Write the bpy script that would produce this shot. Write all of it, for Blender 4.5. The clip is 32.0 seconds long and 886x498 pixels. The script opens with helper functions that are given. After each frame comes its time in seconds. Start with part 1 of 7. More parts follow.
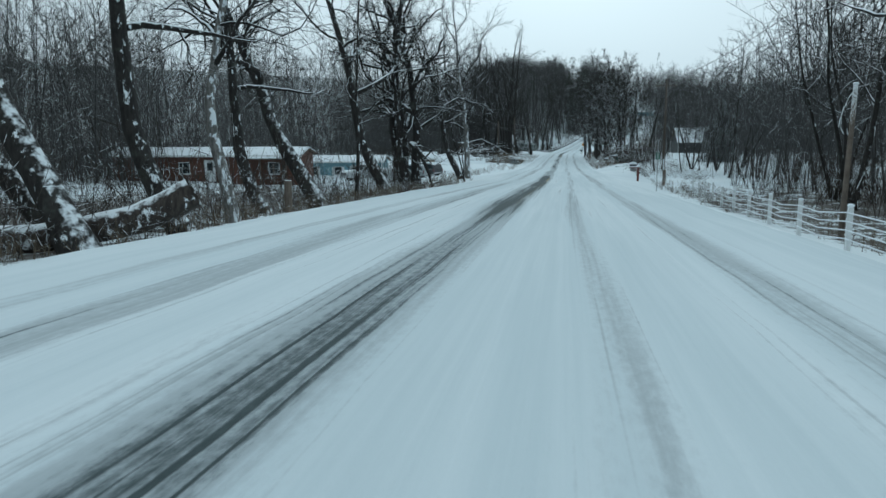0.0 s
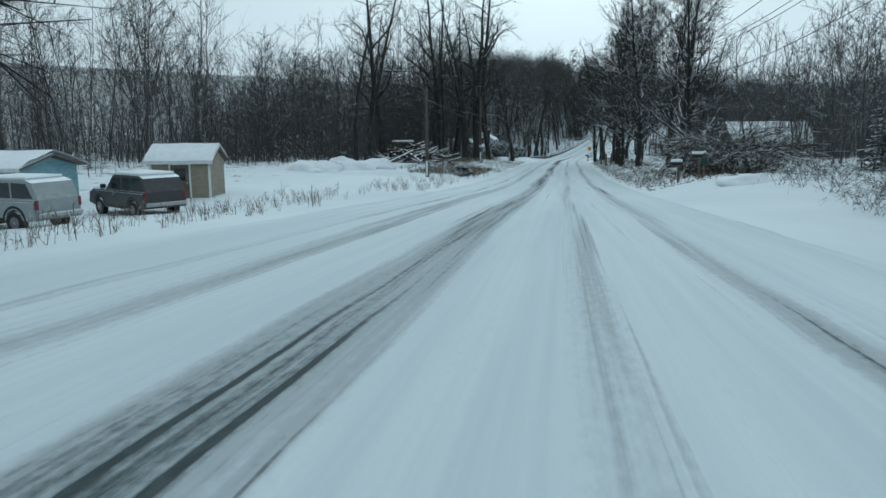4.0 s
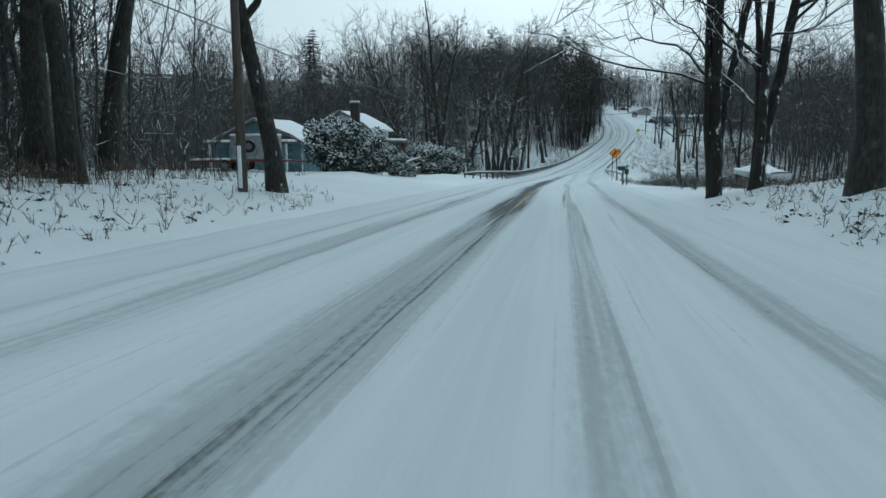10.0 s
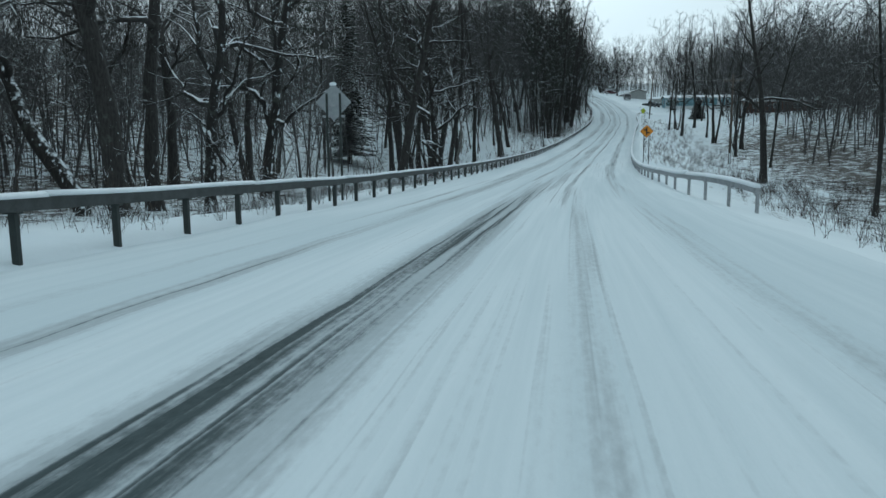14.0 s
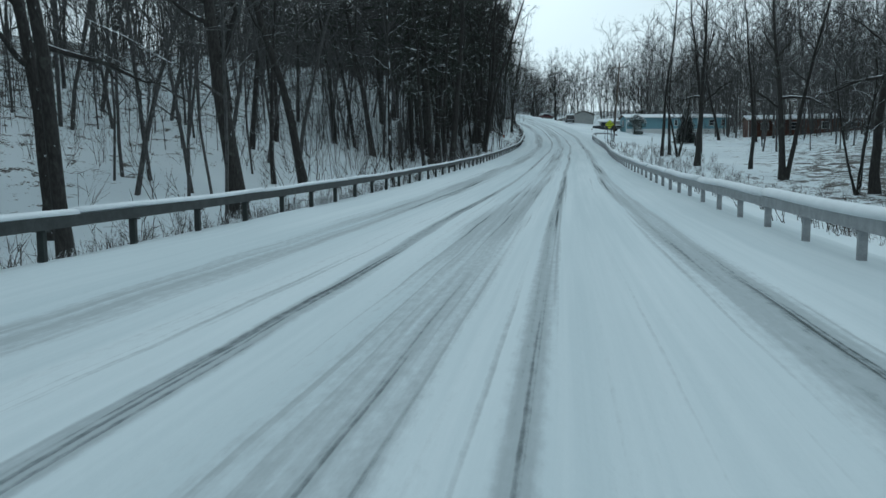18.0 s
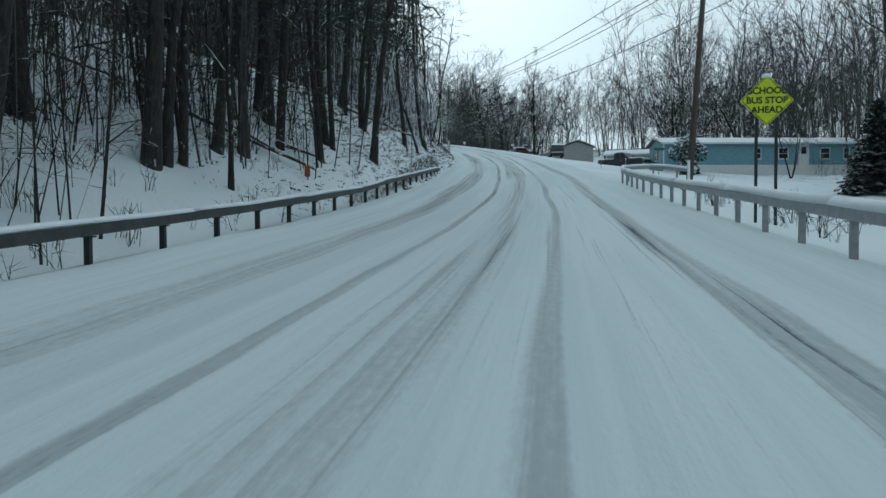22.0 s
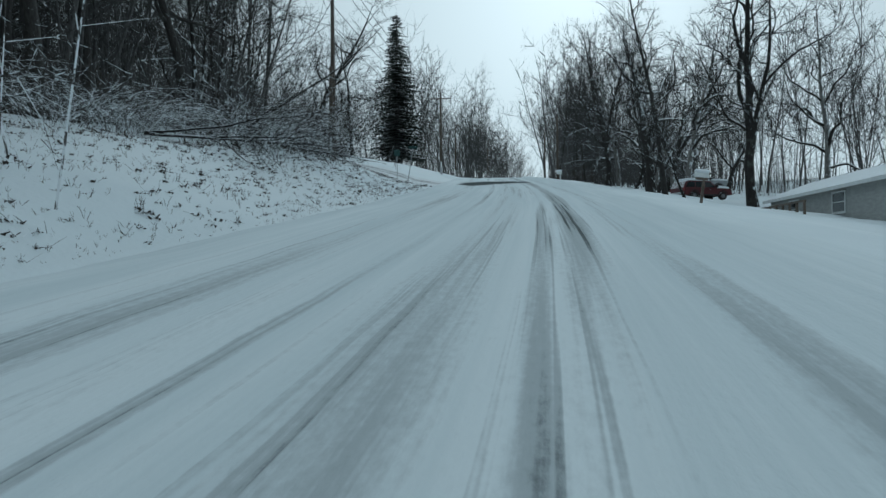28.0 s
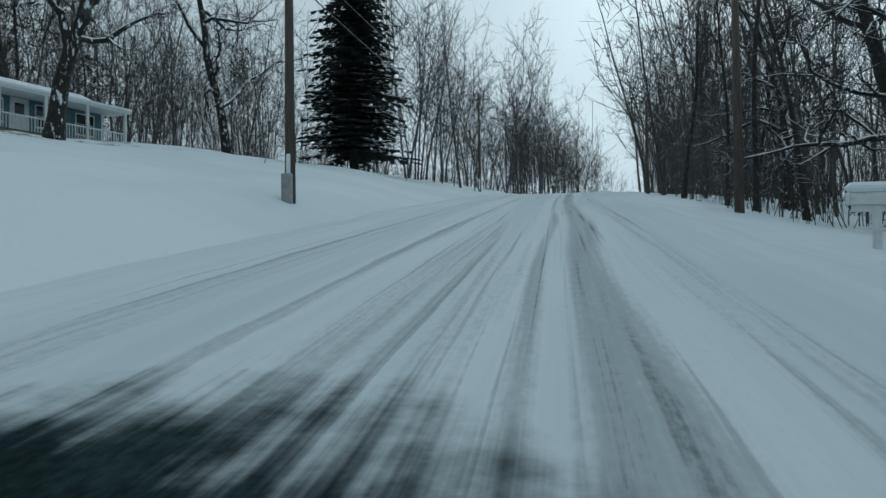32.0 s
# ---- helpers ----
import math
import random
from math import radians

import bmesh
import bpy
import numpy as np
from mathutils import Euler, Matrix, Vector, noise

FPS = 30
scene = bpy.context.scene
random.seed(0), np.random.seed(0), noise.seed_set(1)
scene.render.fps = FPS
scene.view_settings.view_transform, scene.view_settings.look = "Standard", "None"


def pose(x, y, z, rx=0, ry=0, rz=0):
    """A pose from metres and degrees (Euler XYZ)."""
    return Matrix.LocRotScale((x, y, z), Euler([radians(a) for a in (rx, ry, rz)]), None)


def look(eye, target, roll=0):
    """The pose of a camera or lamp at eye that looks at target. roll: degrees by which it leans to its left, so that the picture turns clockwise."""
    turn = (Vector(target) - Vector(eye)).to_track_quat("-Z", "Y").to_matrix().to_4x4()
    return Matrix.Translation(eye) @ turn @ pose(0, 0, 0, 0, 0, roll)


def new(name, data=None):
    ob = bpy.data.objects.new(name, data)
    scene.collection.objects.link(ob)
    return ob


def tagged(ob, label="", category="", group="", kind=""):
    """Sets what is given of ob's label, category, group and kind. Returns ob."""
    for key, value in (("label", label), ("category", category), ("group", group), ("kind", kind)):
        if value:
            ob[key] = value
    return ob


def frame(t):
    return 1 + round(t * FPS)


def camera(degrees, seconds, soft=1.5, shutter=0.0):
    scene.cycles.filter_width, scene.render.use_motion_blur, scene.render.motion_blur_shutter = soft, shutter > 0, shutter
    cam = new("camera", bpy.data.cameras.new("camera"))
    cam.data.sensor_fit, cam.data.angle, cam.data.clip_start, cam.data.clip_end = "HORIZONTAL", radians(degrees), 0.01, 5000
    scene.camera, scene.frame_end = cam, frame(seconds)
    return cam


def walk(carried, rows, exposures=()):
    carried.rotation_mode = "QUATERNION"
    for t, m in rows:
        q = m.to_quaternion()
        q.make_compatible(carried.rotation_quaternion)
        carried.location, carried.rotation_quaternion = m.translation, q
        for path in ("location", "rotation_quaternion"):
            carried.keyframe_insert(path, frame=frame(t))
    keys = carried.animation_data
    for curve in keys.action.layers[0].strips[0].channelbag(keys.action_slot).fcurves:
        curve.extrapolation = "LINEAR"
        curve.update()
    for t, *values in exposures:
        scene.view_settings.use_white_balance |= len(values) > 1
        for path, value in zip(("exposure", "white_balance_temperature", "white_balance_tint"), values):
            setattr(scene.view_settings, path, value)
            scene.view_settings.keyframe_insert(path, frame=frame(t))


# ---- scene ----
# ---- camera ----
cam = camera(62.2, 32.0, 1.5)
PATH = [
    (0.0, 0.00, 0.00, 10.00, 79.60, 0.49, 9.08),
    (0.5, 0.01, 7.17, 9.57, 79.60, 0.49, 8.98),
    (1.0, 0.03, 14.68, 9.08, 79.75, 0.49, 8.82),
    (1.5, 0.08, 22.47, 8.56, 79.70, 0.48, 8.58),
    (2.0, 0.17, 30.54, 7.99, 79.55, 0.47, 8.38),
    (2.5, 0.26, 38.88, 7.40, 79.60, 0.48, 8.46),
    (3.0, 0.33, 47.33, 6.82, 79.67, 0.48, 8.76),
    (3.5, 0.38, 55.75, 6.27, 79.75, 0.49, 8.83),
    (4.0, 0.40, 64.09, 5.77, 80.44, 0.49, 9.08),
    (4.5, 0.39, 72.38, 5.32, 80.61, 0.49, 9.18),
    (5.0, 0.39, 80.64, 4.88, 80.45, 0.49, 9.03),
    (5.5, 0.41, 88.90, 4.40, 79.87, 0.48, 8.78),
    (6.0, 0.45, 97.17, 3.89, 80.00, 0.48, 8.80),
    (6.5, 0.49, 105.44, 3.39, 80.31, 0.49, 8.91),
    (7.0, 0.51, 113.71, 2.95, 80.78, 0.49, 8.85),
    (7.5, 0.54, 121.99, 2.58, 81.00, 0.49, 8.90),
    (8.0, 0.57, 130.29, 2.27, 81.30, 0.48, 8.84),
    (8.5, 0.61, 138.62, 2.00, 81.49, 0.48, 8.80),
    (9.0, 0.67, 147.00, 1.77, 81.81, 0.48, 8.55),
    (9.5, 0.75, 155.46, 1.53, 81.72, 0.48, 8.47),
    (10.0, 0.85, 163.97, 1.29, 81.86, 0.47, 8.38),
    (10.5, 0.94, 172.48, 1.03, 81.71, 0.47, 8.46),
    (11.0, 1.05, 180.95, 0.75, 81.75, 0.47, 8.31),
    (11.5, 1.16, 189.35, 0.48, 81.56, 0.47, 8.21),
    (12.0, 1.30, 197.70, 0.23, 81.73, 0.46, 8.03),
    (12.5, 1.48, 206.02, -0.03, 82.00, 0.46, 7.73),
    (13.0, 1.69, 214.25, -0.30, 81.89, 0.45, 7.42),
    (13.5, 1.96, 222.37, -0.59, 81.63, 0.44, 6.98),
    (14.0, 2.28, 230.32, -0.89, 81.62, 0.42, 6.48),
    (14.5, 2.67, 238.12, -1.15, 81.76, 0.41, 5.92),
    (15.0, 3.14, 245.89, -1.36, 82.32, 0.39, 5.32),
    (15.5, 3.70, 253.78, -1.51, 82.77, 0.37, 4.66),
    (16.0, 4.37, 261.88, -1.60, 83.13, 0.36, 3.95),
    (16.5, 5.17, 270.26, -1.64, 83.25, 0.34, 3.24),
    (17.0, 6.10, 278.94, -1.64, 83.81, 0.32, 2.64),
    (17.5, 7.16, 287.92, -1.56, 84.16, 0.31, 2.04),
    (18.0, 8.33, 297.15, -1.40, 84.58, 0.29, 1.51),
    (18.5, 9.61, 306.53, -1.16, 85.11, 0.28, 1.09),
    (19.0, 10.94, 315.93, -0.83, 85.64, 0.28, 0.88),
    (19.5, 12.28, 325.19, -0.41, 86.06, 0.27, 0.68),
    (20.0, 13.61, 334.20, 0.06, 86.76, 0.27, 0.55),
    (20.5, 14.91, 342.86, 0.57, 86.97, 0.26, 0.45),
    (21.0, 16.16, 351.16, 1.09, 87.05, 0.27, 0.50),
    (21.5, 17.35, 359.10, 1.61, 87.63, 0.27, 0.53),
    (22.0, 18.48, 366.75, 2.14, 88.14, 0.27, 0.63),
    (22.5, 19.56, 374.15, 2.68, 88.45, 0.28, 0.89),
    (23.0, 20.55, 381.36, 3.25, 88.83, 0.29, 1.48),
    (23.5, 21.45, 388.44, 3.88, 89.19, 0.31, 2.12),
    (24.0, 22.25, 395.46, 4.57, 89.51, 0.33, 2.88),
    (24.5, 22.95, 402.44, 5.32, 90.19, 0.35, 3.71),
    (25.0, 23.52, 409.36, 6.08, 89.93, 0.38, 4.89),
    (25.5, 23.95, 416.24, 6.87, 90.55, 0.41, 6.03),
    (26.0, 24.26, 423.22, 7.71, 90.57, 0.44, 6.99),
    (26.5, 24.45, 430.38, 8.59, 90.72, 0.46, 8.01),
    (27.0, 24.51, 437.70, 9.51, 90.77, 0.49, 9.15),
    (27.5, 24.42, 445.13, 10.44, 90.69, 0.52, 10.34),
    (28.0, 24.18, 452.56, 11.37, 90.80, 0.55, 11.38),
    (28.5, 23.83, 459.94, 12.30, 90.85, 0.57, 12.15),
    (29.0, 23.39, 467.20, 13.20, 90.68, 0.59, 12.90),
    (29.5, 22.86, 474.33, 14.09, 90.98, 0.61, 13.63),
    (30.0, 22.25, 481.35, 14.95, 91.06, 0.63, 14.48),
    (30.5, 21.54, 488.29, 15.80, 90.94, 0.65, 15.36),
    (31.0, 20.71, 495.35, 16.65, 90.91, 0.67, 16.06),
    (31.5, 19.77, 502.72, 17.54, 90.91, 0.68, 16.56),
    (32.0, 18.71, 510.50, 18.53, 91.35, 0.70, 17.15),
]

walk(cam, [(t, pose(x, y, z, a, b, c)) for t, x, y, z, a, b, c in PATH],
     [(0.0, -0.15, 5500, -5), (19.0, -0.15, 5500, -5), (24.0, -0.25, 5500, -5), (32.0, -0.5, 5450, -5)])

# ---- world and light: an overcast winter sky ----
world = bpy.data.worlds.new("overcast_sky")
scene.world = world
world.use_nodes = True
wn, wl = world.node_tree.nodes, world.node_tree.links
sky = wn.new("ShaderNodeTexSky")
sky.sky_type = "NISHITA"
sky.sun_disc = False
sky.sun_elevation, sky.sun_rotation = radians(24), radians(0)
sky.air_density, sky.dust_density, sky.ozone_density = 1.0, 6.0, 1.0
grey = wn.new("ShaderNodeHueSaturation")
grey.inputs["Saturation"].default_value = 0.12
wl.new(sky.outputs[0], grey.inputs["Color"])
cloud = wn.new("ShaderNodeMix")
cloud.data_type = "RGBA"
cloud.inputs[0].default_value = 0.95
cloud.inputs[7].default_value = (5.42, 5.58, 5.70, 1)
wl.new(grey.outputs[0], cloud.inputs[6])
wl.new(cloud.outputs[2], wn["Background"].inputs["Color"])
wn["Background"].inputs["Strength"].default_value = 0.13
sun = new("sun", bpy.data.lights.new("sun", "SUN"))
sun.data.energy, sun.data.angle, sun.data.color = 0.5, radians(50), (1, 0.98, 0.95)
sun.matrix_world = look((0, 60, 30), (0, 0, 0))

# ---- small helpers ----


def mesh_of(name, verts, faces, smooth=False):
    me = bpy.data.meshes.new(name)
    me.from_pydata(verts, [], faces)
    if smooth:
        me.polygons.foreach_set("use_smooth", [True] * len(me.polygons))
    return me


def part(name, bm, mat, parent=None, label="", smooth=False):
    """One mesh object from a bmesh or a mesh, under its parent."""
    if isinstance(bm, bmesh.types.BMesh):
        me = bpy.data.meshes.new(name)
        bm.to_mesh(me)
        bm.free()
    else:
        me = bm
    if smooth:
        me.polygons.foreach_set("use_smooth", [True] * len(me.polygons))
    if mat and not me.materials:
        me.materials.append(mat)
    ob = new(name, me)
    if parent:
        ob.parent = parent
    if label:
        tagged(ob, label)
    return ob


def thing(name, m, label, category, group="", kind=""):
    ob = new(name)
    ob.empty_display_size = 0.2
    ob.matrix_basis = m
    return tagged(ob, label, category, group, kind)


def box(bm, x0, x1, y0, y1, z0, z1, bevel=0.0, m=None):
    """A block between two corners, with softened edges where asked."""
    r = bmesh.ops.create_cube(bm, size=1)["verts"]
    for v in r:
        v.co = ((x0 + x1) / 2 + v.co.x * (x1 - x0), (y0 + y1) / 2 + v.co.y * (y1 - y0), (z0 + z1) / 2 + v.co.z * (z1 - z0))
    if bevel:
        ed = list({e for v in r for e in v.link_edges})
        r = bmesh.ops.bevel(bm, geom=ed, offset=bevel, segments=1, affect="EDGES")["verts"]
    if m:
        bmesh.ops.transform(bm, matrix=m, verts=list({v for v in r}))
    return r


def block(x0, x1, y0, y1, z0, z1, bevel=0.0, m=None):
    bm = bmesh.new()
    box(bm, x0, x1, y0, y1, z0, z1, bevel, m)
    return bm


def rod(bm, a, b, r0, r1=None, sides=8):
    """A tapered round bar from a to b."""
    a, b = Vector(a), Vector(b)
    r1 = r0 if r1 is None else r1
    d = b - a
    m = Matrix.Translation((a + b) / 2) @ d.to_track_quat("Z", "Y").to_matrix().to_4x4()
    bmesh.ops.create_cone(bm, cap_ends=True, segments=sides, radius1=r0, radius2=r1, depth=d.length, matrix=m)
    return bm


def bar(a, b, r0, r1=None, sides=8):
    return rod(bmesh.new(), a, b, r0, r1, sides)


def prism(outline, y0, y1):
    """An outline in x and z, drawn out along y."""
    n = len(outline)
    v = [(x, y0, z) for x, z in outline] + [(x, y1, z) for x, z in outline]
    f = [tuple(range(n)), tuple(range(2 * n - 1, n - 1, -1))] + [(i, i + n, (i + 1) % n + n, (i + 1) % n) for i in range(n)]
    bm = bmesh.new()
    vs = [bm.verts.new(c) for c in v]
    for q in f:
        bm.faces.new([vs[i] for i in q])
    bmesh.ops.recalc_face_normals(bm, faces=bm.faces)
    return bm


# ---- materials ----


class Mat:
    """A small writer of node materials."""

    def __init__(self, name, rough=0.8, metal=0.0):
        self.m = bpy.data.materials.new(name)
        self.m.use_nodes = True
        self.n, self.l = self.m.node_tree.nodes, self.m.node_tree.links
        self.b = self.n["Principled BSDF"]
        self.b.inputs["Roughness"].default_value = rough
        self.b.inputs["Metallic"].default_value = metal

    def put(self, sock, v):
        if isinstance(v, (int, float)):
            sock.default_value = v
        elif isinstance(v, tuple):
            sock.default_value = (*v, 1) if len(v) == 3 and sock.type == "RGBA" else v
        else:
            self.l.new(v, sock)

    def coord(self, kind="Object", scale=(1, 1, 1)):
        t = self.n.new("ShaderNodeTexCoord")
        mp = self.n.new("ShaderNodeMapping")
        mp.inputs["Scale"].default_value = scale
        self.l.new(t.outputs[kind], mp.inputs[0])
        return mp.outputs[0]

    def noise(self, scale, vec=None, detail=4, rough=0.6):
        t = self.n.new("ShaderNodeTexNoise")
        t.inputs["Scale"].default_value, t.inputs["Detail"].default_value, t.inputs["Roughness"].default_value = scale, detail, rough
        if vec is not None:
            self.l.new(vec, t.inputs["Vector"])
        return t.outputs["Fac"]

    def math(self, op, a, b=0.0, c=0.0):
        t = self.n.new("ShaderNodeMath")
        t.operation = op
        for i, v in enumerate((a, b, c)):
            self.put(t.inputs[i], v)
        return t.outputs[0]

    def step(self, v, lo, hi, a=0.0, b=1.0):
        t = self.n.new("ShaderNodeMapRange")
        t.interpolation_type = "SMOOTHSTEP"
        for i, q in enumerate((v, lo, hi, a, b)):
            self.put(t.inputs[i], q)
        return t.outputs[0]

    def mix(self, fac, a, b):
        t = self.n.new("ShaderNodeMix")
        t.data_type = "RGBA"
        self.put(t.inputs[0], fac), self.put(t.inputs[6], a), self.put(t.inputs[7], b)
        return t.outputs[2]

    def up(self):
        g = self.n.new("ShaderNodeNewGeometry")
        s = self.n.new("ShaderNodeSeparateXYZ")
        self.l.new(g.outputs["Normal"], s.inputs[0])
        return s.outputs[2]

    def bump(self, h, strength=0.3, dist=0.02):
        t = self.n.new("ShaderNodeBump")
        t.inputs["Strength"].default_value, t.inputs["Distance"].default_value = strength, dist
        self.l.new(h, t.inputs["Height"])
        self.l.new(t.outputs[0], self.b.inputs["Normal"])

    def color(self, v):
        self.put(self.b.inputs["Base Color"], v)
        return self

    def rough(self, v):
        self.put(self.b.inputs["Roughness"], v)
        return self


SNOW = (0.80, 0.84, 0.87)


def plain(name, col, rough=0.7, metal=0.0, vary=0.25, scale=6.0, snow=0.0, streak=(1, 1, 1), bump=0.15):
    """A painted or raw surface with grain and stains, and snow lying on what faces up."""
    k = Mat(name, rough, metal)
    n1, n2 = k.noise(scale, k.coord(scale=streak)), k.noise(scale * 9, k.coord(scale=streak), 2)
    f = k.math("MULTIPLY_ADD", n1, 0.7, k.math("MULTIPLY", n2, 0.3))
    dark = tuple(c * (1 - vary) for c in col)
    light = tuple(min(1, c * (1 + vary)) for c in col)
    c = k.mix(k.step(f, 0.3, 0.7), dark, light)
    if snow:
        lie = k.math("ADD", k.up(), k.math("MULTIPLY", k.math("SUBTRACT", n2, 0.5), 0.9))
        c = k.mix(k.step(lie, 1 - snow - 0.1, 1 - snow + 0.1), c, SNOW)
    k.color(c)
    k.bump(f, bump, 0.01)
    return k.m


def bark_material(name, col, snow=0.55, patches=0.62):
    """Ridged bark with snow on the upper side and blown patches on one side."""
    k = Mat(name, 0.9)
    v = k.coord(scale=(1, 1, 0.25))
    n1, n2 = k.noise(14, v, 3), k.noise(1.6, k.coord(), 3)
    c = k.mix(k.step(n1, 0.35, 0.65), tuple(q * 0.55 for q in col), tuple(q * 1.3 for q in col))
    c = k.mix(k.step(n2, 0.55, 0.75, 0, 0.35), c, (0.16, 0.17, 0.15))
    lie = k.math("ADD", k.up(), k.math("MULTIPLY", k.math("SUBTRACT", k.noise(5, k.coord(), 2), 0.5), 0.9))
    m = k.step(lie, snow - 0.12, snow + 0.12)
    g = k.n.new("ShaderNodeNewGeometry")
    s = k.n.new("ShaderNodeSeparateXYZ")
    k.l.new(g.outputs["Normal"], s.inputs[0])
    side = k.math("SUBTRACT", k.math("MULTIPLY", s.outputs[0], 0.35), k.math("MULTIPLY", s.outputs[1], 0.25))
    blown = k.step(k.math("ADD", k.noise(5.5, k.coord(scale=(1, 1, 0.45)), 6, 0.7), k.math("MULTIPLY", side, 0.4)), patches, patches + 0.06)
    m = k.math("MAXIMUM", m, blown)
    k.color(k.mix(m, c, SNOW))
    k.bump(n1, 0.6, 0.02)
    return k.m


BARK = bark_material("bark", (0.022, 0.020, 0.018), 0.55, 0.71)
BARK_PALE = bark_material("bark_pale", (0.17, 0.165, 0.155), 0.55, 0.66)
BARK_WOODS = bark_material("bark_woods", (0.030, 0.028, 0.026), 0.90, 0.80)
# base colour lifted above the near bark to imitate distance haze, plus slight snow
BARK_FAR = bark_material("bark_haze_dusted", (0.072, 0.071, 0.070), 0.86, 0.80)
FROST = bark_material("frosted_twig", (0.070, 0.066, 0.062), 0.58, 0.60)
TWIG = bark_material("twig", (0.024, 0.022, 0.020), 0.86, 0.84)
BRUSH = bark_material("brush", (0.046, 0.037, 0.031), 0.70, 0.70)
WEED = plain("dry_weed", (0.11, 0.085, 0.058), 0.9, vary=0.5, snow=0.3)


def ground_material():
    k = Mat("snow_ground", 0.85)
    p = k.coord()
    uv = k.n.new("ShaderNodeUVMap")
    sp = k.n.new("ShaderNodeSeparateXYZ")
    k.l.new(uv.outputs[0], sp.inputs[0])
    far = k.step(k.math("ABSOLUTE", sp.outputs[0]), 9, 26)
    big, mid, fine = k.noise(0.06, p, 4), k.noise(0.9, p, 5, 0.65), k.noise(7, p, 3)
    c = k.mix(k.step(big, 0.35, 0.65), (0.65, 0.715, 0.75), (0.755, 0.81, 0.835))
    wet = k.math("MULTIPLY", k.math("MULTIPLY", k.step(sp.outputs[1], 238, 258), k.step(sp.outputs[1], 345, 400, 1, 0)), k.math("MULTIPLY", k.step(k.math("ABSOLUTE", sp.outputs[0]), 6.0, 9.0), k.math("MULTIPLY", k.step(k.math("ABSOLUTE", sp.outputs[0]), 26, 44, 1, 0), k.math("MAXIMUM", k.step(sp.outputs[0], 0, 1), k.step(sp.outputs[1], 272, 296, 1, 0)))))
    litter = k.mix(fine, (0.040, 0.037, 0.034), (0.115, 0.102, 0.088))
    edge = k.math("MULTIPLY_ADD", k.step(k.math("ABSOLUTE", sp.outputs[0]), 24, 60), -0.10, k.math("MULTIPLY_ADD", far, -0.15, 0.70))
    tangle = k.math("MULTIPLY", k.step(k.math("ABSOLUTE", sp.outputs[0]), 7.0, 8.6), k.math("MULTIPLY", k.step(sp.outputs[1], 40, 78, 1, 0), k.step(k.math("ABSOLUTE", sp.outputs[0]), 18, 34, 1, 0)))
    edge = k.math("MULTIPLY_ADD", tangle, -0.24, edge)
    edge = k.math("MULTIPLY_ADD", wet, -0.12, edge)
    poke = k.math("MULTIPLY_ADD", fine, 0.35, k.math("MULTIPLY", mid, 0.65))
    m = k.step(poke, edge, k.math("ADD", edge, 0.035))
    k.color(k.mix(k.math("MULTIPLY", m, k.math("MAXIMUM", k.step(k.math("ABSOLUTE", sp.outputs[0]), 6.0, 9.0), k.math("MULTIPLY", k.step(sp.outputs[0], -5.2, -4.7, 1, 0), k.step(sp.outputs[1], 388, 402)))), c, litter))
    k.bump(k.math("ADD", k.math("MULTIPLY", mid, 0.7), k.math("MULTIPLY", fine, 0.3)), 0.5, 0.12)
    return k.m


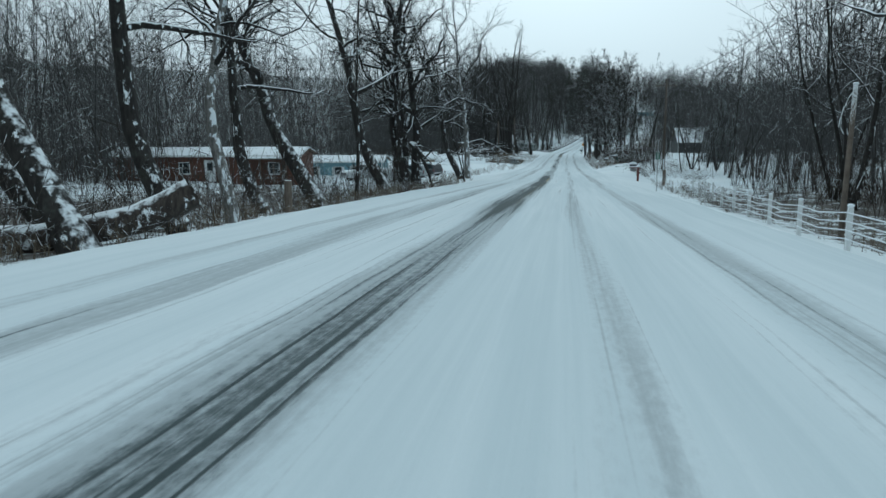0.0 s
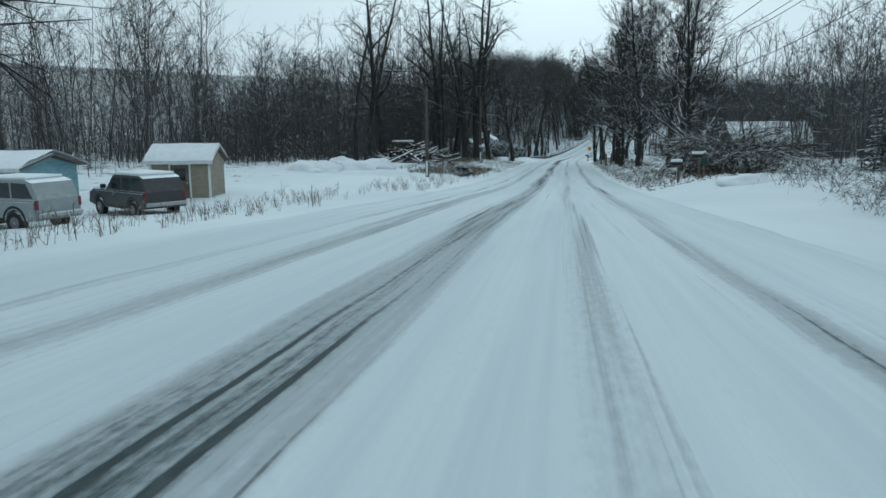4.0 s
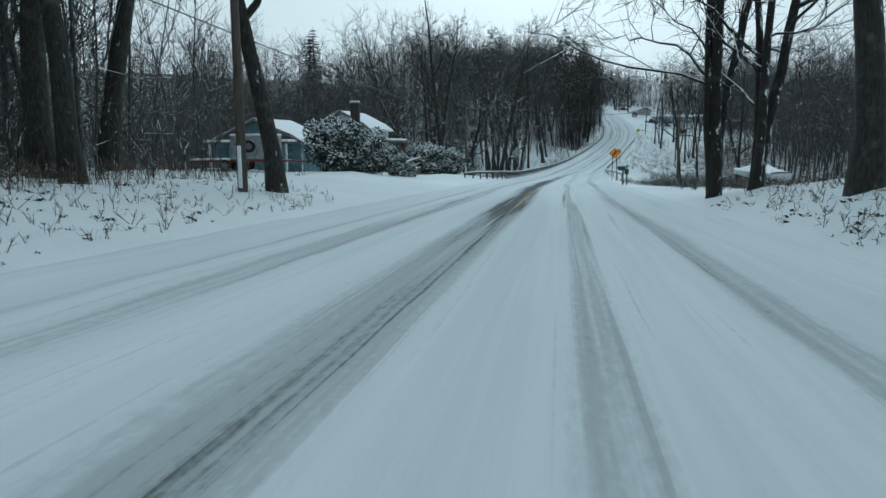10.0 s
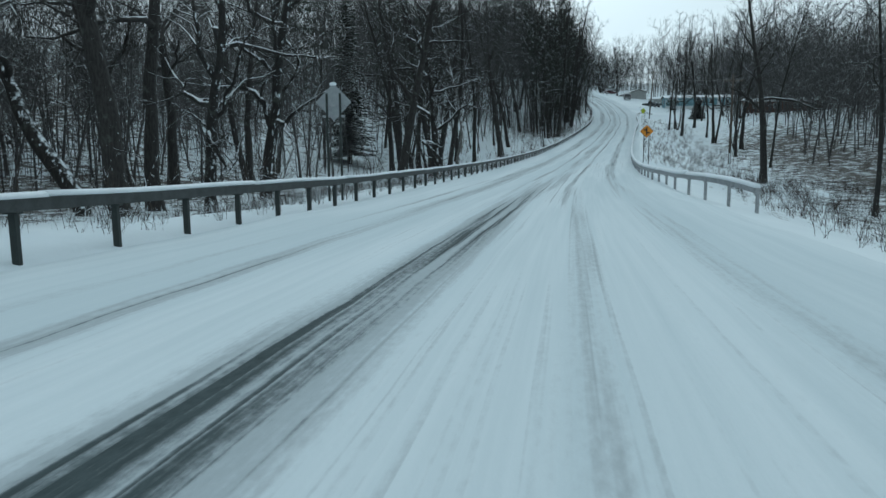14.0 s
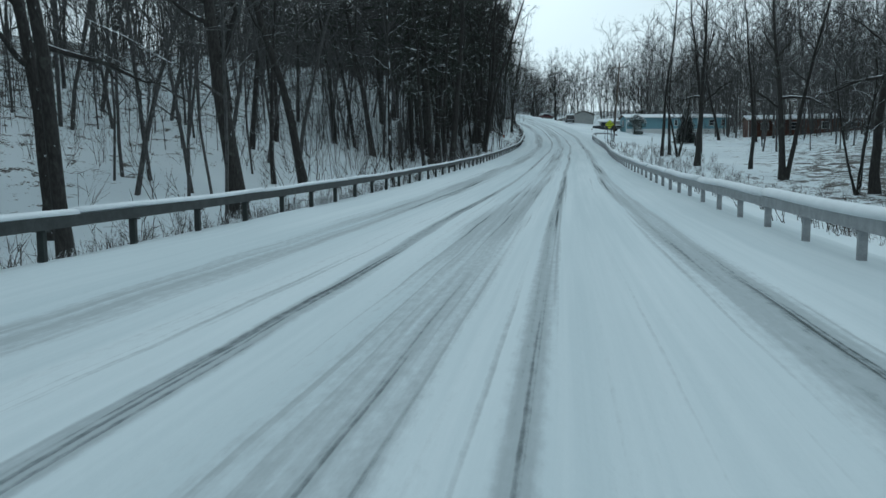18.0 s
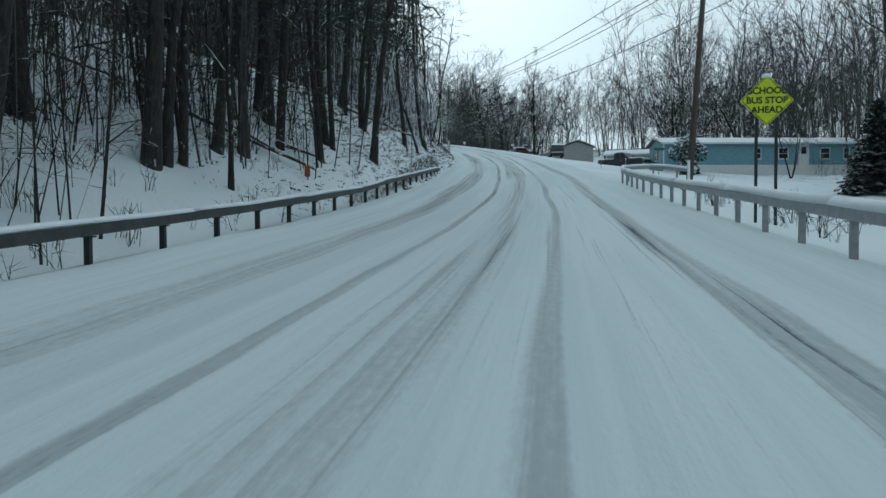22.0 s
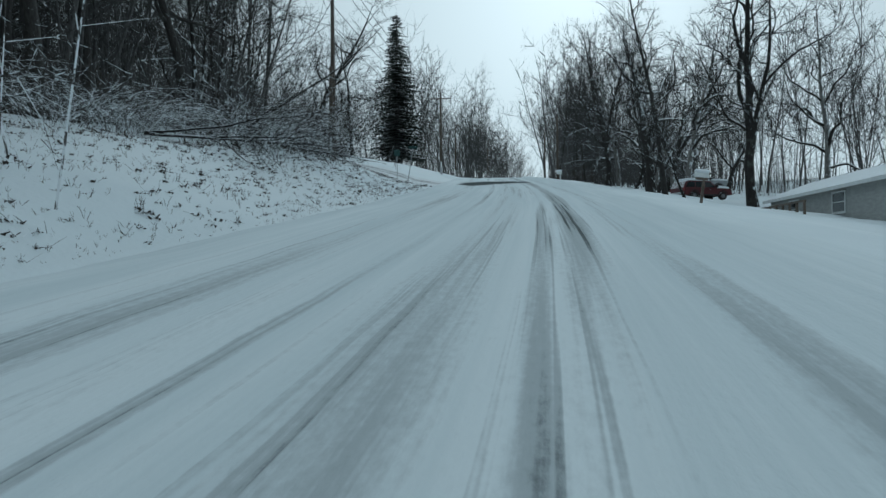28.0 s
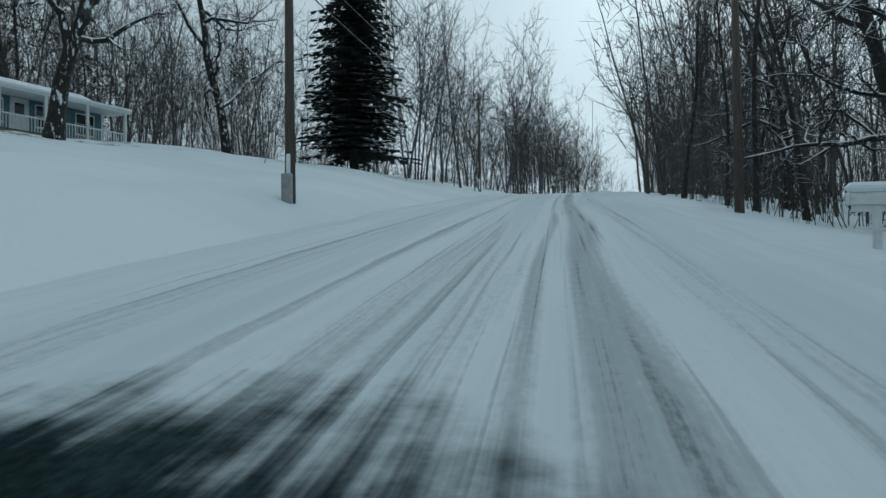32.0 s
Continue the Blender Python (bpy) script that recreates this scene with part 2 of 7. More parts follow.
def road_material():
    """Packed snow with wheel tracks worn to wet asphalt and a buried yellow line."""
    k = Mat("snowy_road", 0.7)
    uv = k.n.new("ShaderNodeUVMap")
    sp = k.n.new("ShaderNodeSeparateXYZ")
    k.l.new(uv.outputs[0], sp.inputs[0])
    d0, s = sp.outputs[0], sp.outputs[1]

    def along(scale, stretch, detail=4):
        mp = k.n.new("ShaderNodeMapping")
        mp.inputs["Scale"].default_value = (1, stretch, 1)
        k.l.new(uv.outputs[0], mp.inputs[0])
        return k.noise(scale, mp.outputs[0], detail, 0.65)

    wob = k.math("MULTIPLY", k.math("SUBTRACT", along(0.25, 0.12, 2), 0.5), 0.9)
    d = k.math("ADD", d0, wob)
    streak, streak2, grain, patch = along(2.2, 0.02), along(7.0, 0.012, 3), along(16, 0.35, 3), along(0.5, 0.06, 3)

    def band(c, w, soft):
        return k.step(k.math("ABSOLUTE", k.math("SUBTRACT", d, c)), w, w + soft, 1, 0)

    late = k.step(s, 240, 275)
    early = k.math("SUBTRACT", 1.0, late)
    # bare wheel lanes of the first stretch, then of the second
    a = k.math("MULTIPLY", band(-0.36, 0.14, 0.62), 0.93)
    a = k.math("MAXIMUM", a, k.math("MULTIPLY", band(-2.35, 0.08, 0.5), 0.58))
    a = k.math("MAXIMUM", a, k.math("MULTIPLY", band(3.05, 0.05, 0.42), 0.64))
    a = k.math("MAXIMUM", a, k.math("MULTIPLY", band(1.45, 0.05, 0.3), 0.50))
    a = k.math("MAXIMUM", a, k.math("MULTIPLY", band(-3.2, 0.03, 0.22), 0.50))
    b = k.math("MULTIPLY", band(-0.95, 0.03, 0.14), 0.80)
    b = k.math("MAXIMUM", b, k.math("MULTIPLY", band(1.12, 0.03, 0.16), 0.72))
    b = k.math("MAXIMUM", b, k.math("MULTIPLY", band(2.75, 0.13, 0.3), 0.66))
    b = k.math("MAXIMUM", b, k.math("MULTIPLY", band(-2.5, 0.15, 0.6), 0.58))
    b = k.math("MAXIMUM", b, k.math("MULTIPLY", band(0.1, 0.2, 0.6), 0.52))
    last = k.step(s, 452, 470)
    b = k.math("MAXIMUM", k.math("MULTIPLY", b, k.math("MULTIPLY_ADD", last, -0.35, 1.0)), k.math("MULTIPLY", k.math("MULTIPLY", band(1.75, 0.08, 0.35), 0.72), last))
    tr = k.math("ADD", k.math("MULTIPLY", a, early), k.math("MULTIPLY", b, late))
    lane = k.step(k.math("ABSOLUTE", d0), 3.0, 3.9, 1, 0)
    st = k.math("MULTIPLY_ADD", streak, 0.55, k.math("MULTIPLY", streak2, 0.45))
    worn = k.math("ADD", tr, k.math("MULTIPLY", k.math("SUBTRACT", st, 0.5), 2.3))
    worn = k.math("ADD", worn, k.math("MULTIPLY", k.math("SUBTRACT", patch, 0.5), 1.1))
    worn = k.math("ADD", worn, k.math("MULTIPLY", k.math("SUBTRACT", grain, 0.5), 0.5))
    # two stretches where the middle of the road is swept down to the asphalt
    swept_to = k.math("MAXIMUM", k.math("MULTIPLY", k.step(s, 12, 20), k.step(s, 56, 74, 0.8, 0)), k.math("MULTIPLY", k.step(s, 176, 186), k.math("MULTIPLY", k.step(s, 196, 210, 1, 0.5), k.step(s, 228, 238, 1, 0))))
    worn = k.math("ADD", worn, k.math("MULTIPLY", k.math("MULTIPLY", swept_to, band(-0.5, 0.45, 0.4)), 0.46))
    lines = k.step(along(9.0, 0.006, 2), 0.55, 0.66)
    worn = k.math("ADD", worn, k.math("MULTIPLY", lines, k.math("MULTIPLY_ADD", patch, 0.8, -0.12)))
    # the swept patch at the side road
    def oval(s0, d0_, rs, rd_):
        u, v = k.math("DIVIDE", k.math("SUBTRACT", s, s0), rs), k.math("DIVIDE", k.math("SUBTRACT", d0, d0_), rd_)
        return k.math("ADD", k.math("MULTIPLY", u, u), k.math("MULTIPLY", v, v))

    rr = k.math("MINIMUM", oval(511.6, -0.6, 4.6, 2.9), oval(507.6, -2.1, 4.4, 1.5))
    rr = k.math("ADD", rr, k.math("MULTIPLY", k.math("SUBTRACT", k.noise(1.1, k.coord(), 5), 0.5), 0.9))
    rr = k.math("ADD", rr, k.math("MULTIPLY", k.math("SUBTRACT", 0.55, st), 1.1))
    swept = k.math("MULTIPLY", k.step(rr, 0.55, 1.1, 1, 0), k.step(k.math("ADD", st, k.math("MULTIPLY", grain, 0.35)), 0.42, 0.62, 0.95, 1.0))
    bare = k.math("MAXIMUM", k.math("MULTIPLY", k.step(worn, 0.78, 1.25), lane), swept)
    slush = k.math("MULTIPLY", k.step(worn, 0.18, 0.8), lane)
    white = k.mix(k.step(k.math("MULTIPLY_ADD", patch, 0.5, k.math("MULTIPLY", st, 0.5)), 0.35, 0.65), (0.575, 0.645, 0.675), (0.72, 0.775, 0.80))
    c = k.mix(k.math("MULTIPLY", slush, 0.85), white, (0.38, 0.42, 0.44))
    tar = k.mix(grain, (0.026, 0.036, 0.038), (0.100, 0.124, 0.129))
    shown = k.math("MAXIMUM", k.math("MULTIPLY", k.step(s, 14, 24), k.step(s, 58, 70, 1, 0)), k.math("MULTIPLY", k.step(s, 176, 184), k.step(s, 212, 220, 1, 0)))
    line = k.math("MULTIPLY", k.step(k.math("ABSOLUTE", k.math("SUBTRACT", k.math("ABSOLUTE", k.math("SUBTRACT", d0, 0.02)), 0.13)), 0.05, 0.07, 1, 0), k.step(grain, 0.3, 0.55))
    tar = k.mix(k.math("MULTIPLY", line, k.step(along(1.1, 0.03, 3), 0.50, 0.62, 0.05, 0.7)), tar, k.mix(shown, tar, (0.50, 0.33, 0.07)))
    wet = k.mix(k.step(k.math("MULTIPLY_ADD", grain, 0.5, k.math("MULTIPLY", k.noise(1.4, k.coord(), 4), 0.5)), 0.36, 0.66), (0.004, 0.011, 0.012), (0.024, 0.046, 0.049))
    k.color(k.mix(bare, c, k.mix(swept, tar, wet)))
    k.rough(k.step(bare, 0.0, 1.0, 0.85, 0.7))
    k.put(k.b.inputs["Specular IOR Level"], k.step(swept, 0.2, 1.0, 0.06, 0.04))
    k.bump(k.math("SUBTRACT", k.math("MULTIPLY_ADD", st, 0.8, k.math("MULTIPLY", grain, 0.3)), k.math("MULTIPLY", bare, 0.8)), 0.6, 0.04)
    return k.m


# ---- the lie of the land ----
# stations of the road's middle line: y, x, height
ROAD = [(-160, -1.2, 20.0), (-80, -1.2, 14.0), (-26, -1.25, 10.5), (0, -1.2, 8.82), (26, -1.08, 7.13), (52, -0.84, 5.35), (78, -0.82, 3.84),
        (104, -0.72, 2.3), (130, -0.63, 1.1), (156, -0.44, 0.34), (182, -0.14, -0.46), (208, 0.32, -1.27), (234, 1.25, -2.2),
        (260, 3.0, -2.76), (286, 5.71, -2.76), (312, 9.17, -2.16), (338, 12.97, -0.91), (364, 16.86, 0.76), (390, 20.43, 2.83),
        (416, 22.74, 5.66), (442, 23.27, 8.87), (468, 22.13, 12.13), (494, 19.67, 15.32), (520, 16.1, 18.6), (546, 12.4, 21.7),
        (572, 9.4, 24.5), (600, 7.6, 27.0), (640, 6.8, 29.4), (700, 8.5, 31.5), (900, 20.0, 35.0), (1300, 45.0, 42.0)]


def smooth_table(xs, ys, q):
    """Cubic glide through a table of values."""
    xs, ys, q = np.asarray(xs, float), np.asarray(ys, float), np.asarray(q, float)
    m = np.gradient(ys, xs)
    i = np.clip(np.searchsorted(xs, q) - 1, 0, len(xs) - 2)
    h = xs[i + 1] - xs[i]
    t = np.clip((q - xs[i]) / h, 0, 1)
    return ((2 * t**3 - 3 * t**2 + 1) * ys[i] + (t**3 - 2 * t**2 + t) * h * m[i] + (3 * t**2 - 2 * t**3) * ys[i + 1] + (t**3 - t**2) * h * m[i + 1])


_y = np.arange(-160, 1300.1, 1.0)
_x = smooth_table([r[0] for r in ROAD], [r[1] for r in ROAD], _y)
_z = smooth_table([r[0] for r in ROAD], [r[2] for r in ROAD], _y)
_s = np.concatenate([[0], np.cumsum(np.hypot(np.diff(_x), np.diff(_y)))])
_s -= np.interp(0, _y, _s)
_h = np.arctan2(-np.gradient(_x), np.gradient(_y))
_h = np.convolve(np.pad(_h, 6, mode="edge"), np.ones(13) / 13, "valid")

REACH = (5.0, 7.0, 10.0, 16.0, 26.0, 45.0, 100.0, 250.0)
LEFT = [(-60, 0, -0.45, -0.8, -1.0, -1.0, -0.5, 3, 22), (52, 0, -0.45, -0.75, -1.0, -1.1, -0.6, 3, 22), (85, 0, -0.2, -0.5, -0.85, -1.0, -0.4, 3, 22),
        (120, 0, 0.1, 0.3, 0.5, 1.0, 1.5, 5, 24), (165, 0, 0.3, 0.8, 1.0, 1.0, 1.5, 5, 24), (192, 0.1, 0.4, 0.8, 0.95, 1.0, 1.1, 4, 22),
        (228, 0.2, 0.45, 0.6, 0.85, 1.0, 1.1, 4, 22), (252, 0.05, -0.1, -0.6, -1.0, -1.0, -0.5, 6, 22), (310, -0.1, -0.6, -1.6, -2.2, -1.5, 4, 13, 28),
        (365, -0.1, -0.5, -0.8, 0.8, 4.5, 10, 17, 30)]
LEFT += [(390, -0.1, 0.7, 2.4, 5.2, 8.8, 12, 19, 30), (408, 0.55, 2.7, 4.2, 6.7, 9.5, 12, 18, 29), (430, 0.75, 3.0, 4.4, 6.3, 8.4, 10, 16, 27), (450, 0.6, 2.75, 4.0, 5.2, 6.6, 8, 13, 25), (466, 0, 1.0, 2.2, 3.2, 4.4, 5.2, 8, 20),
         (494, 0, 0.6, 2.0, 3.1, 4.4, 5.2, 8, 18), (508, 0, 0.25, 1.2, 2.7, 4.5, 5.3, 8, 18), (528, 0.2, 1.0, 1.6, 2.4, 4.05, 5.0, 8, 18), (550, 0.1, 0.7, 1.45, 2.7, 4.3, 5.2, 8, 18), (600, 0, 0.2, 0.8, 2.1, 3.2, 4.0, 7, 15)]
RIGHT = [(-60, 0, -0.7, -1.0, -1.0, -0.9, -0.4, 3, 20), (38, 0, -0.7, -1.0, -1.0, -0.9, -0.4, 3, 20), (70, 0, -0.25, -0.5, -0.5, -0.4, 0, 3, 20), (100, 0, 0.5, 0.8, 0.8, 0.7, 0.7, 4, 22),
         (162, 0, 0.7, 1.2, 1.3, 1.1, 1.0, 4, 22), (183, 0, 0.75, 1.15, 1.1, 0.9, 0.8, 4, 22), (196, 0, 0.1, 0.1, 0.2, 0.3, 0.3, 3, 18), (225, 0, -0.2, -0.4, -0.3, 0, 0.2, 3, 18),
         (256, -0.1, -0.5, -1.5, -2.4, -2.6, -1.5, 5, 18), (336, -0.1, -0.5, -1.5, -2.2, -2, 0, 5, 18), (376, 0, -0.3, -0.6, -0.9, -0.4, 1.6, 5, 15),
         (400, 0, -0.2, -0.5, -0.9, -0.8, 1.0, 4, 14)]
RIGHT += [(440, 0, -0.3, -0.7, -1.3, -1.7, -1.6, 1, 10), (480, 0, -0.2, -0.8, -1.6, -2.2, -2.2, 0, 8), (530, 0, -0.2, -0.9, -1.5, -2.2, -2.4, 0, 8),
          (600, 0, -0.1, -0.4, -0.9, -1.4, -1.4, 0, 8)]


def profile(table, s, d):
    st = np.array([r[0] for r in table], float)
    val = np.array([r[1:] for r in table], float)
    i = np.clip(np.searchsorted(st, s) - 1, 0, len(st) - 2)
    t = np.clip((s - st[i]) / (st[i + 1] - st[i]), 0, 1)
    t = t * t * (3 - 2 * t)
    row = val[i] * (1 - t)[..., None] + val[i + 1] * t[..., None]
    rc = np.array(REACH)
    j = np.clip(np.searchsorted(rc, d) - 1, 0, len(rc) - 2)
    u = np.clip((d - rc[j]) / (rc[j + 1] - rc[j]), 0, 3)
    a, b = np.take_along_axis(row, j[..., None], -1)[..., 0], np.take_along_axis(row, (j + 1)[..., None], -1)[..., 0]
    return np.where(d < rc[0], row[..., 0] * np.clip((d - 4.35) / 0.65, 0, 1), a + (b - a) * u)


def lie(s, d):
    """Height of the ground over the road's middle line, at s along it and d to its right."""
    s, d = np.asarray(s, float), np.asarray(d, float)
    ad = np.abs(d)
    h = np.where(d < 0, profile(LEFT, s, ad), profile(RIGHT, s, ad))
    w = np.clip((ad - 5.2) / 6, 0, 1)
    ripple = 0.16 * np.sin(s * 0.31 + d * 0.47) * np.sin(d * 0.23 - s * 0.11 + 1) + 0.07 * np.sin(s * 1.3 + 2 * np.sin(d * 0.9)) * np.sin(d * 1.1 + 0.5)
    return h + ripple * w


def land(s, d, up=None):
    """World place of a point given along and across the road; up is over the road, or on the ground."""
    s, d = np.asarray(s, float), np.asarray(d, float)
    c = np.interp(s, _s, _h)
    z = np.interp(s, _s, _z) + (lie(s, d) if up is None else up)
    return np.stack([np.interp(s, _s, _x) + d * np.cos(c), np.interp(s, _s, _y) + d * np.sin(c), z], -1)


def spot(s, d, turn=0.0, sink=0.0, up=None):
    """Pose of a thing on the ground: its y along the road, its x to the right."""
    p = land(s, d, up)
    return Matrix.Translation((p[0], p[1], p[2] - sink)) @ Matrix.Rotation(float(np.interp(s, _s, _h)) + radians(turn), 4, "Z")


def strip(name, ss, dd, heights, mat, label, category):
    """A sheet over the grid of ss along and dd across the road, with its own coordinates as a map."""
    S, D = np.meshgrid(ss, dd, indexing="ij")
    V = land(S, D, heights(S, D)).reshape(-1, 3)
    n, m = len(ss), len(dd)
    i = np.arange(n * m).reshape(n, m)
    f = np.stack([i[:-1, :-1], i[:-1, 1:], i[1:, 1:], i[1:, :-1]], -1).reshape(-1, 4)
    me = mesh_of(name, V.tolist(), f.tolist(), True)
    uv = me.uv_layers.new(name="plan")
    co = np.stack([D.ravel(), S.ravel()], -1)[f.ravel()]
    uv.data.foreach_set("uv", co.astype(np.float32).ravel())
    me.materials.append(mat)
    return tagged(new(name, me), label, category, kind="structure")


side = np.array([0, 2.5, 4.4, 4.7, 5.1, 5.6, 6.2, 6.9, 7.6, 8.4, 9.3, 10.4, 11.6, 13, 15, 17, 19.5, 22, 25, 29, 34, 40, 48, 60, 75, 95, 120, 160, 220, 320, 450])
dd = np.concatenate([-side[:0:-1], side])
ss = np.concatenate([np.arange(-150, -20, 6.0), np.arange(-20, 620, 1.0), np.arange(620, 1250, 10.0)])
strip("ground", ss, dd, lambda s, d: lie(s, d) - np.where(np.abs(d) < 4.6, 0.25, 0.0), ground_material(), "snow-covered ground with leaf litter under the woods", "ground")


def camber(s, d):
    ridge = 0.10 * np.exp(-((np.abs(d) - 4.2) / 0.5) ** 2) * (1 + 0.4 * np.sin(s * 0.7) * np.sin(s * 0.23 + d))
    ruts = -0.025 * (np.exp(-((d + 0.42) / 0.3) ** 2) + np.exp(-((d - 3.05) / 0.3) ** 2) + np.exp(-((d + 2.35) / 0.3) ** 2) + np.exp(-((d - 1.45) / 0.3) ** 2))
    skirt = np.where(np.abs(d) > 4.95, -0.12, 0.0)
    return 0.02 + ridge + ruts + skirt + 0.012 * np.sin(s * 1.9 + 3 * d) * np.sin(s * 0.6 - d * 2)


rd = np.array([-5.1, -4.9, -4.6, -4.3, -4.0, -3.7, -3.3, -2.9, -2.6, -2.35, -2.1, -1.7, -1.2, -0.8, -0.42, -0.1, 0.3, 0.8, 1.2, 1.45, 1.7, 2.1, 2.5, 2.8, 3.05, 3.3, 3.6, 3.9, 4.2, 4.5, 4.8, 5.0, 5.1])
strip("road", np.concatenate([np.arange(-150, -10, 5.0), np.arange(-10, 600, 0.8), np.arange(600, 1000, 6.0)]), rd, camber, road_material(),
      "two-lane road under packed snow with wheel tracks worn to wet asphalt", "road")

# ---- trees ----


def tube(pts, radii, sides, V, Fc):
    """A tapered tube along pts, added to the lists V and Fc."""
    n0 = len(V)
    ref = np.array((0.31, 0.77, 0.55))
    for i, (p, r) in enumerate(zip(pts, radii)):
        a = pts[min(i + 1, len(pts) - 1)] - pts[max(i - 1, 0)]
        u = np.cross(a, ref)
        u /= np.linalg.norm(u) + 1e-9
        w = np.cross(a, u)
        w /= np.linalg.norm(w) + 1e-9
        for k in range(sides):
            q = 2 * math.pi * k / sides
            V.append(p + (u * math.cos(q) + w * math.sin(q)) * r)
    for i in range(len(pts) - 1):
        b = n0 + i * sides
        for k in range(sides):
            Fc.append((b + k, b + (k + 1) % sides, b + sides + (k + 1) % sides, b + sides + k))


def limb(rng, start, way, length, r0, r1, segs, wander, lift):
    """A wandering line of points with its radii."""
    pts, p, w = [start], start, way / np.linalg.norm(way)
    for i in range(segs):
        w = w + rng.normal(0, wander, 3) + np.array((0, 0, lift))
        w /= np.linalg.norm(w)
        p = p + w * length / segs
        pts.append(p)
    return np.array(pts), np.linspace(r0, r1, segs + 1)


def ribbon(rng, start, way, length, width, V, Fc):
    """The finest twigs: one thin tapering blade each."""
    way = way / np.linalg.norm(way)
    u = np.cross(way, rng.normal(0, 1, 3))
    u *= width * 0.5 / (np.linalg.norm(u) + 1e-9)
    n0 = len(V)
    V += [start - u, start + u, start + way * length + u * 0.35, start + way * length - u * 0.35]
    Fc.append((n0, n0 + 1, n0 + 2, n0 + 3))


def along(pts, f):
    x = f * (len(pts) - 1)
    i = min(int(x), len(pts) - 2)
    return pts[i] + (pts[i + 1] - pts[i]) * (x - i), pts[i + 1] - pts[i]


def tree_meshes(seed, height, r, lean=(0, 0), first=0.3, limbs=14, spread=0.42, subs=5, twigs=5, wander=0.12, droop=0.05, forks=1, fine=1.6, flare=1.35, fringe=7, thick=1.0, split=0.35):
    """Trunk, limbs and twigs of one bare tree, as three meshes."""
    rng = np.random.default_rng(seed)
    T, TF, L, LF, W, WF = [], [], [], [], [], []
    stems = []
    for k in range(forks):
        a = rng.uniform(0, 6.28)
        sp = 0.0 if forks == 1 else split
        way = np.array((lean[0] + sp * math.cos(a + k * 6.28 / forks), lean[1] + sp * math.sin(a + k * 6.28 / forks), 1.0))
        pts, rad = limb(rng, np.array((0, 0, -0.4)), way, height * (1 if k == 0 else rng.uniform(0.75, 0.95)), r * (1 if k == 0 else 0.75), r * 0.12, 12, wander * 0.45, 0.03)
        rad[0] *= flare
        stems.append((pts, rad))
        tube(pts, rad, 8, T, TF)
    for pts, rad in stems:
        for i in range(limbs):
            f = first + (0.97 - first) * (i + rng.uniform(0, 0.8)) / limbs
            p, ax = along(pts, f)
            a = i * 2.4 + rng.uniform(-0.6, 0.6)
            rise = rng.uniform(0.25, 0.9) + 0.7 * f
            way = np.array((math.cos(a), math.sin(a), rise))
            ln = height * spread * (1.15 - 0.75 * f) * rng.uniform(0.65, 1.15)
            rr = np.interp(f, np.linspace(0, 1, len(rad)), rad) * min(0.9, thick * rng.uniform(0.35, 0.6))
            lp, lr = limb(rng, p, way, ln, rr, rr * 0.2, 7, wander * 1.6, droop)
            tube(lp, lr, 5, L, LF)
            for j in range(subs):
                g = 0.25 + 0.75 * (j + rng.uniform(0, 1)) / subs
                q, bx = along(lp, g)
                side_way = bx / np.linalg.norm(bx) + rng.normal(0, 0.75, 3) + np.array((0, 0, 0.15))
                sl = ln * rng.uniform(0.28, 0.5) * (1.2 - 0.5 * g)
                sr = max(0.011 * fine, np.interp(g, np.linspace(0, 1, len(lr)), lr) * 0.55)
                sp_, sr_ = limb(rng, q, side_way, sl, sr, 0.006 * fine, 3, wander * 2, droop * 0.6)
                tube(sp_, sr_, 4 if sr > 0.03 else 3, L, LF)
                for _ in range(fringe):
                    o, cx = along(sp_, rng.uniform(0.15, 1))
                    tw = cx / np.linalg.norm(cx) + rng.normal(0, 0.6, 3) + np.array((0, 0, 0.12))
                    ribbon(rng, o, tw, sl * rng.uniform(0.3, 0.75), 0.011 * fine, W, WF)
                for _ in range(twigs):
                    h = rng.uniform(0.2, 1)
                    o, cx = along(sp_, h)
                    tw = cx / np.linalg.norm(cx) + rng.normal(0, 0.6, 3) + np.array((0, 0, 0.1))
                    ln2 = sl * rng.uniform(0.35, 0.8)
                    ribbon(rng, o, tw, ln2, 0.014 * fine, W, WF)
                    tw = tw / np.linalg.norm(tw)
                    ribbon(rng, o + tw * ln2 * 0.5, tw + rng.normal(0, 0.5, 3), ln2 * 0.7, 0.010 * fine, W, WF)
    n0 = len(L)
    crown = mesh_of("crown", [tuple(v) for v in L + W], LF + [tuple(i + n0 for i in f) for f in WF], True)
    crown.polygons.foreach_set("material_index", [0] * len(LF) + [1] * len(WF))
    return [mesh_of("trunk", [tuple(v) for v in T], TF, True), crown]


def tree(kind_meshes, m, label, group="", mats=(BARK, BARK, TWIG), scale=1.0):
    root = thing("tree", m, label, "tree", group)
    root.scale = (scale, scale, scale)
    for me, mat, n in zip(kind_meshes, mats, ("trunk", "crown")):
        if not len(me.vertices):
            continue
        if not me.materials:
            me.materials.append(mat)
            if n == "crown":
                me.materials.append(mats[2] if len(mats) > 2 else mat)
        part(n, me, mat, root)
    return root


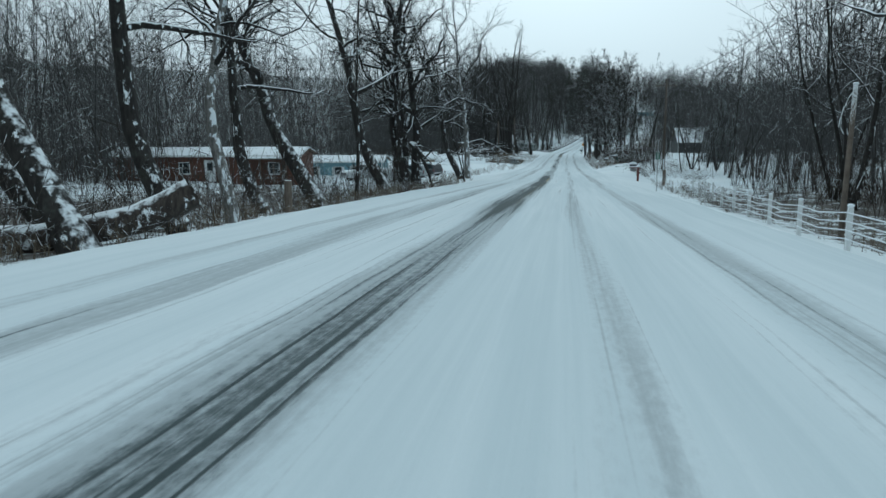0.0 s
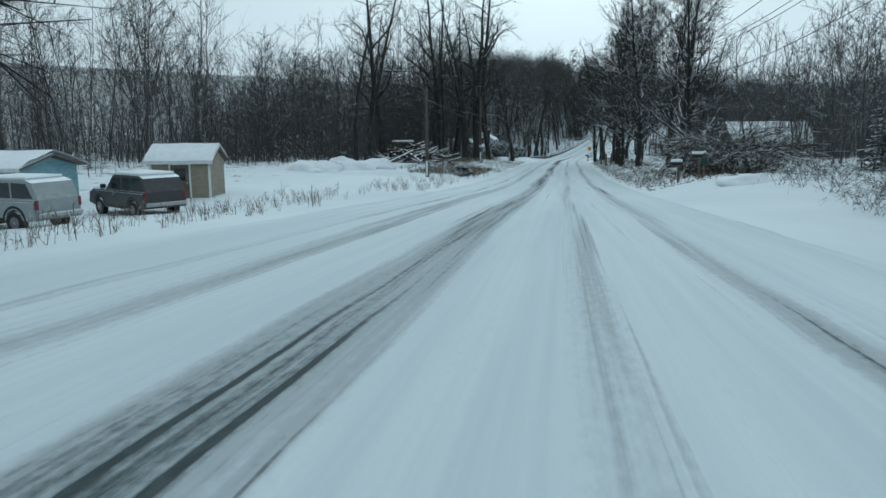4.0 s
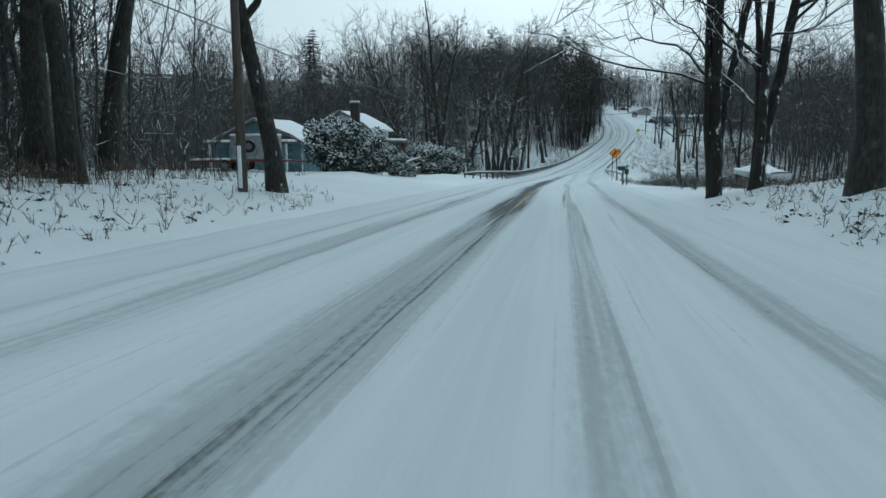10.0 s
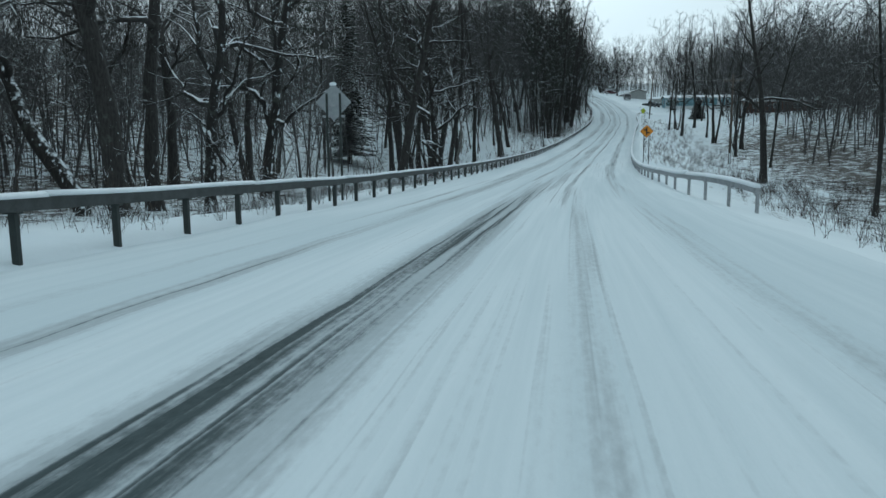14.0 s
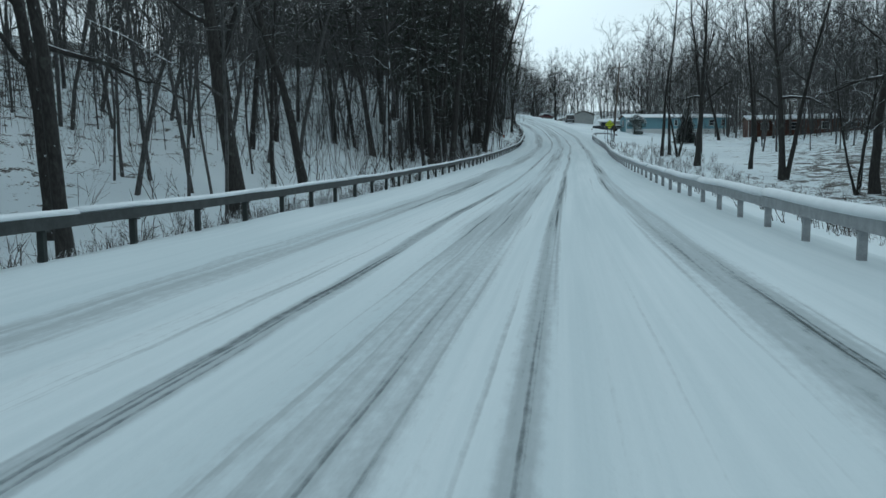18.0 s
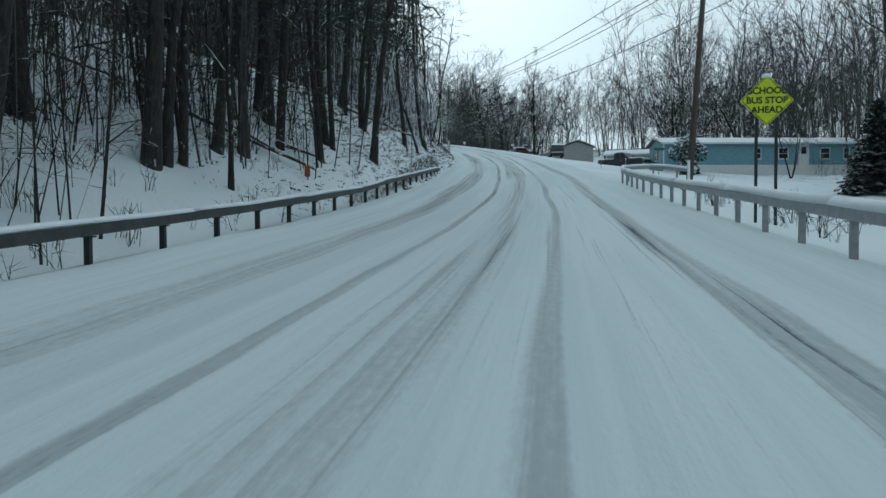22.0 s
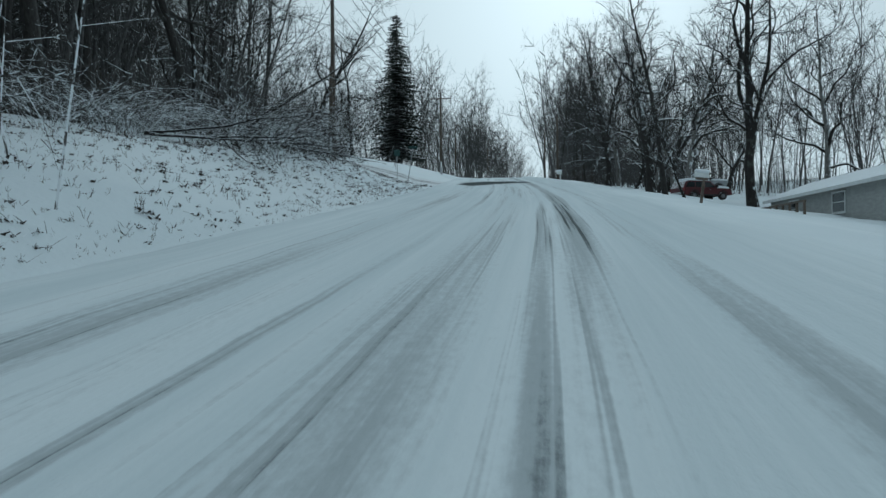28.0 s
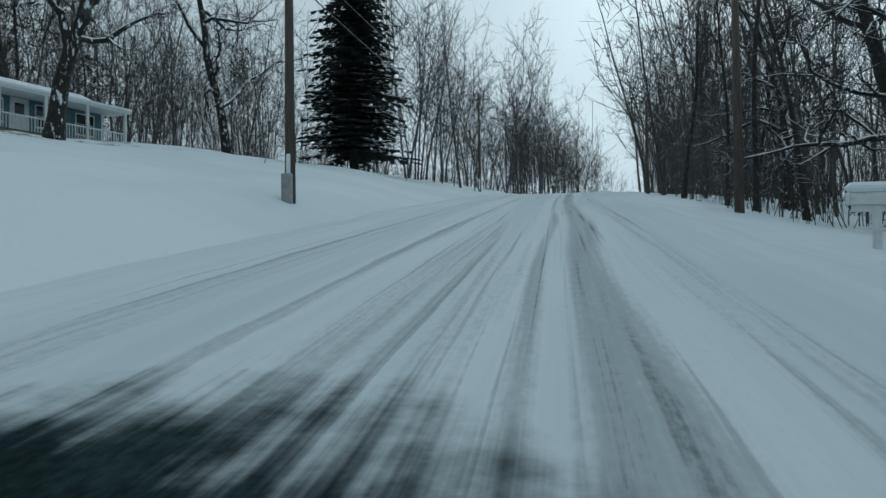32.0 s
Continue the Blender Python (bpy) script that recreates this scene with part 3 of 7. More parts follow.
# tall woodland trees in a few builds
WOODS = [tree_meshes(100 + i, 19 + 1.6 * i, 0.17 + 0.035 * (i % 3), (0.03 * (-1) ** i, 0.02), 0.36, 13, 0.25, 4, 3, 0.09, 0.06) for i in range(6)]
BIG = [tree_meshes(150 + i, 23 + 1.5 * i, 0.36 + 0.05 * i, (0.02 * (-1) ** i, 0.02), 0.3, 13, 0.3, 5, 4, 0.13, 0.05, thick=1.2) for i in range(3)]
for kind in WOODS + BIG:
    for me in kind:
        me.materials.append(BARK_WOODS), me.materials.append(TWIG)
SLIM = [tree_meshes(200 + i, 8 + 1.5 * i, 0.05 + 0.012 * i, (0.09 * (-1) ** i, 0.03), 0.25, 10, 0.26, 3, 3, 0.13, 0.06) for i in range(5)]
WIDE = [tree_meshes(300 + i, 14 + i, 0.26 + 0.04 * i, (0.05 * (-1) ** i, 0.03), 0.2, 13, 0.5, 7, 5, 0.22, 0.02, thick=1.4) for i in range(4)]
LEAN = [tree_meshes(330 + i, 13 + i, 0.21, ((-0.42, 0.5, -0.3)[i], 0.05), 0.3, 11, 0.42, 7, 7, 0.2, 0.03, thick=1.4) for i in range(3)]
FORK = [tree_meshes(360 + i, 15 + 2 * i, 0.17, (0, 0), 0.3, 8, 0.36, 5, 5, 0.14, 0.04, forks=3) for i in range(3)]
UPRIGHT = [tree_meshes(390 + i, 19 + 2 * i, 0.32, (0, 0), 0.14, 28, 0.36, 7, 7, 0.13, 0.12, fine=2.1) for i in range(2)]
rnd = random.Random(7)


def rows_of(kinds, s0, s1, d0, d1, count, label, group, mats=(BARK_WOODS, BARK_WOODS, TWIG), low=0.8, high=1.2):
    """Single trees, scattered over a stretch of the plan."""
    for _ in range(count):
        s, d = rnd.uniform(s0, s1), rnd.uniform(d0, d1)
        m = spot(s, d, rnd.uniform(0, 360)) @ Matrix.Rotation(radians(rnd.uniform(-8, 8)), 4, "X") @ Matrix.Rotation(radians(rnd.uniform(-5, 5)), 4, "Y")
        tree(rnd.choice(kinds), m, label, group, mats, rnd.uniform(low, high))


def lean_proto(rng, height, fine, limbs=11, boughs=5):
    """A plain far tree: a bending trunk, limbs and a haze of long twigs, few faces."""
    V, Fc = [], []
    pts, rad = limb(rng, np.array((0, 0, -0.5)), np.array((rng.normal(0, 0.07), rng.normal(0, 0.07), 1)), height, rng.uniform(0.07, 0.18), 0.022, 6, 0.075, 0.04)
    tube(pts, rad, 5, V, Fc)
    first = rng.uniform(0.16, 0.38)
    for i in range(limbs):
        f = first + (0.96 - first) * (i + rng.uniform(0, 0.8)) / limbs
        p, _ = along(pts, f)
        a = i * 2.4 + rng.uniform(-0.6, 0.6)
        ln = height * 0.34 * (1.15 - 0.7 * f) * rng.uniform(0.6, 1.2)
        lp, lr = limb(rng, p, np.array((math.cos(a), math.sin(a), rng.uniform(0.3, 1.0) + 0.6 * f)), ln, 0.026 * fine, 0.010 * fine, 3, 0.2, 0.08)
        for j in range(3):
            ribbon(rng, lp[j], lp[j + 1] - lp[j], np.linalg.norm(lp[j + 1] - lp[j]) * 1.02, 2 * lr[j], V, Fc)
        for j in range(boughs):
            q, bx = along(lp, 0.15 + 0.83 * (j + rng.uniform(0, 1)) / boughs)
            w2 = bx / np.linalg.norm(bx) + rng.normal(0, 0.6, 3) + np.array((0, 0, 0.2))
            l2 = ln * rng.uniform(0.3, 0.6)
            ribbon(rng, q, w2, l2, 0.026 * fine, V, Fc)
            w2 = w2 / np.linalg.norm(w2)
            for _ in range(3):
                ribbon(rng, q + w2 * l2 * rng.uniform(0.2, 0.95), w2 + rng.normal(0, 0.6, 3) + np.array((0, 0, 0.15)), l2 * rng.uniform(0.5, 1.0), 0.017 * fine, V, Fc)
    return np.array(V), np.array(Fc)


def sheet_of(name, VV, FF, mat, label, category):
    """One mesh from arrays of four-sided faces, of kind stuff."""
    VV, FF = np.concatenate(VV), np.concatenate(FF)
    me = bpy.data.meshes.new(name)
    me.vertices.add(len(VV)), me.loops.add(FF.size), me.polygons.add(len(FF))
    me.vertices.foreach_set("co", VV.astype(np.float32).ravel())
    me.loops.foreach_set("vertex_index", FF.astype(np.int32).ravel())
    me.polygons.foreach_set("loop_start", np.arange(0, FF.size, 4, dtype=np.int32))
    me.update(calc_edges=True)
    me.materials.append(mat)
    return tagged(new(name, me), label, category, kind="stuff")


def sow(protos, s0, s1, d0, d1, count, rng, low=0.75, high=1.25, edge=1.0):
    """Copies of small prototypes over a stretch; edge above 1 crowds them towards d0."""
    VV, FF, n0 = [], [], 0
    S, D = rng.uniform(s0, s1, count), d0 + (d1 - d0) * rng.uniform(0, 1, count) ** edge
    for p in land(S, D):
        v, f = protos[rng.integers(len(protos))]
        a, sc = rng.uniform(0, 6.28), rng.uniform(low, high)
        c, s_ = math.cos(a), math.sin(a)
        VV.append(np.stack([v[:, 0] * c - v[:, 1] * s_, v[:, 0] * s_ + v[:, 1] * c, v[:, 2]], -1) * sc + p)
        FF.append(f + n0)
        n0 += len(v)
    return VV, FF


_rg = np.random.default_rng(5)
FAR = [lean_proto(_rg, 15 + 1.3 * i, 2.2) for i in range(8)]
HILL = [lean_proto(_rg, 17 + 1.3 * i, 4.2, 7, 3) for i in range(5)]


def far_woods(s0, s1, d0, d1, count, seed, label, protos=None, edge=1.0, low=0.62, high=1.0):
    """A far wood as one thing: plain bare trees past counting, in the haze-paled bark."""
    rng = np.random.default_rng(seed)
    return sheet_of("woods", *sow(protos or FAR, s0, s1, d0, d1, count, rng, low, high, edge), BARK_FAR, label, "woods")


def stems_proto(rng, n, height, spread, r):
    """A tuft of thin stems that fork once."""
    V, Fc = [], []
    for _ in range(n):
        w = np.array((rng.normal(0, spread), rng.normal(0, spread), 1.0))
        o, ln = np.array((rng.normal(0, 0.25), rng.normal(0, 0.25), -0.1)) * height * 0.4, height * rng.uniform(0.5, 1.1)
        ribbon(rng, o, w, ln, r * 2.2, V, Fc)
        w = w / np.linalg.norm(w)
        for _ in range(4):
            ribbon(rng, o + w * ln * rng.uniform(0.3, 0.95), w + rng.normal(0, 0.5, 3), height * rng.uniform(0.15, 0.4), r * 1.5, V, Fc)
    return np.array(V), np.array(Fc)


def screen_proto(rng):
    """A stand of thin saplings: slim stems, each with a few upswept twigs."""
    V, Fc = [], []
    for _ in range(7):
        o, h = np.array((rng.uniform(-2, 2), rng.uniform(-2, 2), -0.3)), rng.uniform(2.5, 7.0)
        w = np.array((rng.normal(0, 0.12), rng.normal(0, 0.12), 1.0))
        ribbon(rng, o, w, h, 0.05, V, Fc)
        w /= np.linalg.norm(w)
        for _ in range(9):
            ribbon(rng, o + w * h * rng.uniform(0.25, 0.95), w * 0.7 + rng.normal(0, 0.5, 3), h * rng.uniform(0.12, 0.35), 0.028, V, Fc)
    return np.array(V), np.array(Fc)


def briar_proto(rng):
    """An arching shrub: many long stems that rise and bow over, with side twigs."""
    V, Fc = [], []
    for _ in range(12):
        a = rng.uniform(0, 6.28)
        w = np.array((math.cos(a) * 0.6, math.sin(a) * 0.6, 1.0))
        p = np.array((rng.normal(0, 0.25), rng.normal(0, 0.25), -0.1))
        for j in range(5):
            ln = rng.uniform(0.35, 0.6)
            ribbon(rng, p, w, ln * 1.06, 0.030 - 0.004 * j, V, Fc)
            p = p + w / np.linalg.norm(w) * ln
            w = w / np.linalg.norm(w) + rng.normal(0, 0.16, 3) + np.array((math.cos(a) * 0.1, math.sin(a) * 0.1, -0.28))
            for _ in range(2):
                ribbon(rng, p, w + rng.normal(0, 0.6, 3), rng.uniform(0.25, 0.6), 0.013, V, Fc)
    return np.array(V), np.array(Fc)


BRIAR = [briar_proto(_rg) for _ in range(5)]
SCREEN = [screen_proto(_rg) for _ in range(6)]
THICKET = [stems_proto(_rg, 6, 2.6, 0.30, 0.014) for _ in range(6)]
TUFT = [stems_proto(_rg, 6, 0.55, 0.35, 0.006) for _ in range(6)]


def clump_proto(rng):
    """A low clump of matted leaves and broken stalks, lying nearly flat."""
    V, Fc = [], []
    for _ in range(7):
        o = np.array((rng.normal(0, 0.12), rng.normal(0, 0.07), rng.uniform(0.0, 0.04)))
        ribbon(rng, o, np.array((rng.normal(0, 1), rng.normal(0, 0.6), rng.uniform(0.05, 0.45))), rng.uniform(0.05, 0.15), rng.uniform(0.04, 0.10), V, Fc)
    for _ in range(3):
        o = np.array((rng.normal(0, 0.12), rng.normal(0, 0.1), 0.0))
        ribbon(rng, o, np.array((rng.normal(0, 1), rng.normal(0, 1), rng.uniform(0.2, 1.0))), rng.uniform(0.15, 0.4), 0.012, V, Fc)
    return np.array(V), np.array(Fc)


CLUMP = [clump_proto(_rg) for _ in range(6)]
SPRIG = [stems_proto(_rg, 3, 0.28, 0.5, 0.006) for _ in range(6)]


def growth(name, protos, s0, s1, d0, d1, count, seed, mat, label, category, edge=1.0, low=0.6, high=1.4):
    rng = np.random.default_rng(seed)
    return sheet_of(name, *sow(protos, s0, s1, d0, d1, count, rng, low, high, edge), mat, label, category)


def hemlock_meshes(seed, h, r, bare):
    """A shaded woodland hemlock: long bare trunk with dead stubs, and loose drooping sprays above."""
    rng = np.random.default_rng(seed)
    T, TF, V, Fc = [], [], [], []
    pts, rad = limb(rng, np.array((0, 0, -0.5)), np.array((rng.normal(0, 0.04), rng.normal(0, 0.04), 1)), h, 0.0068 * h + 0.03, 0.03, 8, 0.03, 0.03)
    tube(pts, rad, 7, T, TF)
    z = 0.12
    while z < 0.97:
        p, _ = along(pts, z)
        live = np.clip((z - bare) / 0.12, 0.0, 1.0)
        a = rng.uniform(0, 6.28)
        ln = r * (1.15 - z) * rng.uniform(0.6, 1.2) * (0.45 + 0.75 * live)
        lp, lr = limb(rng, p, np.array((math.cos(a), math.sin(a), 0.25)), ln, 0.022, 0.008, 4, 0.1, -0.09)
        tube(lp, lr, 3, V, Fc)
        for j in range(int(3 + 15 * live)):
            q, bx = along(lp, rng.uniform(0.12, 1))
            w = bx / np.linalg.norm(bx) + rng.normal(0, 0.55, 3) + np.array((0, 0, -0.2))
            ribbon(rng, q, w, rng.uniform(0.35, 0.9), 0.03 + 0.13 * live * rng.uniform(0.3, 1), V, Fc)
        z += 0.011 * rng.uniform(0.6, 1.4)
    return [mesh_of("trunk", [tuple(v) for v in T], TF, True), mesh_of("crown", [tuple(v) for v in V], Fc)]


HEMLOCK = [hemlock_meshes(800 + i, 20 + 2.0 * i, 5.5, 0.2 + 0.05 * i) for i in range(4)]

# ---- the woods, far to near ----
# the paleness of these woods is mostly haze put into the bark colour
BARE = "bare winter woods with dusted branches"
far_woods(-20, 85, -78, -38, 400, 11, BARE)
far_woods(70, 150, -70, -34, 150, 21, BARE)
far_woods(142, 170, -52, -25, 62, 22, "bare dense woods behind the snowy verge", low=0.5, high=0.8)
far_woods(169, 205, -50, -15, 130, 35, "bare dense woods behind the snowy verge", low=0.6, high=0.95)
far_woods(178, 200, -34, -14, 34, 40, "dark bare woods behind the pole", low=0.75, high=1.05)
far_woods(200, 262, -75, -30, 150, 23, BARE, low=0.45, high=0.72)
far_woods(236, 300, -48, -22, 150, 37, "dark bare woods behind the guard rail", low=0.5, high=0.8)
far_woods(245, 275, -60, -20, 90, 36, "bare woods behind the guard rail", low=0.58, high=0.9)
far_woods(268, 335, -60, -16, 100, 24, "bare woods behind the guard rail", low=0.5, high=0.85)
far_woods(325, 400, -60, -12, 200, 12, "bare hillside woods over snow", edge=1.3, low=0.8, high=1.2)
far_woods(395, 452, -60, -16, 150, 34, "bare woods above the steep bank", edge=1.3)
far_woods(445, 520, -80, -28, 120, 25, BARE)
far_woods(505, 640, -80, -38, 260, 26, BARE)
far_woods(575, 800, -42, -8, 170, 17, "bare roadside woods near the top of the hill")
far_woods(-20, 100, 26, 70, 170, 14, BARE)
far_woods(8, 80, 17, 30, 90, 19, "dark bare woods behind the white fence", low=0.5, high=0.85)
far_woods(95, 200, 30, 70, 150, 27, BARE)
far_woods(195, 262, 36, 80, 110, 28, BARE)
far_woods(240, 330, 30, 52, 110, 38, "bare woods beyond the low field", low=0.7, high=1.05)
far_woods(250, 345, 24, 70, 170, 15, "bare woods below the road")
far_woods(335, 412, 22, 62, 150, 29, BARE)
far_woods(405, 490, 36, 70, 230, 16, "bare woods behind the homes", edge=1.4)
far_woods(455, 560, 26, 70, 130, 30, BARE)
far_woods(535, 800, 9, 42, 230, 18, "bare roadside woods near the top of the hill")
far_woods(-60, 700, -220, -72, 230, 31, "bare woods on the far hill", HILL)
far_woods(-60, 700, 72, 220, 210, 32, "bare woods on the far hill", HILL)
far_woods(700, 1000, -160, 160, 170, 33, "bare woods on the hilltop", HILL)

far_woods(104, 150, 20, 30, 26, 39, "bare trees before the barn", low=0.45, high=0.75)

DENSE = "thin snow-dusted saplings and brush on the woodland floor"
for a, b, c, d_, n, sd in ((-15, 26, -19.5, -8.2, 210, 1), (26, 56, -13, -8.4, 45, 17), (130, 170, -50, -23.5, 190, 2), (170, 205, -50, -11, 160, 12), (245, 340, -45, -8, 150, 3), (335, 450, -45, -9, 420, 4), (440, 498, -40, -16, 160, 5),
                           (-15, 24, 10.5, 30, 300, 6), (24, 62, 13.0, 30, 260, 16), (530, 640, 8, 30, 220, 8), (575, 640, -40, -14, 120, 9), (400, 500, 30, 60, 160, 11)):
    growth("undergrowth", THICKET, a, b, c, d_, n, 40 + sd, BRUSH, DENSE, "undergrowth")
growth("undergrowth", THICKET, 252, 345, 10.0, 30, 420, 77, BRUSH, "low frosted brush over the wet ground", "undergrowth", low=0.22, high=0.6)
for a, b, c, d_, n, sd in ((-15, 75, -60, -36, 460, 1), (70, 150, -60, -30, 300, 2), (140, 170, -46, -24, 150, 3), (170, 205, -45, -16, 130, 14), (200, 262, -60, -30, 220, 4), (245, 345, -60, -30, 200, 5), (340, 450, -45, -10, 260, 6),
                           (-15, 100, 22, 55, 300, 7), (95, 200, 34, 60, 220, 8), (195, 262, 36, 66, 160, 9), (250, 345, 34, 60, 200, 10), (335, 500, 34, 66, 260, 11), (530, 700, 10, 34, 320, 12), (500, 700, -75, -38, 360, 13)):
    growth("saplings", SCREEN, a, b, c, d_, n, 240 + sd, BARK_FAR, "dense stand of slim saplings among the trees", "undergrowth")


# ---- single trees along the road ----
def at(kinds, i, s, d, turn, label, scale=1.0, mats=(BARK, BARK, TWIG), group="roadside trees"):
    m = spot(s, d, turn)
    if kinds in (WOODS, HEMLOCK, SLIM):
        m = m @ Matrix.Rotation(radians(rnd.uniform(-9, 9)), 4, "X") @ Matrix.Rotation(radians(rnd.uniform(-6, 6)), 4, "Y")
    return tree(kinds[i % len(kinds)], m, label, group, mats, scale)


TWIN = [tree_meshes(370 + i, 16.0 + i, 0.2, (0, 0), 0.22, 11, 0.36, 6, 5, 0.15, 0.05, forks=3, split=0.13, thick=1.1) for i in range(2)]
SNOWY = "bare roadside tree with snow along its limbs"
OLD = [tree_meshes(340 + i, 13.5, r, (ln, 0.06), 0.4, 11, 0.40, 7, 5, 0.20, 0.03, thick=1.2) for i, (r, ln) in enumerate(((0.32, -1.05), (0.31, -0.55), (0.34, -0.7), (0.24, -0.2), (0.31, -0.4)))]
GNARL = [tree_meshes(355 + i, 14.0 + i, 0.27, (0.03, 0.0), 0.3, 10, 0.46, 7, 5, 0.2, 0.03, forks=2, thick=1.5, split=0.22) for i in range(2)]
at(OLD, 2, 28.6, -8.5, 0, "thick leaning trunk plastered with snow on one side", 1.08)
at(OLD, 1, 17.0, -8.0, 0, "thick leaning trunk plastered with snow on one side", 1.0)
at(OLD, 2, 12.6, -7.8, 0, "thick dark leaning trunk among brush", 1.05)
at(OLD, 3, 19.6, -8.1, 20, "pale birch with a snow-crusted trunk", 0.85, (BARK_PALE, BARK, TWIG))
at(OLD, 2, 16.8, -11.5, 25, SNOWY, 0.95)
at(OLD, 1, 25.5, -9.5, -15, SNOWY, 0.9)
at(OLD, 4, 38.6, -8.1, 0, "leaning trunk crusted with snow from root to fork", 1.1)
at(OLD, 1, 48.7, -8.6, 0, "leaning bare tree with a snowy upper side", 1.1)
at(GNARL, 0, 45.3, -8.6, 40, "upright dark tree forking above the verge", 1.0)
at(SLIM, 4, 33.5, -8.6, 0, "slender bare sapling among dry weeds", 1.0)
at(WIDE, 2, 46.1, -8.2, 220, "spreading bare tree with snow along its limbs")
at(WIDE, 3, 49.3, -10.3, 130, "spreading bare tree with snow along its limbs", 0.9)
at(WIDE, 0, 69.9, -8.0, 60, "spreading bare tree by the trailer yard", 1.2, (BARK_PALE, BARK, TWIG))
at(OLD, 4, 68.3, -8.2, 0, "spreading bare tree by the trailer yard", 1.05)
at(SLIM, 3, 62.3, -7.3, 0, "slender bare sapling among dry weeds", 0.8)
at(SLIM, 2, 66.0, -7.9, 120, "slender bare sapling among dry weeds", 0.8)
at(WIDE, 2, 27.0, 13.0, 300, SNOWY, 0.95)
at(FORK, 0, 37.0, 14.5, 80, "bare tree with several upright stems")
at(FORK, 1, 47.0, 17.0, 20, "bare tree with several upright stems", 0.8)
at(WIDE, 3, 18.0, 15.5, 210, SNOWY, 0.9)
at(SLIM, 4, 84.5, 11.0, 30, "slender bare tree beside the utility pole", 0.9)
at(SLIM, 3, 87.0, 12.0, 190, "slender bare tree beside the utility pole", 0.8)
for i, (s, d) in enumerate(((116.0, 9.6), (122.3, 10.2), (127.5, 9.9), (138.0, 8.4), (143.8, 7.2), (145.5, 9.0), (148.5, 7.4), (150.8, 9.6), (153.0, 7.3), (155.0, 10.2), (157.5, 8.2), (162.5, 7.6), (160.0, 10.5))):
    at(UPRIGHT, i, s, d, 70 * i, "tall roadside maple with upswept bare branches", 0.72 + 0.05 * (i % 4), group="row of maples on the bank")
for i, (s, d) in enumerate(((168.0, 8.0), (179.0, 6.9), (186.4, 6.7), (188.0, 5.9), (173.5, 9.8), (183.0, 9.6))):
    at((BIG, TWIN)[i in (2, 3)], i, s, d, 50 * i, "bare tree on the snowy bank", (0.7, 0.7, 0.95, 1.0, 0.65, 0.6)[i])
for i, (s, d) in enumerate(((170.5, -16.5), (167.5, -12.6), (169.0, -11.2), (171.0, -13.4), (174.9, -10.2), (177.0, -12.3), (181.0, -11.0), (182.5, -13.0), (166.0, -24.5), (152.0, -24.0), (158.5, -24.5), (172.0, -17.0), (161.5, -25.0), (179.0, -16.0))):
    at(BIG, i, s, d, 95 * i, "tall dark trunk at the edge of the woods", 0.85 + 0.1 * (i % 3))
at(BIG, 1, 185.5, -7.4, 30, "bare tree with fine drooping branches beside a pole", 0.72)
at(BIG, 2, 254.6, -15.3, 10, "large dark tree behind the guard rail with snowy limbs", 0.9)
at(OLD, 2, 256.9, -18.0, 20, "leaning dark tree behind the guard rail with snowy limbs", 1.2)
at(BIG, 0, 258.6, -16.3, 140, "large dark tree behind the guard rail with snowy limbs", 0.95)
at(WIDE, 1, 257.3, -13.0, 75, "bare tree behind the guard rail with snowy limbs", 0.9)
at(WIDE, 3, 264.0, -13.8, 160, "bare tree behind the guard rail with snowy limbs", 0.9)
at(WIDE, 2, 289.5, -11.5, 200, "large bare tree behind the guard rail", 1.05)
at(FORK, 2, 293.0, -12.5, 100, "bare tree behind the guard rail with snowy limbs", 0.9)
NEEDLE = bark_material("hemlock_needles", (0.040, 0.046, 0.038), 0.86, 0.84)
WOODLAND = "bare woodland tree on the snowy slope"
for i, (s, d) in enumerate(((267.0, -20.8), (271.0, -26.7), (277.3, -21.7), (280.5, -23.2), (287.0, -13.5), (296.5, -12.0), (299.0, -17.5), (304.3, -15.5), (306.4, -18.4), (310.6, -18.9), (313.6, -17.4), (318.2, -14.2), (321.4, -17.2), (327.0, -12.5))):
    at((BIG, WOODS)[i % 3 == 2], i, s, d, 55 * i, "dark trunk on the low ground behind the guard rail", 0.85 + 0.07 * (i % 3), group="trees behind the rail")
at(OLD, 3, 301.5, -12.5, 200, "leaning tree plastered with snow behind the guard rail", 1.1)
for i, (s, d) in enumerate(((306.0, -16.5), (309.0, -20.5), (314.0, -21.0), (303.0, -19.5), (318.5, -24.0))):
    at((HEMLOCK, BIG)[i % 2], i, s, d, 65 * i, "dark tree crowding the slope behind the rail", 0.85, (BARK_WOODS, (NEEDLE, BARK_WOODS)[i % 2], TWIG), "trees behind the rail")
rows_of(WOODS, 330, 440, -22, -9.5, 12, WOODLAND, "hillside trees")
rows_of(SLIM, 335, 440, -13, -7.0, 12, "slender sapling on the snowy bank", "hillside saplings")
rows_of(WOODS, 350, 412, -12, -7.5, 18, "tall dark tree close behind the guard rail", "hillside trees")
rows_of(HEMLOCK, 354, 404, -15, -8.6, 14, "tall dark hemlock with sweeping dusted boughs", "hillside hemlocks", (BARK_WOODS, NEEDLE), 0.85, 1.15)
rows_of(HEMLOCK, 350, 470, -30, -12, 12, "tall dark hemlock with sweeping dusted boughs", "hillside hemlocks", (BARK_WOODS, NEEDLE), 0.85, 1.15)
rows_of(HEMLOCK, 285, 345, -34, -20, 4, "tall dark hemlock among bare trunks", "hillside hemlocks", (BARK_WOODS, NEEDLE), 0.85, 1.1)
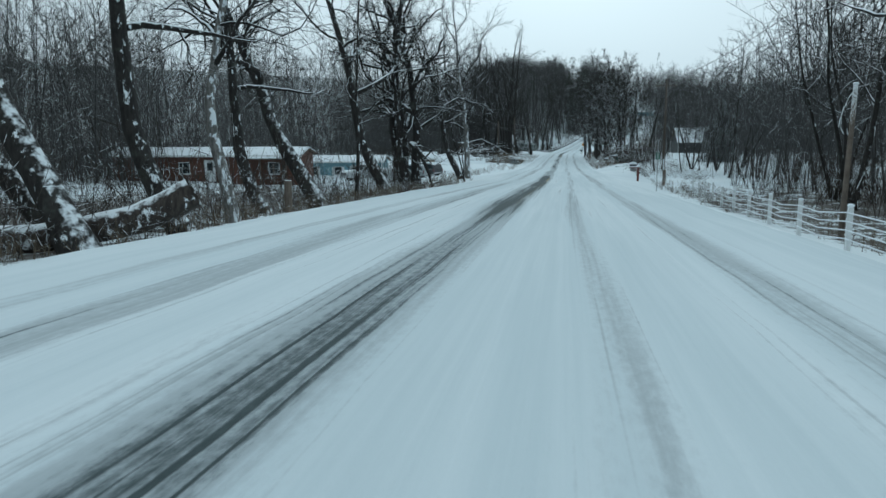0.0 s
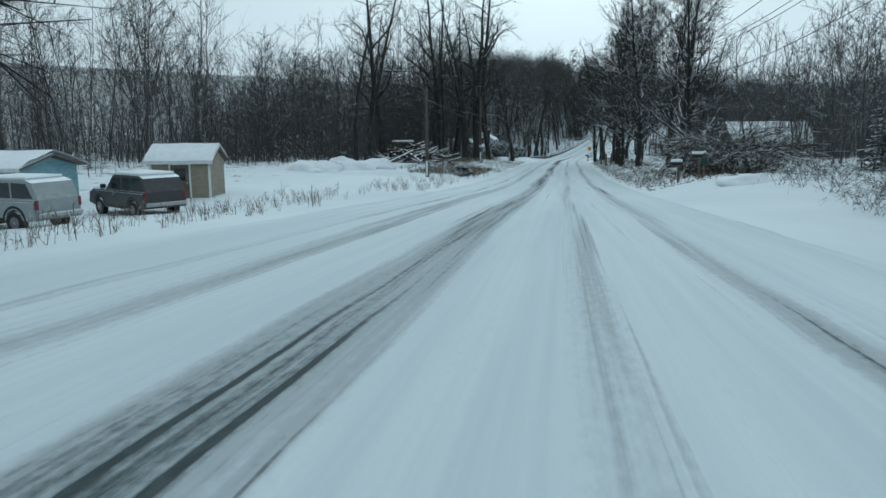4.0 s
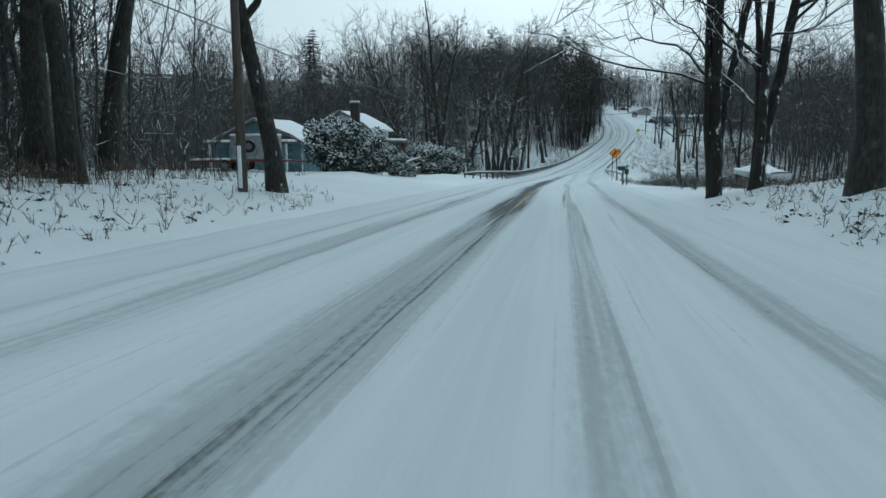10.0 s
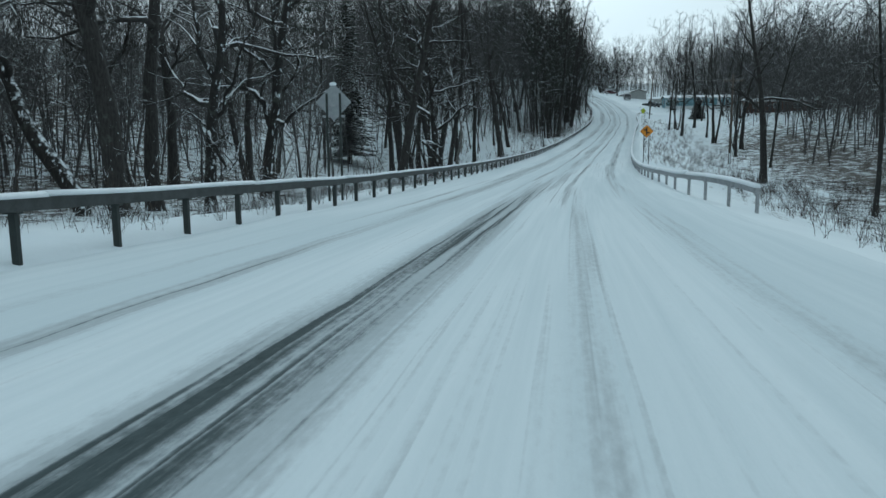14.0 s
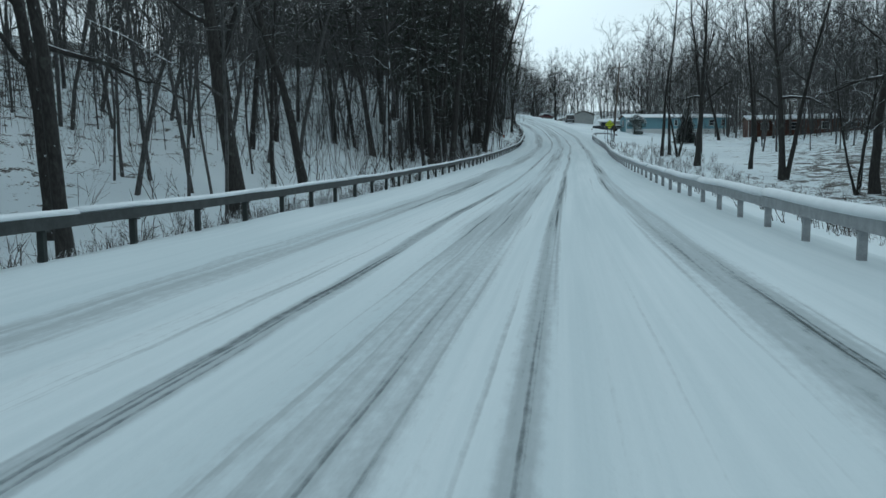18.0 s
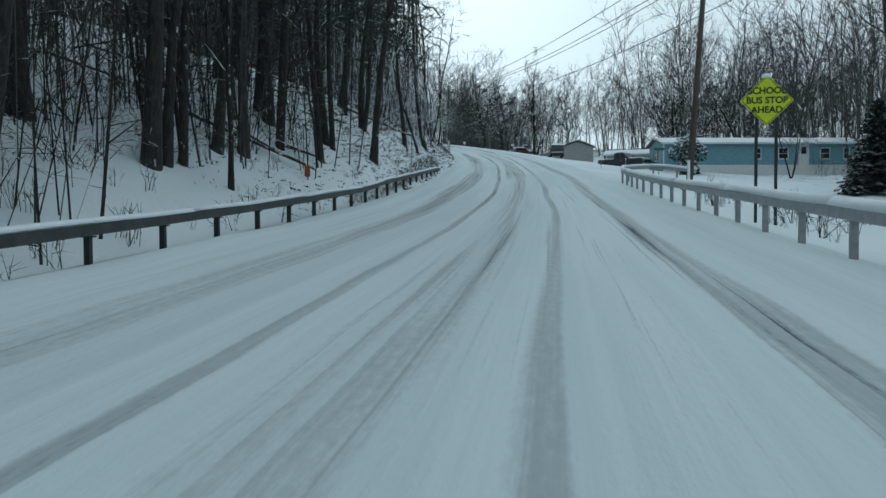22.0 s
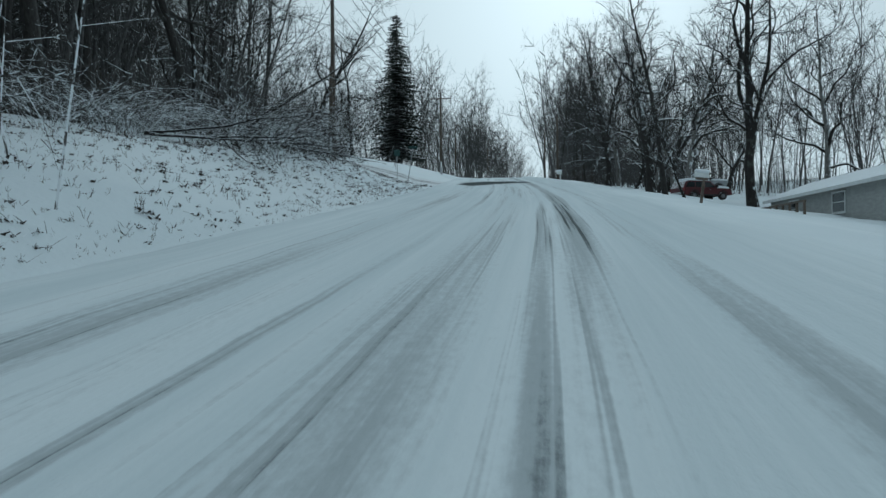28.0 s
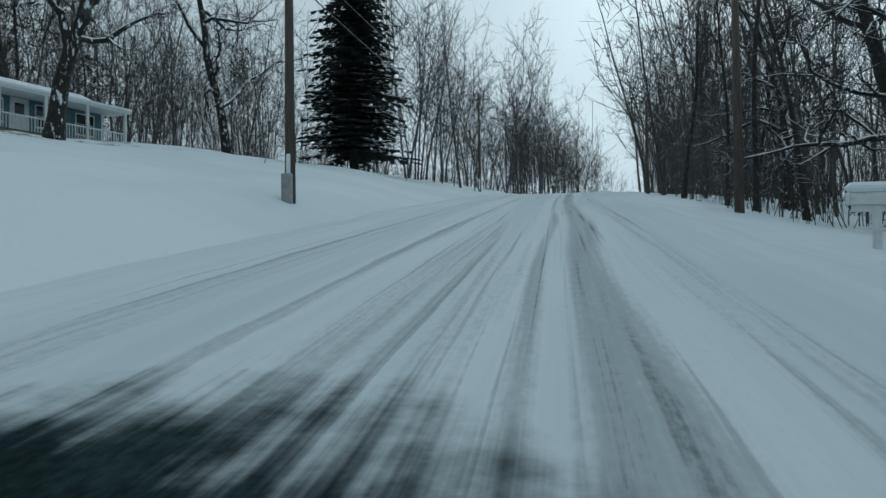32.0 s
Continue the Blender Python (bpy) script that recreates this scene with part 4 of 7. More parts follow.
at(WOODS, 3, 416.4, -5.9, 60, "dark trunk on the steep bank behind the rail end", 0.85)
at(SLIM, 3, 410.7, -5.7, 20, "thin leaning sapling on the steep bank", 0.9)
at(WOODS, 0, 408.4, -6.2, 100, "dark trunk on the steep bank behind the rail", 0.75)
at(SLIM, 4, 422.6, -5.9, 200, "thin frosted sapling on the steep bank", 0.9)
at(FORK, 0, 427.8, -6.2, 80, "dark forked tree at the lip of the bank", 0.7)
at(SLIM, 4, 429.5, -5.8, 310, "thin frosted sapling on the steep bank", 0.85)
at(WOODS, 2, 453.4, -7.9, 45, "tall red-brown trunk at the end of the bank", 0.95)
at(WOODS, 4, 451.4, -7.6, 170, "tall red-brown trunk at the end of the bank", 0.95)
for i, (s, d) in enumerate(((367.5, -10.1), (369.3, -9.0), (372.4, -8.7), (386.1, -8.4), (390.7, -8.6), (395.4, -7.4), (397.9, -7.6), (399.8, -6.3), (404.0, -7.6), (406.0, -9.0), (412.5, -9.5), (418.5, -9.0), (421.0, -10.5), (432.0, -8.6), (437.0, -9.4), (443.0, -8.8))):
    if i % 3 == 1:
        at(WOODS, i, s, d, 40 * i, "tall dark tree leaning over the snowy bank", 0.85)
    else:
        at(HEMLOCK, i, s, d, 40 * i, "tall dark hemlock on the snowy bank", 0.66 + 0.06 * (i % 3), (BARK_WOODS, NEEDLE), "hillside hemlocks")
rows_of(HEMLOCK, 424, 462, -16, -9.5, 11, "tall dark hemlock on the snowy bank", "hillside hemlocks", (BARK_WOODS, NEEDLE), 0.75, 1.05)
rows_of(BIG, 462, 492, -24, -14.5, 16, "tall dark trunk above the snowy bank", "bank trees", low=0.75, high=0.95)
rows_of(FORK, 466, 500, -30, -15, 8, "dark many-stemmed tree above the brush", "bank trees", low=0.8, high=1.0)
for s, d, q in ((179.8, -19.2, 1.0), (186.0, -20.5, 1.1), (190.0, -16.0, 1.0), (193.0, -22.0, 0.95), (176.0, 16.0, 0.7), (184.0, 21.0, 0.75)):
    at(BIG, int(s), s, d, 40 * q + s, "tall dark trunk at the edge of the woods", q)
for i, (s, d) in enumerate(((266.0, 21.0), (275.0, 17.0), (283.0, 24.0), (300.0, 15.5), (318.0, 19.0), (334.5, 17.3), (346.0, 19.4), (354.0, 16.4), (362.0, 15.8), (383.0, 15.2), (374.6, 10.2), (417.4, 25.9), (404.0, 27.0))):
    at((WOODS, BIG)[i % 3 == 0], i, s, d, 75 * i, "bare tree below the guard rail", 0.72 + 0.06 * (i % 4), group="trees below the road")
far_woods(405, 490, 29, 46, 60, 73, "tall bare trees behind the homes", low=0.95, high=1.35)
rows_of(WIDE, 455, 520, 26, 38, 7, "bare spreading tree in a snowy yard", "yard trees", (BARK, BARK, TWIG), 0.7, 0.95)
at(GNARL, 1, 498.3, 14.4, 130, "large yard tree leaning before the grey house", 1.15)
at(WOODS, 1, 501.6, 10.1, 20, "tall bare tree with a snow-plastered trunk by the road", 0.85)
at(WIDE, 3, 502.7, 9.5, 300, "spreading bare yard tree with snow on its limbs", 0.85)
at(LEAN, 1, 500.2, 11.0, 200, "broken leaning trunk beside taller trees", 0.45)
at(FORK, 1, 512.5, 11.4, 80, "bare tree with several dark stems", 0.8)
at(WIDE, 1, 518.0, 13.4, 160, "old tree with twisted snow-covered limbs", 0.8)
at(WIDE, 2, 530.1, 11.1, 60, "old tree with twisted snow-covered limbs", 1.0)
at(WIDE, 0, 535.7, 13.4, 10, "old tree with twisted snow-covered limbs", 1.0)
at(LEAN, 1, 532.6, 14.4, 330, "old tree with a long low snow-covered limb", 0.9)
lw = at(BIG, 1, 539.0, 13.2, 0, "dark old tree with one long low snow-covered limb", 0.8)
for me, n in zip(WIDE[1], ("low_limb", "low_bough")):
    lo = part(n, me, BARK, lw)
    lo.matrix_basis = Matrix.Translation((0, 0, 4.2)) @ Matrix.Rotation(radians(-80), 4, "Y") @ Matrix.Scale(0.62, 4)
rows_of(WIDE, 508, 560, 13, 24, 9, "spreading bare tree with snow along its limbs", "yard trees", (BARK, BARK, TWIG), 0.8, 1.1)
rows_of(WOODS, 536, 570, 9, 18, 5, "bare roadside tree near the hilltop", "upper roadside trees", low=0.6, high=0.85)
at(WIDE, 3, 543.8, -22.8, 200, "old yard tree with a low sweeping limb", 1.15)
at(WIDE, 1, 557.0, -20.3, 40, "old yard tree with crooked snowy limbs", 1.1)
at(WIDE, 2, 552.0, -42.0, 310, "large bare yard tree beside the porch house", 1.0)
at(WIDE, 0, 530.0, -44.0, 100, "large bare yard tree beside the porch house", 1.0)
at(FORK, 2, 523.0, -24.5, 40, "dark many-stemmed yard tree above the lawn", 1.1)
at(FORK, 1, 517.0, -27.0, 140, "dark many-stemmed yard tree above the lawn", 1.1)
rows_of(HEMLOCK, 535, 575, -50, -38, 8, "dark evergreen behind the porch house", "evergreens behind the house", (BARK_WOODS, NEEDLE), 0.8, 1.1)
rows_of(BIG, 500, 540, -46, -34, 4, "tall dark tree behind the porch house", "trees behind the house", low=0.8, high=1.0)
far_woods(575, 720, -21, -7.6, 100, 61, "bare roadside trees near the top of the hill", low=0.8, high=1.15)
far_woods(548, 720, 7.8, 19, 110, 62, "bare roadside trees near the top of the hill", low=0.85, high=1.25)
far_woods(462, 520, -44, -20, 110, 74, "dark woods above the bank", low=0.9, high=1.2)
rows_of(HEMLOCK, 468, 506, -32, -19, 8, "tall dark hemlock above the bank", "hillside hemlocks", (BARK_WOODS, NEEDLE), 0.75, 1.0)
for s, d, a, q in ((487.0, -10.6, 25, 0.42), (484.5, -11.8, -20, 0.5), (490.5, -12.2, 60, 0.45), (481.0, -10.4, 100, 0.36), (476.5, -11.5, 10, 0.4)):
    m = spot(s, d, a, -0.35) @ Matrix.Rotation(radians(76), 4, "Y")
    tree(FORK[int(s) % 3], m, "fallen frosted bough lying across the brambles", "fallen boughs", (BARK, BARK, TWIG), q)
growth("brambles", BRIAR, 466, 500, -16.5, -11.5, 40, 79, BRUSH, "arching dark brambles above the verge", "brambles", low=0.8, high=1.4)
growth("brambles", BRIAR, 466, 500, -15.5, -10.0, 34, 63, FROST, "arching frosted brambles above the verge", "brambles", low=0.8, high=1.5)
growth("brambles", BRIAR, 480, 491, -11.5, -8.8, 16, 64, FROST, "arching frosted brambles above the verge", "brambles", low=1.0, high=1.6)
growth("brambles", BRIAR, 416, 462, -11, -6.4, 110, 65, FROST, "frosted tangle of twigs at the top of the bank", "brambles", low=0.8, high=1.6)
growth("brambles", BRIAR, 66, 100, 8.6, 14.5, 60, 74, BRUSH, "twiggy brush and fallen branches beside the poles", "brambles", low=0.35, high=0.8)
growth("brambles", BRIAR, 107, 114, 9.6, 12.6, 90, 75, BRUSH, "dense dark shrub beside the field", "brambles", low=1.3, high=1.9)
growth("saplings", SCREEN, 72, 98, 15, 26, 30, 76, BARK_FAR, "slim dark saplings behind the mailbox", "undergrowth", low=0.5, high=1.0)
rows_of(SLIM, 74, 92, 12.5, 20, 9, "slender dark tree beside the utility pole", "slim roadside trees", low=0.8, high=1.15)
rows_of(FORK, 78, 92, 15, 24, 4, "bare many-stemmed tree beside the field", "slim roadside trees", low=0.65, high=0.9)
growth("saplings", SCREEN, 408, 465, -13, -6.6, 70, 66, FROST, "frosted slim saplings at the top of the bank", "undergrowth")
growth("brambles", BRIAR, 352, 400, -13, -7.5, 50, 67, BRUSH, "twiggy brush below the hillside trees", "brambles", low=0.6, high=1.2)
growth("brambles", BRIAR, 4, 60, -12, -7.6, 70, 68, BRUSH, "dark tangled brush under the roadside trees", "brambles", low=0.4, high=0.8)
far_woods(456, 512, -50, -17, 90, 71, "dark bare woods above the bank", low=0.7, high=1.1)
far_woods(530, 610, -66, -36, 130, 72, "dark bare woods behind the porch house", low=0.7, high=1.1)
for i, (s, d) in enumerate(((364.0, 11.9), (374.0, 11.7), (377.7, 11.4), (354.0, 16.2), (346.0, 18.4), (402.5, 18.7))):
    at((BIG, FORK, WOODS)[i % 3], i, s, d, 65 * i, "dark bare tree in the brush below the rail", 0.72)
rows_of(HEMLOCK, 376, 398, -19, -8.6, 6, "tall dark hemlock with sweeping dusted boughs", "hillside hemlocks", (BARK_WOODS, NEEDLE), 0.75, 1.0)
rows_of(WOODS, 374, 396, -16, -7.4, 8, "dark bare trunk close behind the guard rail", "hillside trees", low=0.75, high=1.0)
growth("saplings", SCREEN, 366, 396, -14, -7.2, 45, 73, BARK_WOODS, "dark slim saplings close behind the rail", "undergrowth")
at(FORK, 1, 434.5, 25.6, 30, "small bare tree beside the pale blue home", 0.45)

# ---- paints and stuffs of the things ----
LUMP = plain("lying_snow", (0.78, 0.82, 0.85), 0.85, vary=0.05, scale=4, bump=0.4)
STEEL = plain("weathered_steel", (0.055, 0.060, 0.060), 0.6, 0.3, 0.3, 5, snow=0.3)
POLEWOOD = plain("pole_wood", (0.085, 0.07, 0.058), 0.9, vary=0.35, scale=5, streak=(4, 4, 0.3))
OLDWOOD = plain("old_wood", (0.13, 0.105, 0.085), 0.9, vary=0.4, scale=6, snow=0.4, streak=(1, 1, 0.4))
WHITEWOOD = plain("white_painted_wood", (0.66, 0.68, 0.68), 0.6, vary=0.12)
GALV = plain("galvanised_steel", (0.36, 0.37, 0.38), 0.5, 0.6, 0.2)
GREENPOST = plain("dark_green_steel", (0.035, 0.042, 0.040), 0.6, 0.3, 0.2)
BLACK = plain("black_paint", (0.014, 0.014, 0.014), 0.5, vary=0.2)
TYRE = plain("tyre_rubber", (0.018, 0.018, 0.018), 0.85, vary=0.3, snow=0.3)
RIM = plain("wheel_rim", (0.20, 0.20, 0.21), 0.4, 0.6, 0.2)
CHROME = plain("dull_chrome", (0.42, 0.43, 0.44), 0.3, 0.9, 0.1)
AMBER = plain("warning_yellow", (0.72, 0.27, 0.012), 0.45, vary=0.06)
LIME = plain("fluorescent_yellow_green", (0.62, 0.72, 0.015), 0.45, vary=0.06)
SIGNBACK = plain("sign_back_aluminium", (0.34, 0.36, 0.37), 0.45, 0.5, 0.12)
GREENSIGN = plain("green_sign", (0.01, 0.13, 0.075), 0.45, vary=0.1)
GREENBOX = plain("dark_green_plastic", (0.008, 0.045, 0.042), 0.5, vary=0.15)
REDPAINT = plain("red_marker", (0.17, 0.02, 0.024), 0.5, vary=0.15)
BRICK = plain("sooty_brick", (0.035, 0.028, 0.025), 0.9, vary=0.4, scale=9)
CABLE = plain("black_cable", (0.02, 0.02, 0.02), 0.6, vary=0.1)
CONCRETE = plain("grey_block", (0.25, 0.25, 0.24), 0.9, vary=0.2, snow=0.3)


def siding(name, col, pitch=0.16, vertical=False):
    """Lap siding: boards with a shadowed lower edge in relief."""
    k = Mat(name, 0.6)
    t = k.n.new("ShaderNodeTexCoord")
    sp = k.n.new("ShaderNodeSeparateXYZ")
    k.l.new(t.outputs["Object"], sp.inputs[0])
    ax = k.math("ADD", sp.outputs[0], sp.outputs[1]) if vertical else sp.outputs[2]
    fr = k.math("FRACT", k.math("DIVIDE", ax, pitch))
    n = k.noise(2.5, k.coord(scale=(1, 1, 3)), 5)
    k.color(k.mix(k.step(n, 0.3, 0.75), tuple(c * 0.8 for c in col), tuple(min(1, c * 1.1) for c in col)))
    k.bump(fr, 0.8, 0.02)
    return k.m


W_WHITE = siding("white_siding", (0.62, 0.65, 0.66))
W_BLUE = siding("pale_blue_siding", (0.20, 0.36, 0.42))
W_TEAL = siding("teal_grey_siding", (0.10, 0.19, 0.22))
W_GREY = siding("grey_siding", (0.36, 0.37, 0.36), 0.22, True)
W_BROWN = siding("red_brown_siding", (0.105, 0.042, 0.026), 0.2, True)
W_TAN = siding("tan_siding", (0.30, 0.26, 0.20))
W_DARK = siding("dark_barn_boards", (0.045, 0.047, 0.048), 0.2, True)


def glass_material():
    k = Mat("window_glass", 0.06)
    k.color(k.mix(k.noise(0.8, k.coord()), (0.012, 0.017, 0.02), (0.03, 0.038, 0.042)))
    k.b.inputs["Specular IOR Level"].default_value = 0.6
    return k.m


PANE = glass_material()


def paint(name, col, snow=0.3, metal=0.0):
    return plain(name, col, 0.35, metal, 0.1, 3, snow=snow, bump=0.03)


# ---- guard rails ----


def sweep(pts, profile_2d, closed=True):
    """A flat outline (across, up) carried along a line of points."""
    pts = [Vector(p) for p in pts]
    n = len(profile_2d)
    V, Fc = [], []
    for i, p in enumerate(pts):
        a = (pts[min(i + 1, len(pts) - 1)] - pts[max(i - 1, 0)]).normalized()
        r = a.cross(Vector((0, 0, 1))).normalized()
        u = r.cross(a)
        V += [tuple(p + r * x + u * z) for x, z in profile_2d]
    for i in range(len(pts) - 1):
        for k in range(n if closed else n - 1):
            q = (k + 1) % n
            Fc.append((i * n + k, i * n + q, (i + 1) * n + q, (i + 1) * n + k))
    if closed:
        Fc += [tuple(range(n - 1, -1, -1)), tuple(range((len(pts) - 1) * n, len(pts) * n))]
    return V, Fc


def guardrail(label, line, post_mat, side_sign, beam_mat):
    """Box-beam rail: beam lengths with their snow caps, and a post every six feet."""
    ls = np.array(line, float)
    seg = np.concatenate([[0], np.cumsum(np.hypot(np.diff(ls[:, 0]), np.diff(ls[:, 1])))])
    root = thing("guardrail", spot(ls[0, 0], ls[0, 1]), label, "guard rail")
    inv = root.matrix_basis.inverted()

    def loc(f, up):
        s, d = np.interp(f, seg, ls[:, 0]), np.interp(f, seg, ls[:, 1])
        base = float(np.interp(f, seg, ls[:, 2]))
        g = max(float(lie(s, math.copysign(5.0, d))), -0.35)
        if s > 380:
            g = min(g, 0.0)
        return inv @ Vector(land(s, d, g + up * base))

    beam = [(-0.075, -0.075), (0.075, -0.075), (0.075, 0.075), (-0.075, 0.075)]
    cap = [(-0.085, 0.0), (0.085, 0.0), (0.07, 0.045), (0.02, 0.07), (-0.04, 0.062), (-0.08, 0.035)]
    if side_sign < 0:
        cap = [(x * 1.1, z * 1.7) for x, z in cap]
    step_len = 5.5
    n = max(1, int(seg[-1] / step_len))
    for i in range(n):
        f = np.linspace(seg[-1] * i / n, seg[-1] * (i + 1) / n, 7)
        pts = [loc(q, 0.60) for q in f]
        v, fc = sweep(pts, beam)
        bo = part("rail_section", mesh_of("rail_section", v, fc), beam_mat, root)
        v, fc = sweep([p + Vector((0, 0, 0.077 + 0.012 * math.sin(i * 3 + j))) for j, p in enumerate(pts)], cap)
        part("snow_cap", mesh_of("snow_cap", v, fc, True), LUMP, bo)
    pm = bpy.data.meshes.new("post")
    b = block(-0.045, 0.045, -0.035, 0.035, -1.1, 0.56, 0.006)
    box(b, -0.10, 0.09, -0.05, 0.05, 0.50, 0.523, 0.003)
    b.to_mesh(pm)
    b.free()
    pm.materials.append(post_mat)
    for i in range(int(seg[-1] / 1.83) + 1):
        f = i * 1.83
        po = new("post", pm)
        po.parent = root
        a, c = loc(f, 0), loc(min(f + 0.5, seg[-1]), 0)
        if f + 0.5 >= seg[-1]:
            c = a + (a - loc(f - 0.5, 0))
        w = (c - a)
        h = float(np.interp(f, seg, ls[:, 2]))
        po.matrix_basis = Matrix.Translation(a - Vector((0, 0, 0.6 * (1 - h)))) @ Matrix.Rotation(math.atan2(w.y, w.x) - math.pi / 2, 4, "Z") @ Matrix.Diagonal((side_sign, 1, 1, 1))
    return root


left_line = [(221.2, -6.6, 0.85), (224, -6.0, 1), (228, -5.3, 1)] + [(s, -4.75, 1) for s in range(233, 402, 6)] + [(404, -4.72, 1), (409, -4.68, 0.92), (413.2, -4.75, 0.72)]
right_line = [(253.0, 6.5, 0.62), (254.5, 6.1, 0.85), (256.5, 5.6, 1), (260, 5.0, 1), (266, 4.5, 1), (272, 4.3, 1)] + [(s, 4.28, 1) for s in range(278, 360, 6)] + [(s, 4.65, 1) for s in range(372, 402, 6)] + [(403, 4.85, 1), (406, 5.3, 1), (407.2, 6.4, 1), (406.4, 7.5, 1), (403.6, 8.3, 0.9)]
guardrail("dark weathered box-beam guard rail capped with snow", left_line, GREENPOST, 1, STEEL)
guardrail("grey box-beam guard rail with a thick snow cap", right_line, GALV, -1, GALV)


# ---- utility poles and their cables ----
def utility_pole(s, d, h, label, arm=True, box_on=False, lean=(0, 0), stripe=True, turn=0):
    root = thing("utility_pole", spot(s, d, turn), label, "utility pole", "roadside poles")
    top = (lean[0] * h, lean[1] * h, h)
    part("shaft", bar((0, 0, -0.6), top, 0.15, 0.10, 10), POLEWOOD, root, smooth=True)
    if arm:
        b = block(-1.1 + top[0], 1.1 + top[0], -0.05 + top[1], 0.05 + top[1], h - 0.75, h - 0.63, 0.01)
        ar = part("crossarm", b, OLDWOOD, root)
        for x in (-1.0, -0.45, 0.45, 1.0):
            q = bar((x + top[0], top[1], h - 0.64), (x + top[0], top[1], h - 0.5), 0.035, 0.05, 8)
            part("insulator", q, CONCRETE, ar)
        for sg in (-1, 1):
            part("brace", bar((top[0] + 0.6 * sg, top[1] + 0.04, h - 0.76), (top[0] + 0.1 * sg, top[1] + 0.04, h - 1.3), 0.015), GALV, root)
    if box_on:
        t = bar((top[0] * 0.8 + 0.3, 0, h * 0.72), (top[0] * 0.8 + 0.3, 0, h * 0.72 + 0.9), 0.2, 0.2, 12)
        part("transformer", t, CONCRETE, root, "grey transformer can")
    if stripe:
        part("snow_stripe", block(-0.06, 0.06, -0.165, -0.12, 0.1, 1.3, 0.02), LUMP, root)
    p = root.matrix_basis
    return [p @ Vector((top[0] + x, top[1], h - 0.48)) for x in (-1.0, 0.45, 1.0)] + [p @ Vector((top[0] * 0.75, top[1] * 0.75 - 0.15, h * 0.72))]


def cable(a, b, sag, label="black overhead cable between the poles", r=0.02):
    pts = []
    for i in range(17):
        t = i / 16
        p = a.lerp(b, t)
        pts.append(np.array((p.x, p.y, p.z - sag * 4 * t * (1 - t))))
    V, Fc = [], []
    tube(pts, [r] * 17, 4, V, Fc)
    me = mesh_of("overhead_cable", [tuple(v) for v in V], Fc, True)
    me.materials.append(CABLE)
    return tagged(new("overhead_cable", me), label, "cable", "overhead cables")


PLAIN_POLE = "tall dark wooden utility pole with a crossarm"
run = [utility_pole(28, 13.5, 10.5, PLAIN_POLE), utility_pole(84.2, 11.9, 9.9, PLAIN_POLE), utility_pole(129.5, 11.2, 10.0, PLAIN_POLE), utility_pole(190, 13.5, 10.0, PLAIN_POLE),
       utility_pole(258.5, 13.2, 10.6, "wooden utility pole with a crossarm and a grey transformer", True, True), utility_pole(322, 15.2, 10.2, PLAIN_POLE),
       utility_pole(401.5, 7.5, 10.6, "leaning dark wooden utility pole beside the rail end", True, False, (0.07, 0.0)),
       utility_pole(448.4, -4.9, 7.2, "dark wooden utility pole at the foot of the bank", True),
       utility_pole(496.6, -10.3, 11.0, "tall brown utility pole on the snowy verge"),
       utility_pole(531.2, -6.0, 8.7, "wooden utility pole with a snow stripe and a pale meter box", True, False)]
run.append(utility_pole(585, -8.0, 10, PLAIN_POLE))
run.append(utility_pole(640, -8.0, 10, PLAIN_POLE))
for a, b in zip(run, run[1:]):
    for i in range(4):
        cable(a[i], b[i], 0.9)
side_poles = [utility_pole(494.0, -9.8, 5.2, "shorter brown utility pole beside its taller neighbour", False), utility_pole(535.0, 6.6, 7.0, "thin dark pole by the mailbox", False, stripe=False),
              utility_pole(572, 7.6, 7.5, "thin dark pole near the hilltop", False, stripe=False), utility_pole(123.6, -9.8, 7.2, "dark utility pole at the edge of the field", False),
              utility_pole(183.9, -7.8, 8.0, "dark utility pole by the snowy verge", False), utility_pole(161.6, -9.8, 8.2, "dark pole with a small white notice", False),
              utility_pole(238.3, -9.3, 6.8, "dark utility pole behind the hedge", False)]
for a, b in ((5, 4), (4, 3), (3, 6)):
    cable(side_poles[a][0], side_poles[b][0], 0.9)
cable(side_poles[1][0], run[9][1], 0.4), cable(side_poles[1][0], side_poles[2][0], 0.6)
cable(run[4][1], side_poles[6][0], 0.5)
notice = part("notice_board", block(-0.14, 0.14, -0.2, -0.17, 1.9, 2.2, 0.005), WHITEWOOD)
notice.matrix_basis = spot(161.6, -9.8)
tagged(notice, "small white notice fixed to a dark pole", "notice")
meter = part("meter_box", block(-0.14, 0.14, -0.34, -0.16, -0.1, 0.75, 0.02), GALV)
meter.matrix_basis = spot(531.2, -6.0)
tagged(meter, "pale grey utility box at the foot of a pole", "utility box")


# ---- road signs ----
def flat(poly, y, thick=0.004):
    return prism(poly, y, y + thick)


def diamond(c, r):
    return [(0, c - r), (r, c), (0, c + r), (-r, c)]


def text_mesh(body, size):
    cu = bpy.data.curves.new("lettering", "FONT")
    cu.body, cu.size, cu.align_x, cu.align_y, cu.extrude, cu.offset = body, size, "CENTER", "CENTER", 0.002, 0.005
    ob = bpy.data.objects.new("lettering", cu)
    me = bpy.data.meshes.new_from_object(ob)
    bpy.data.objects.remove(ob), bpy.data.curves.remove(cu)
    return me


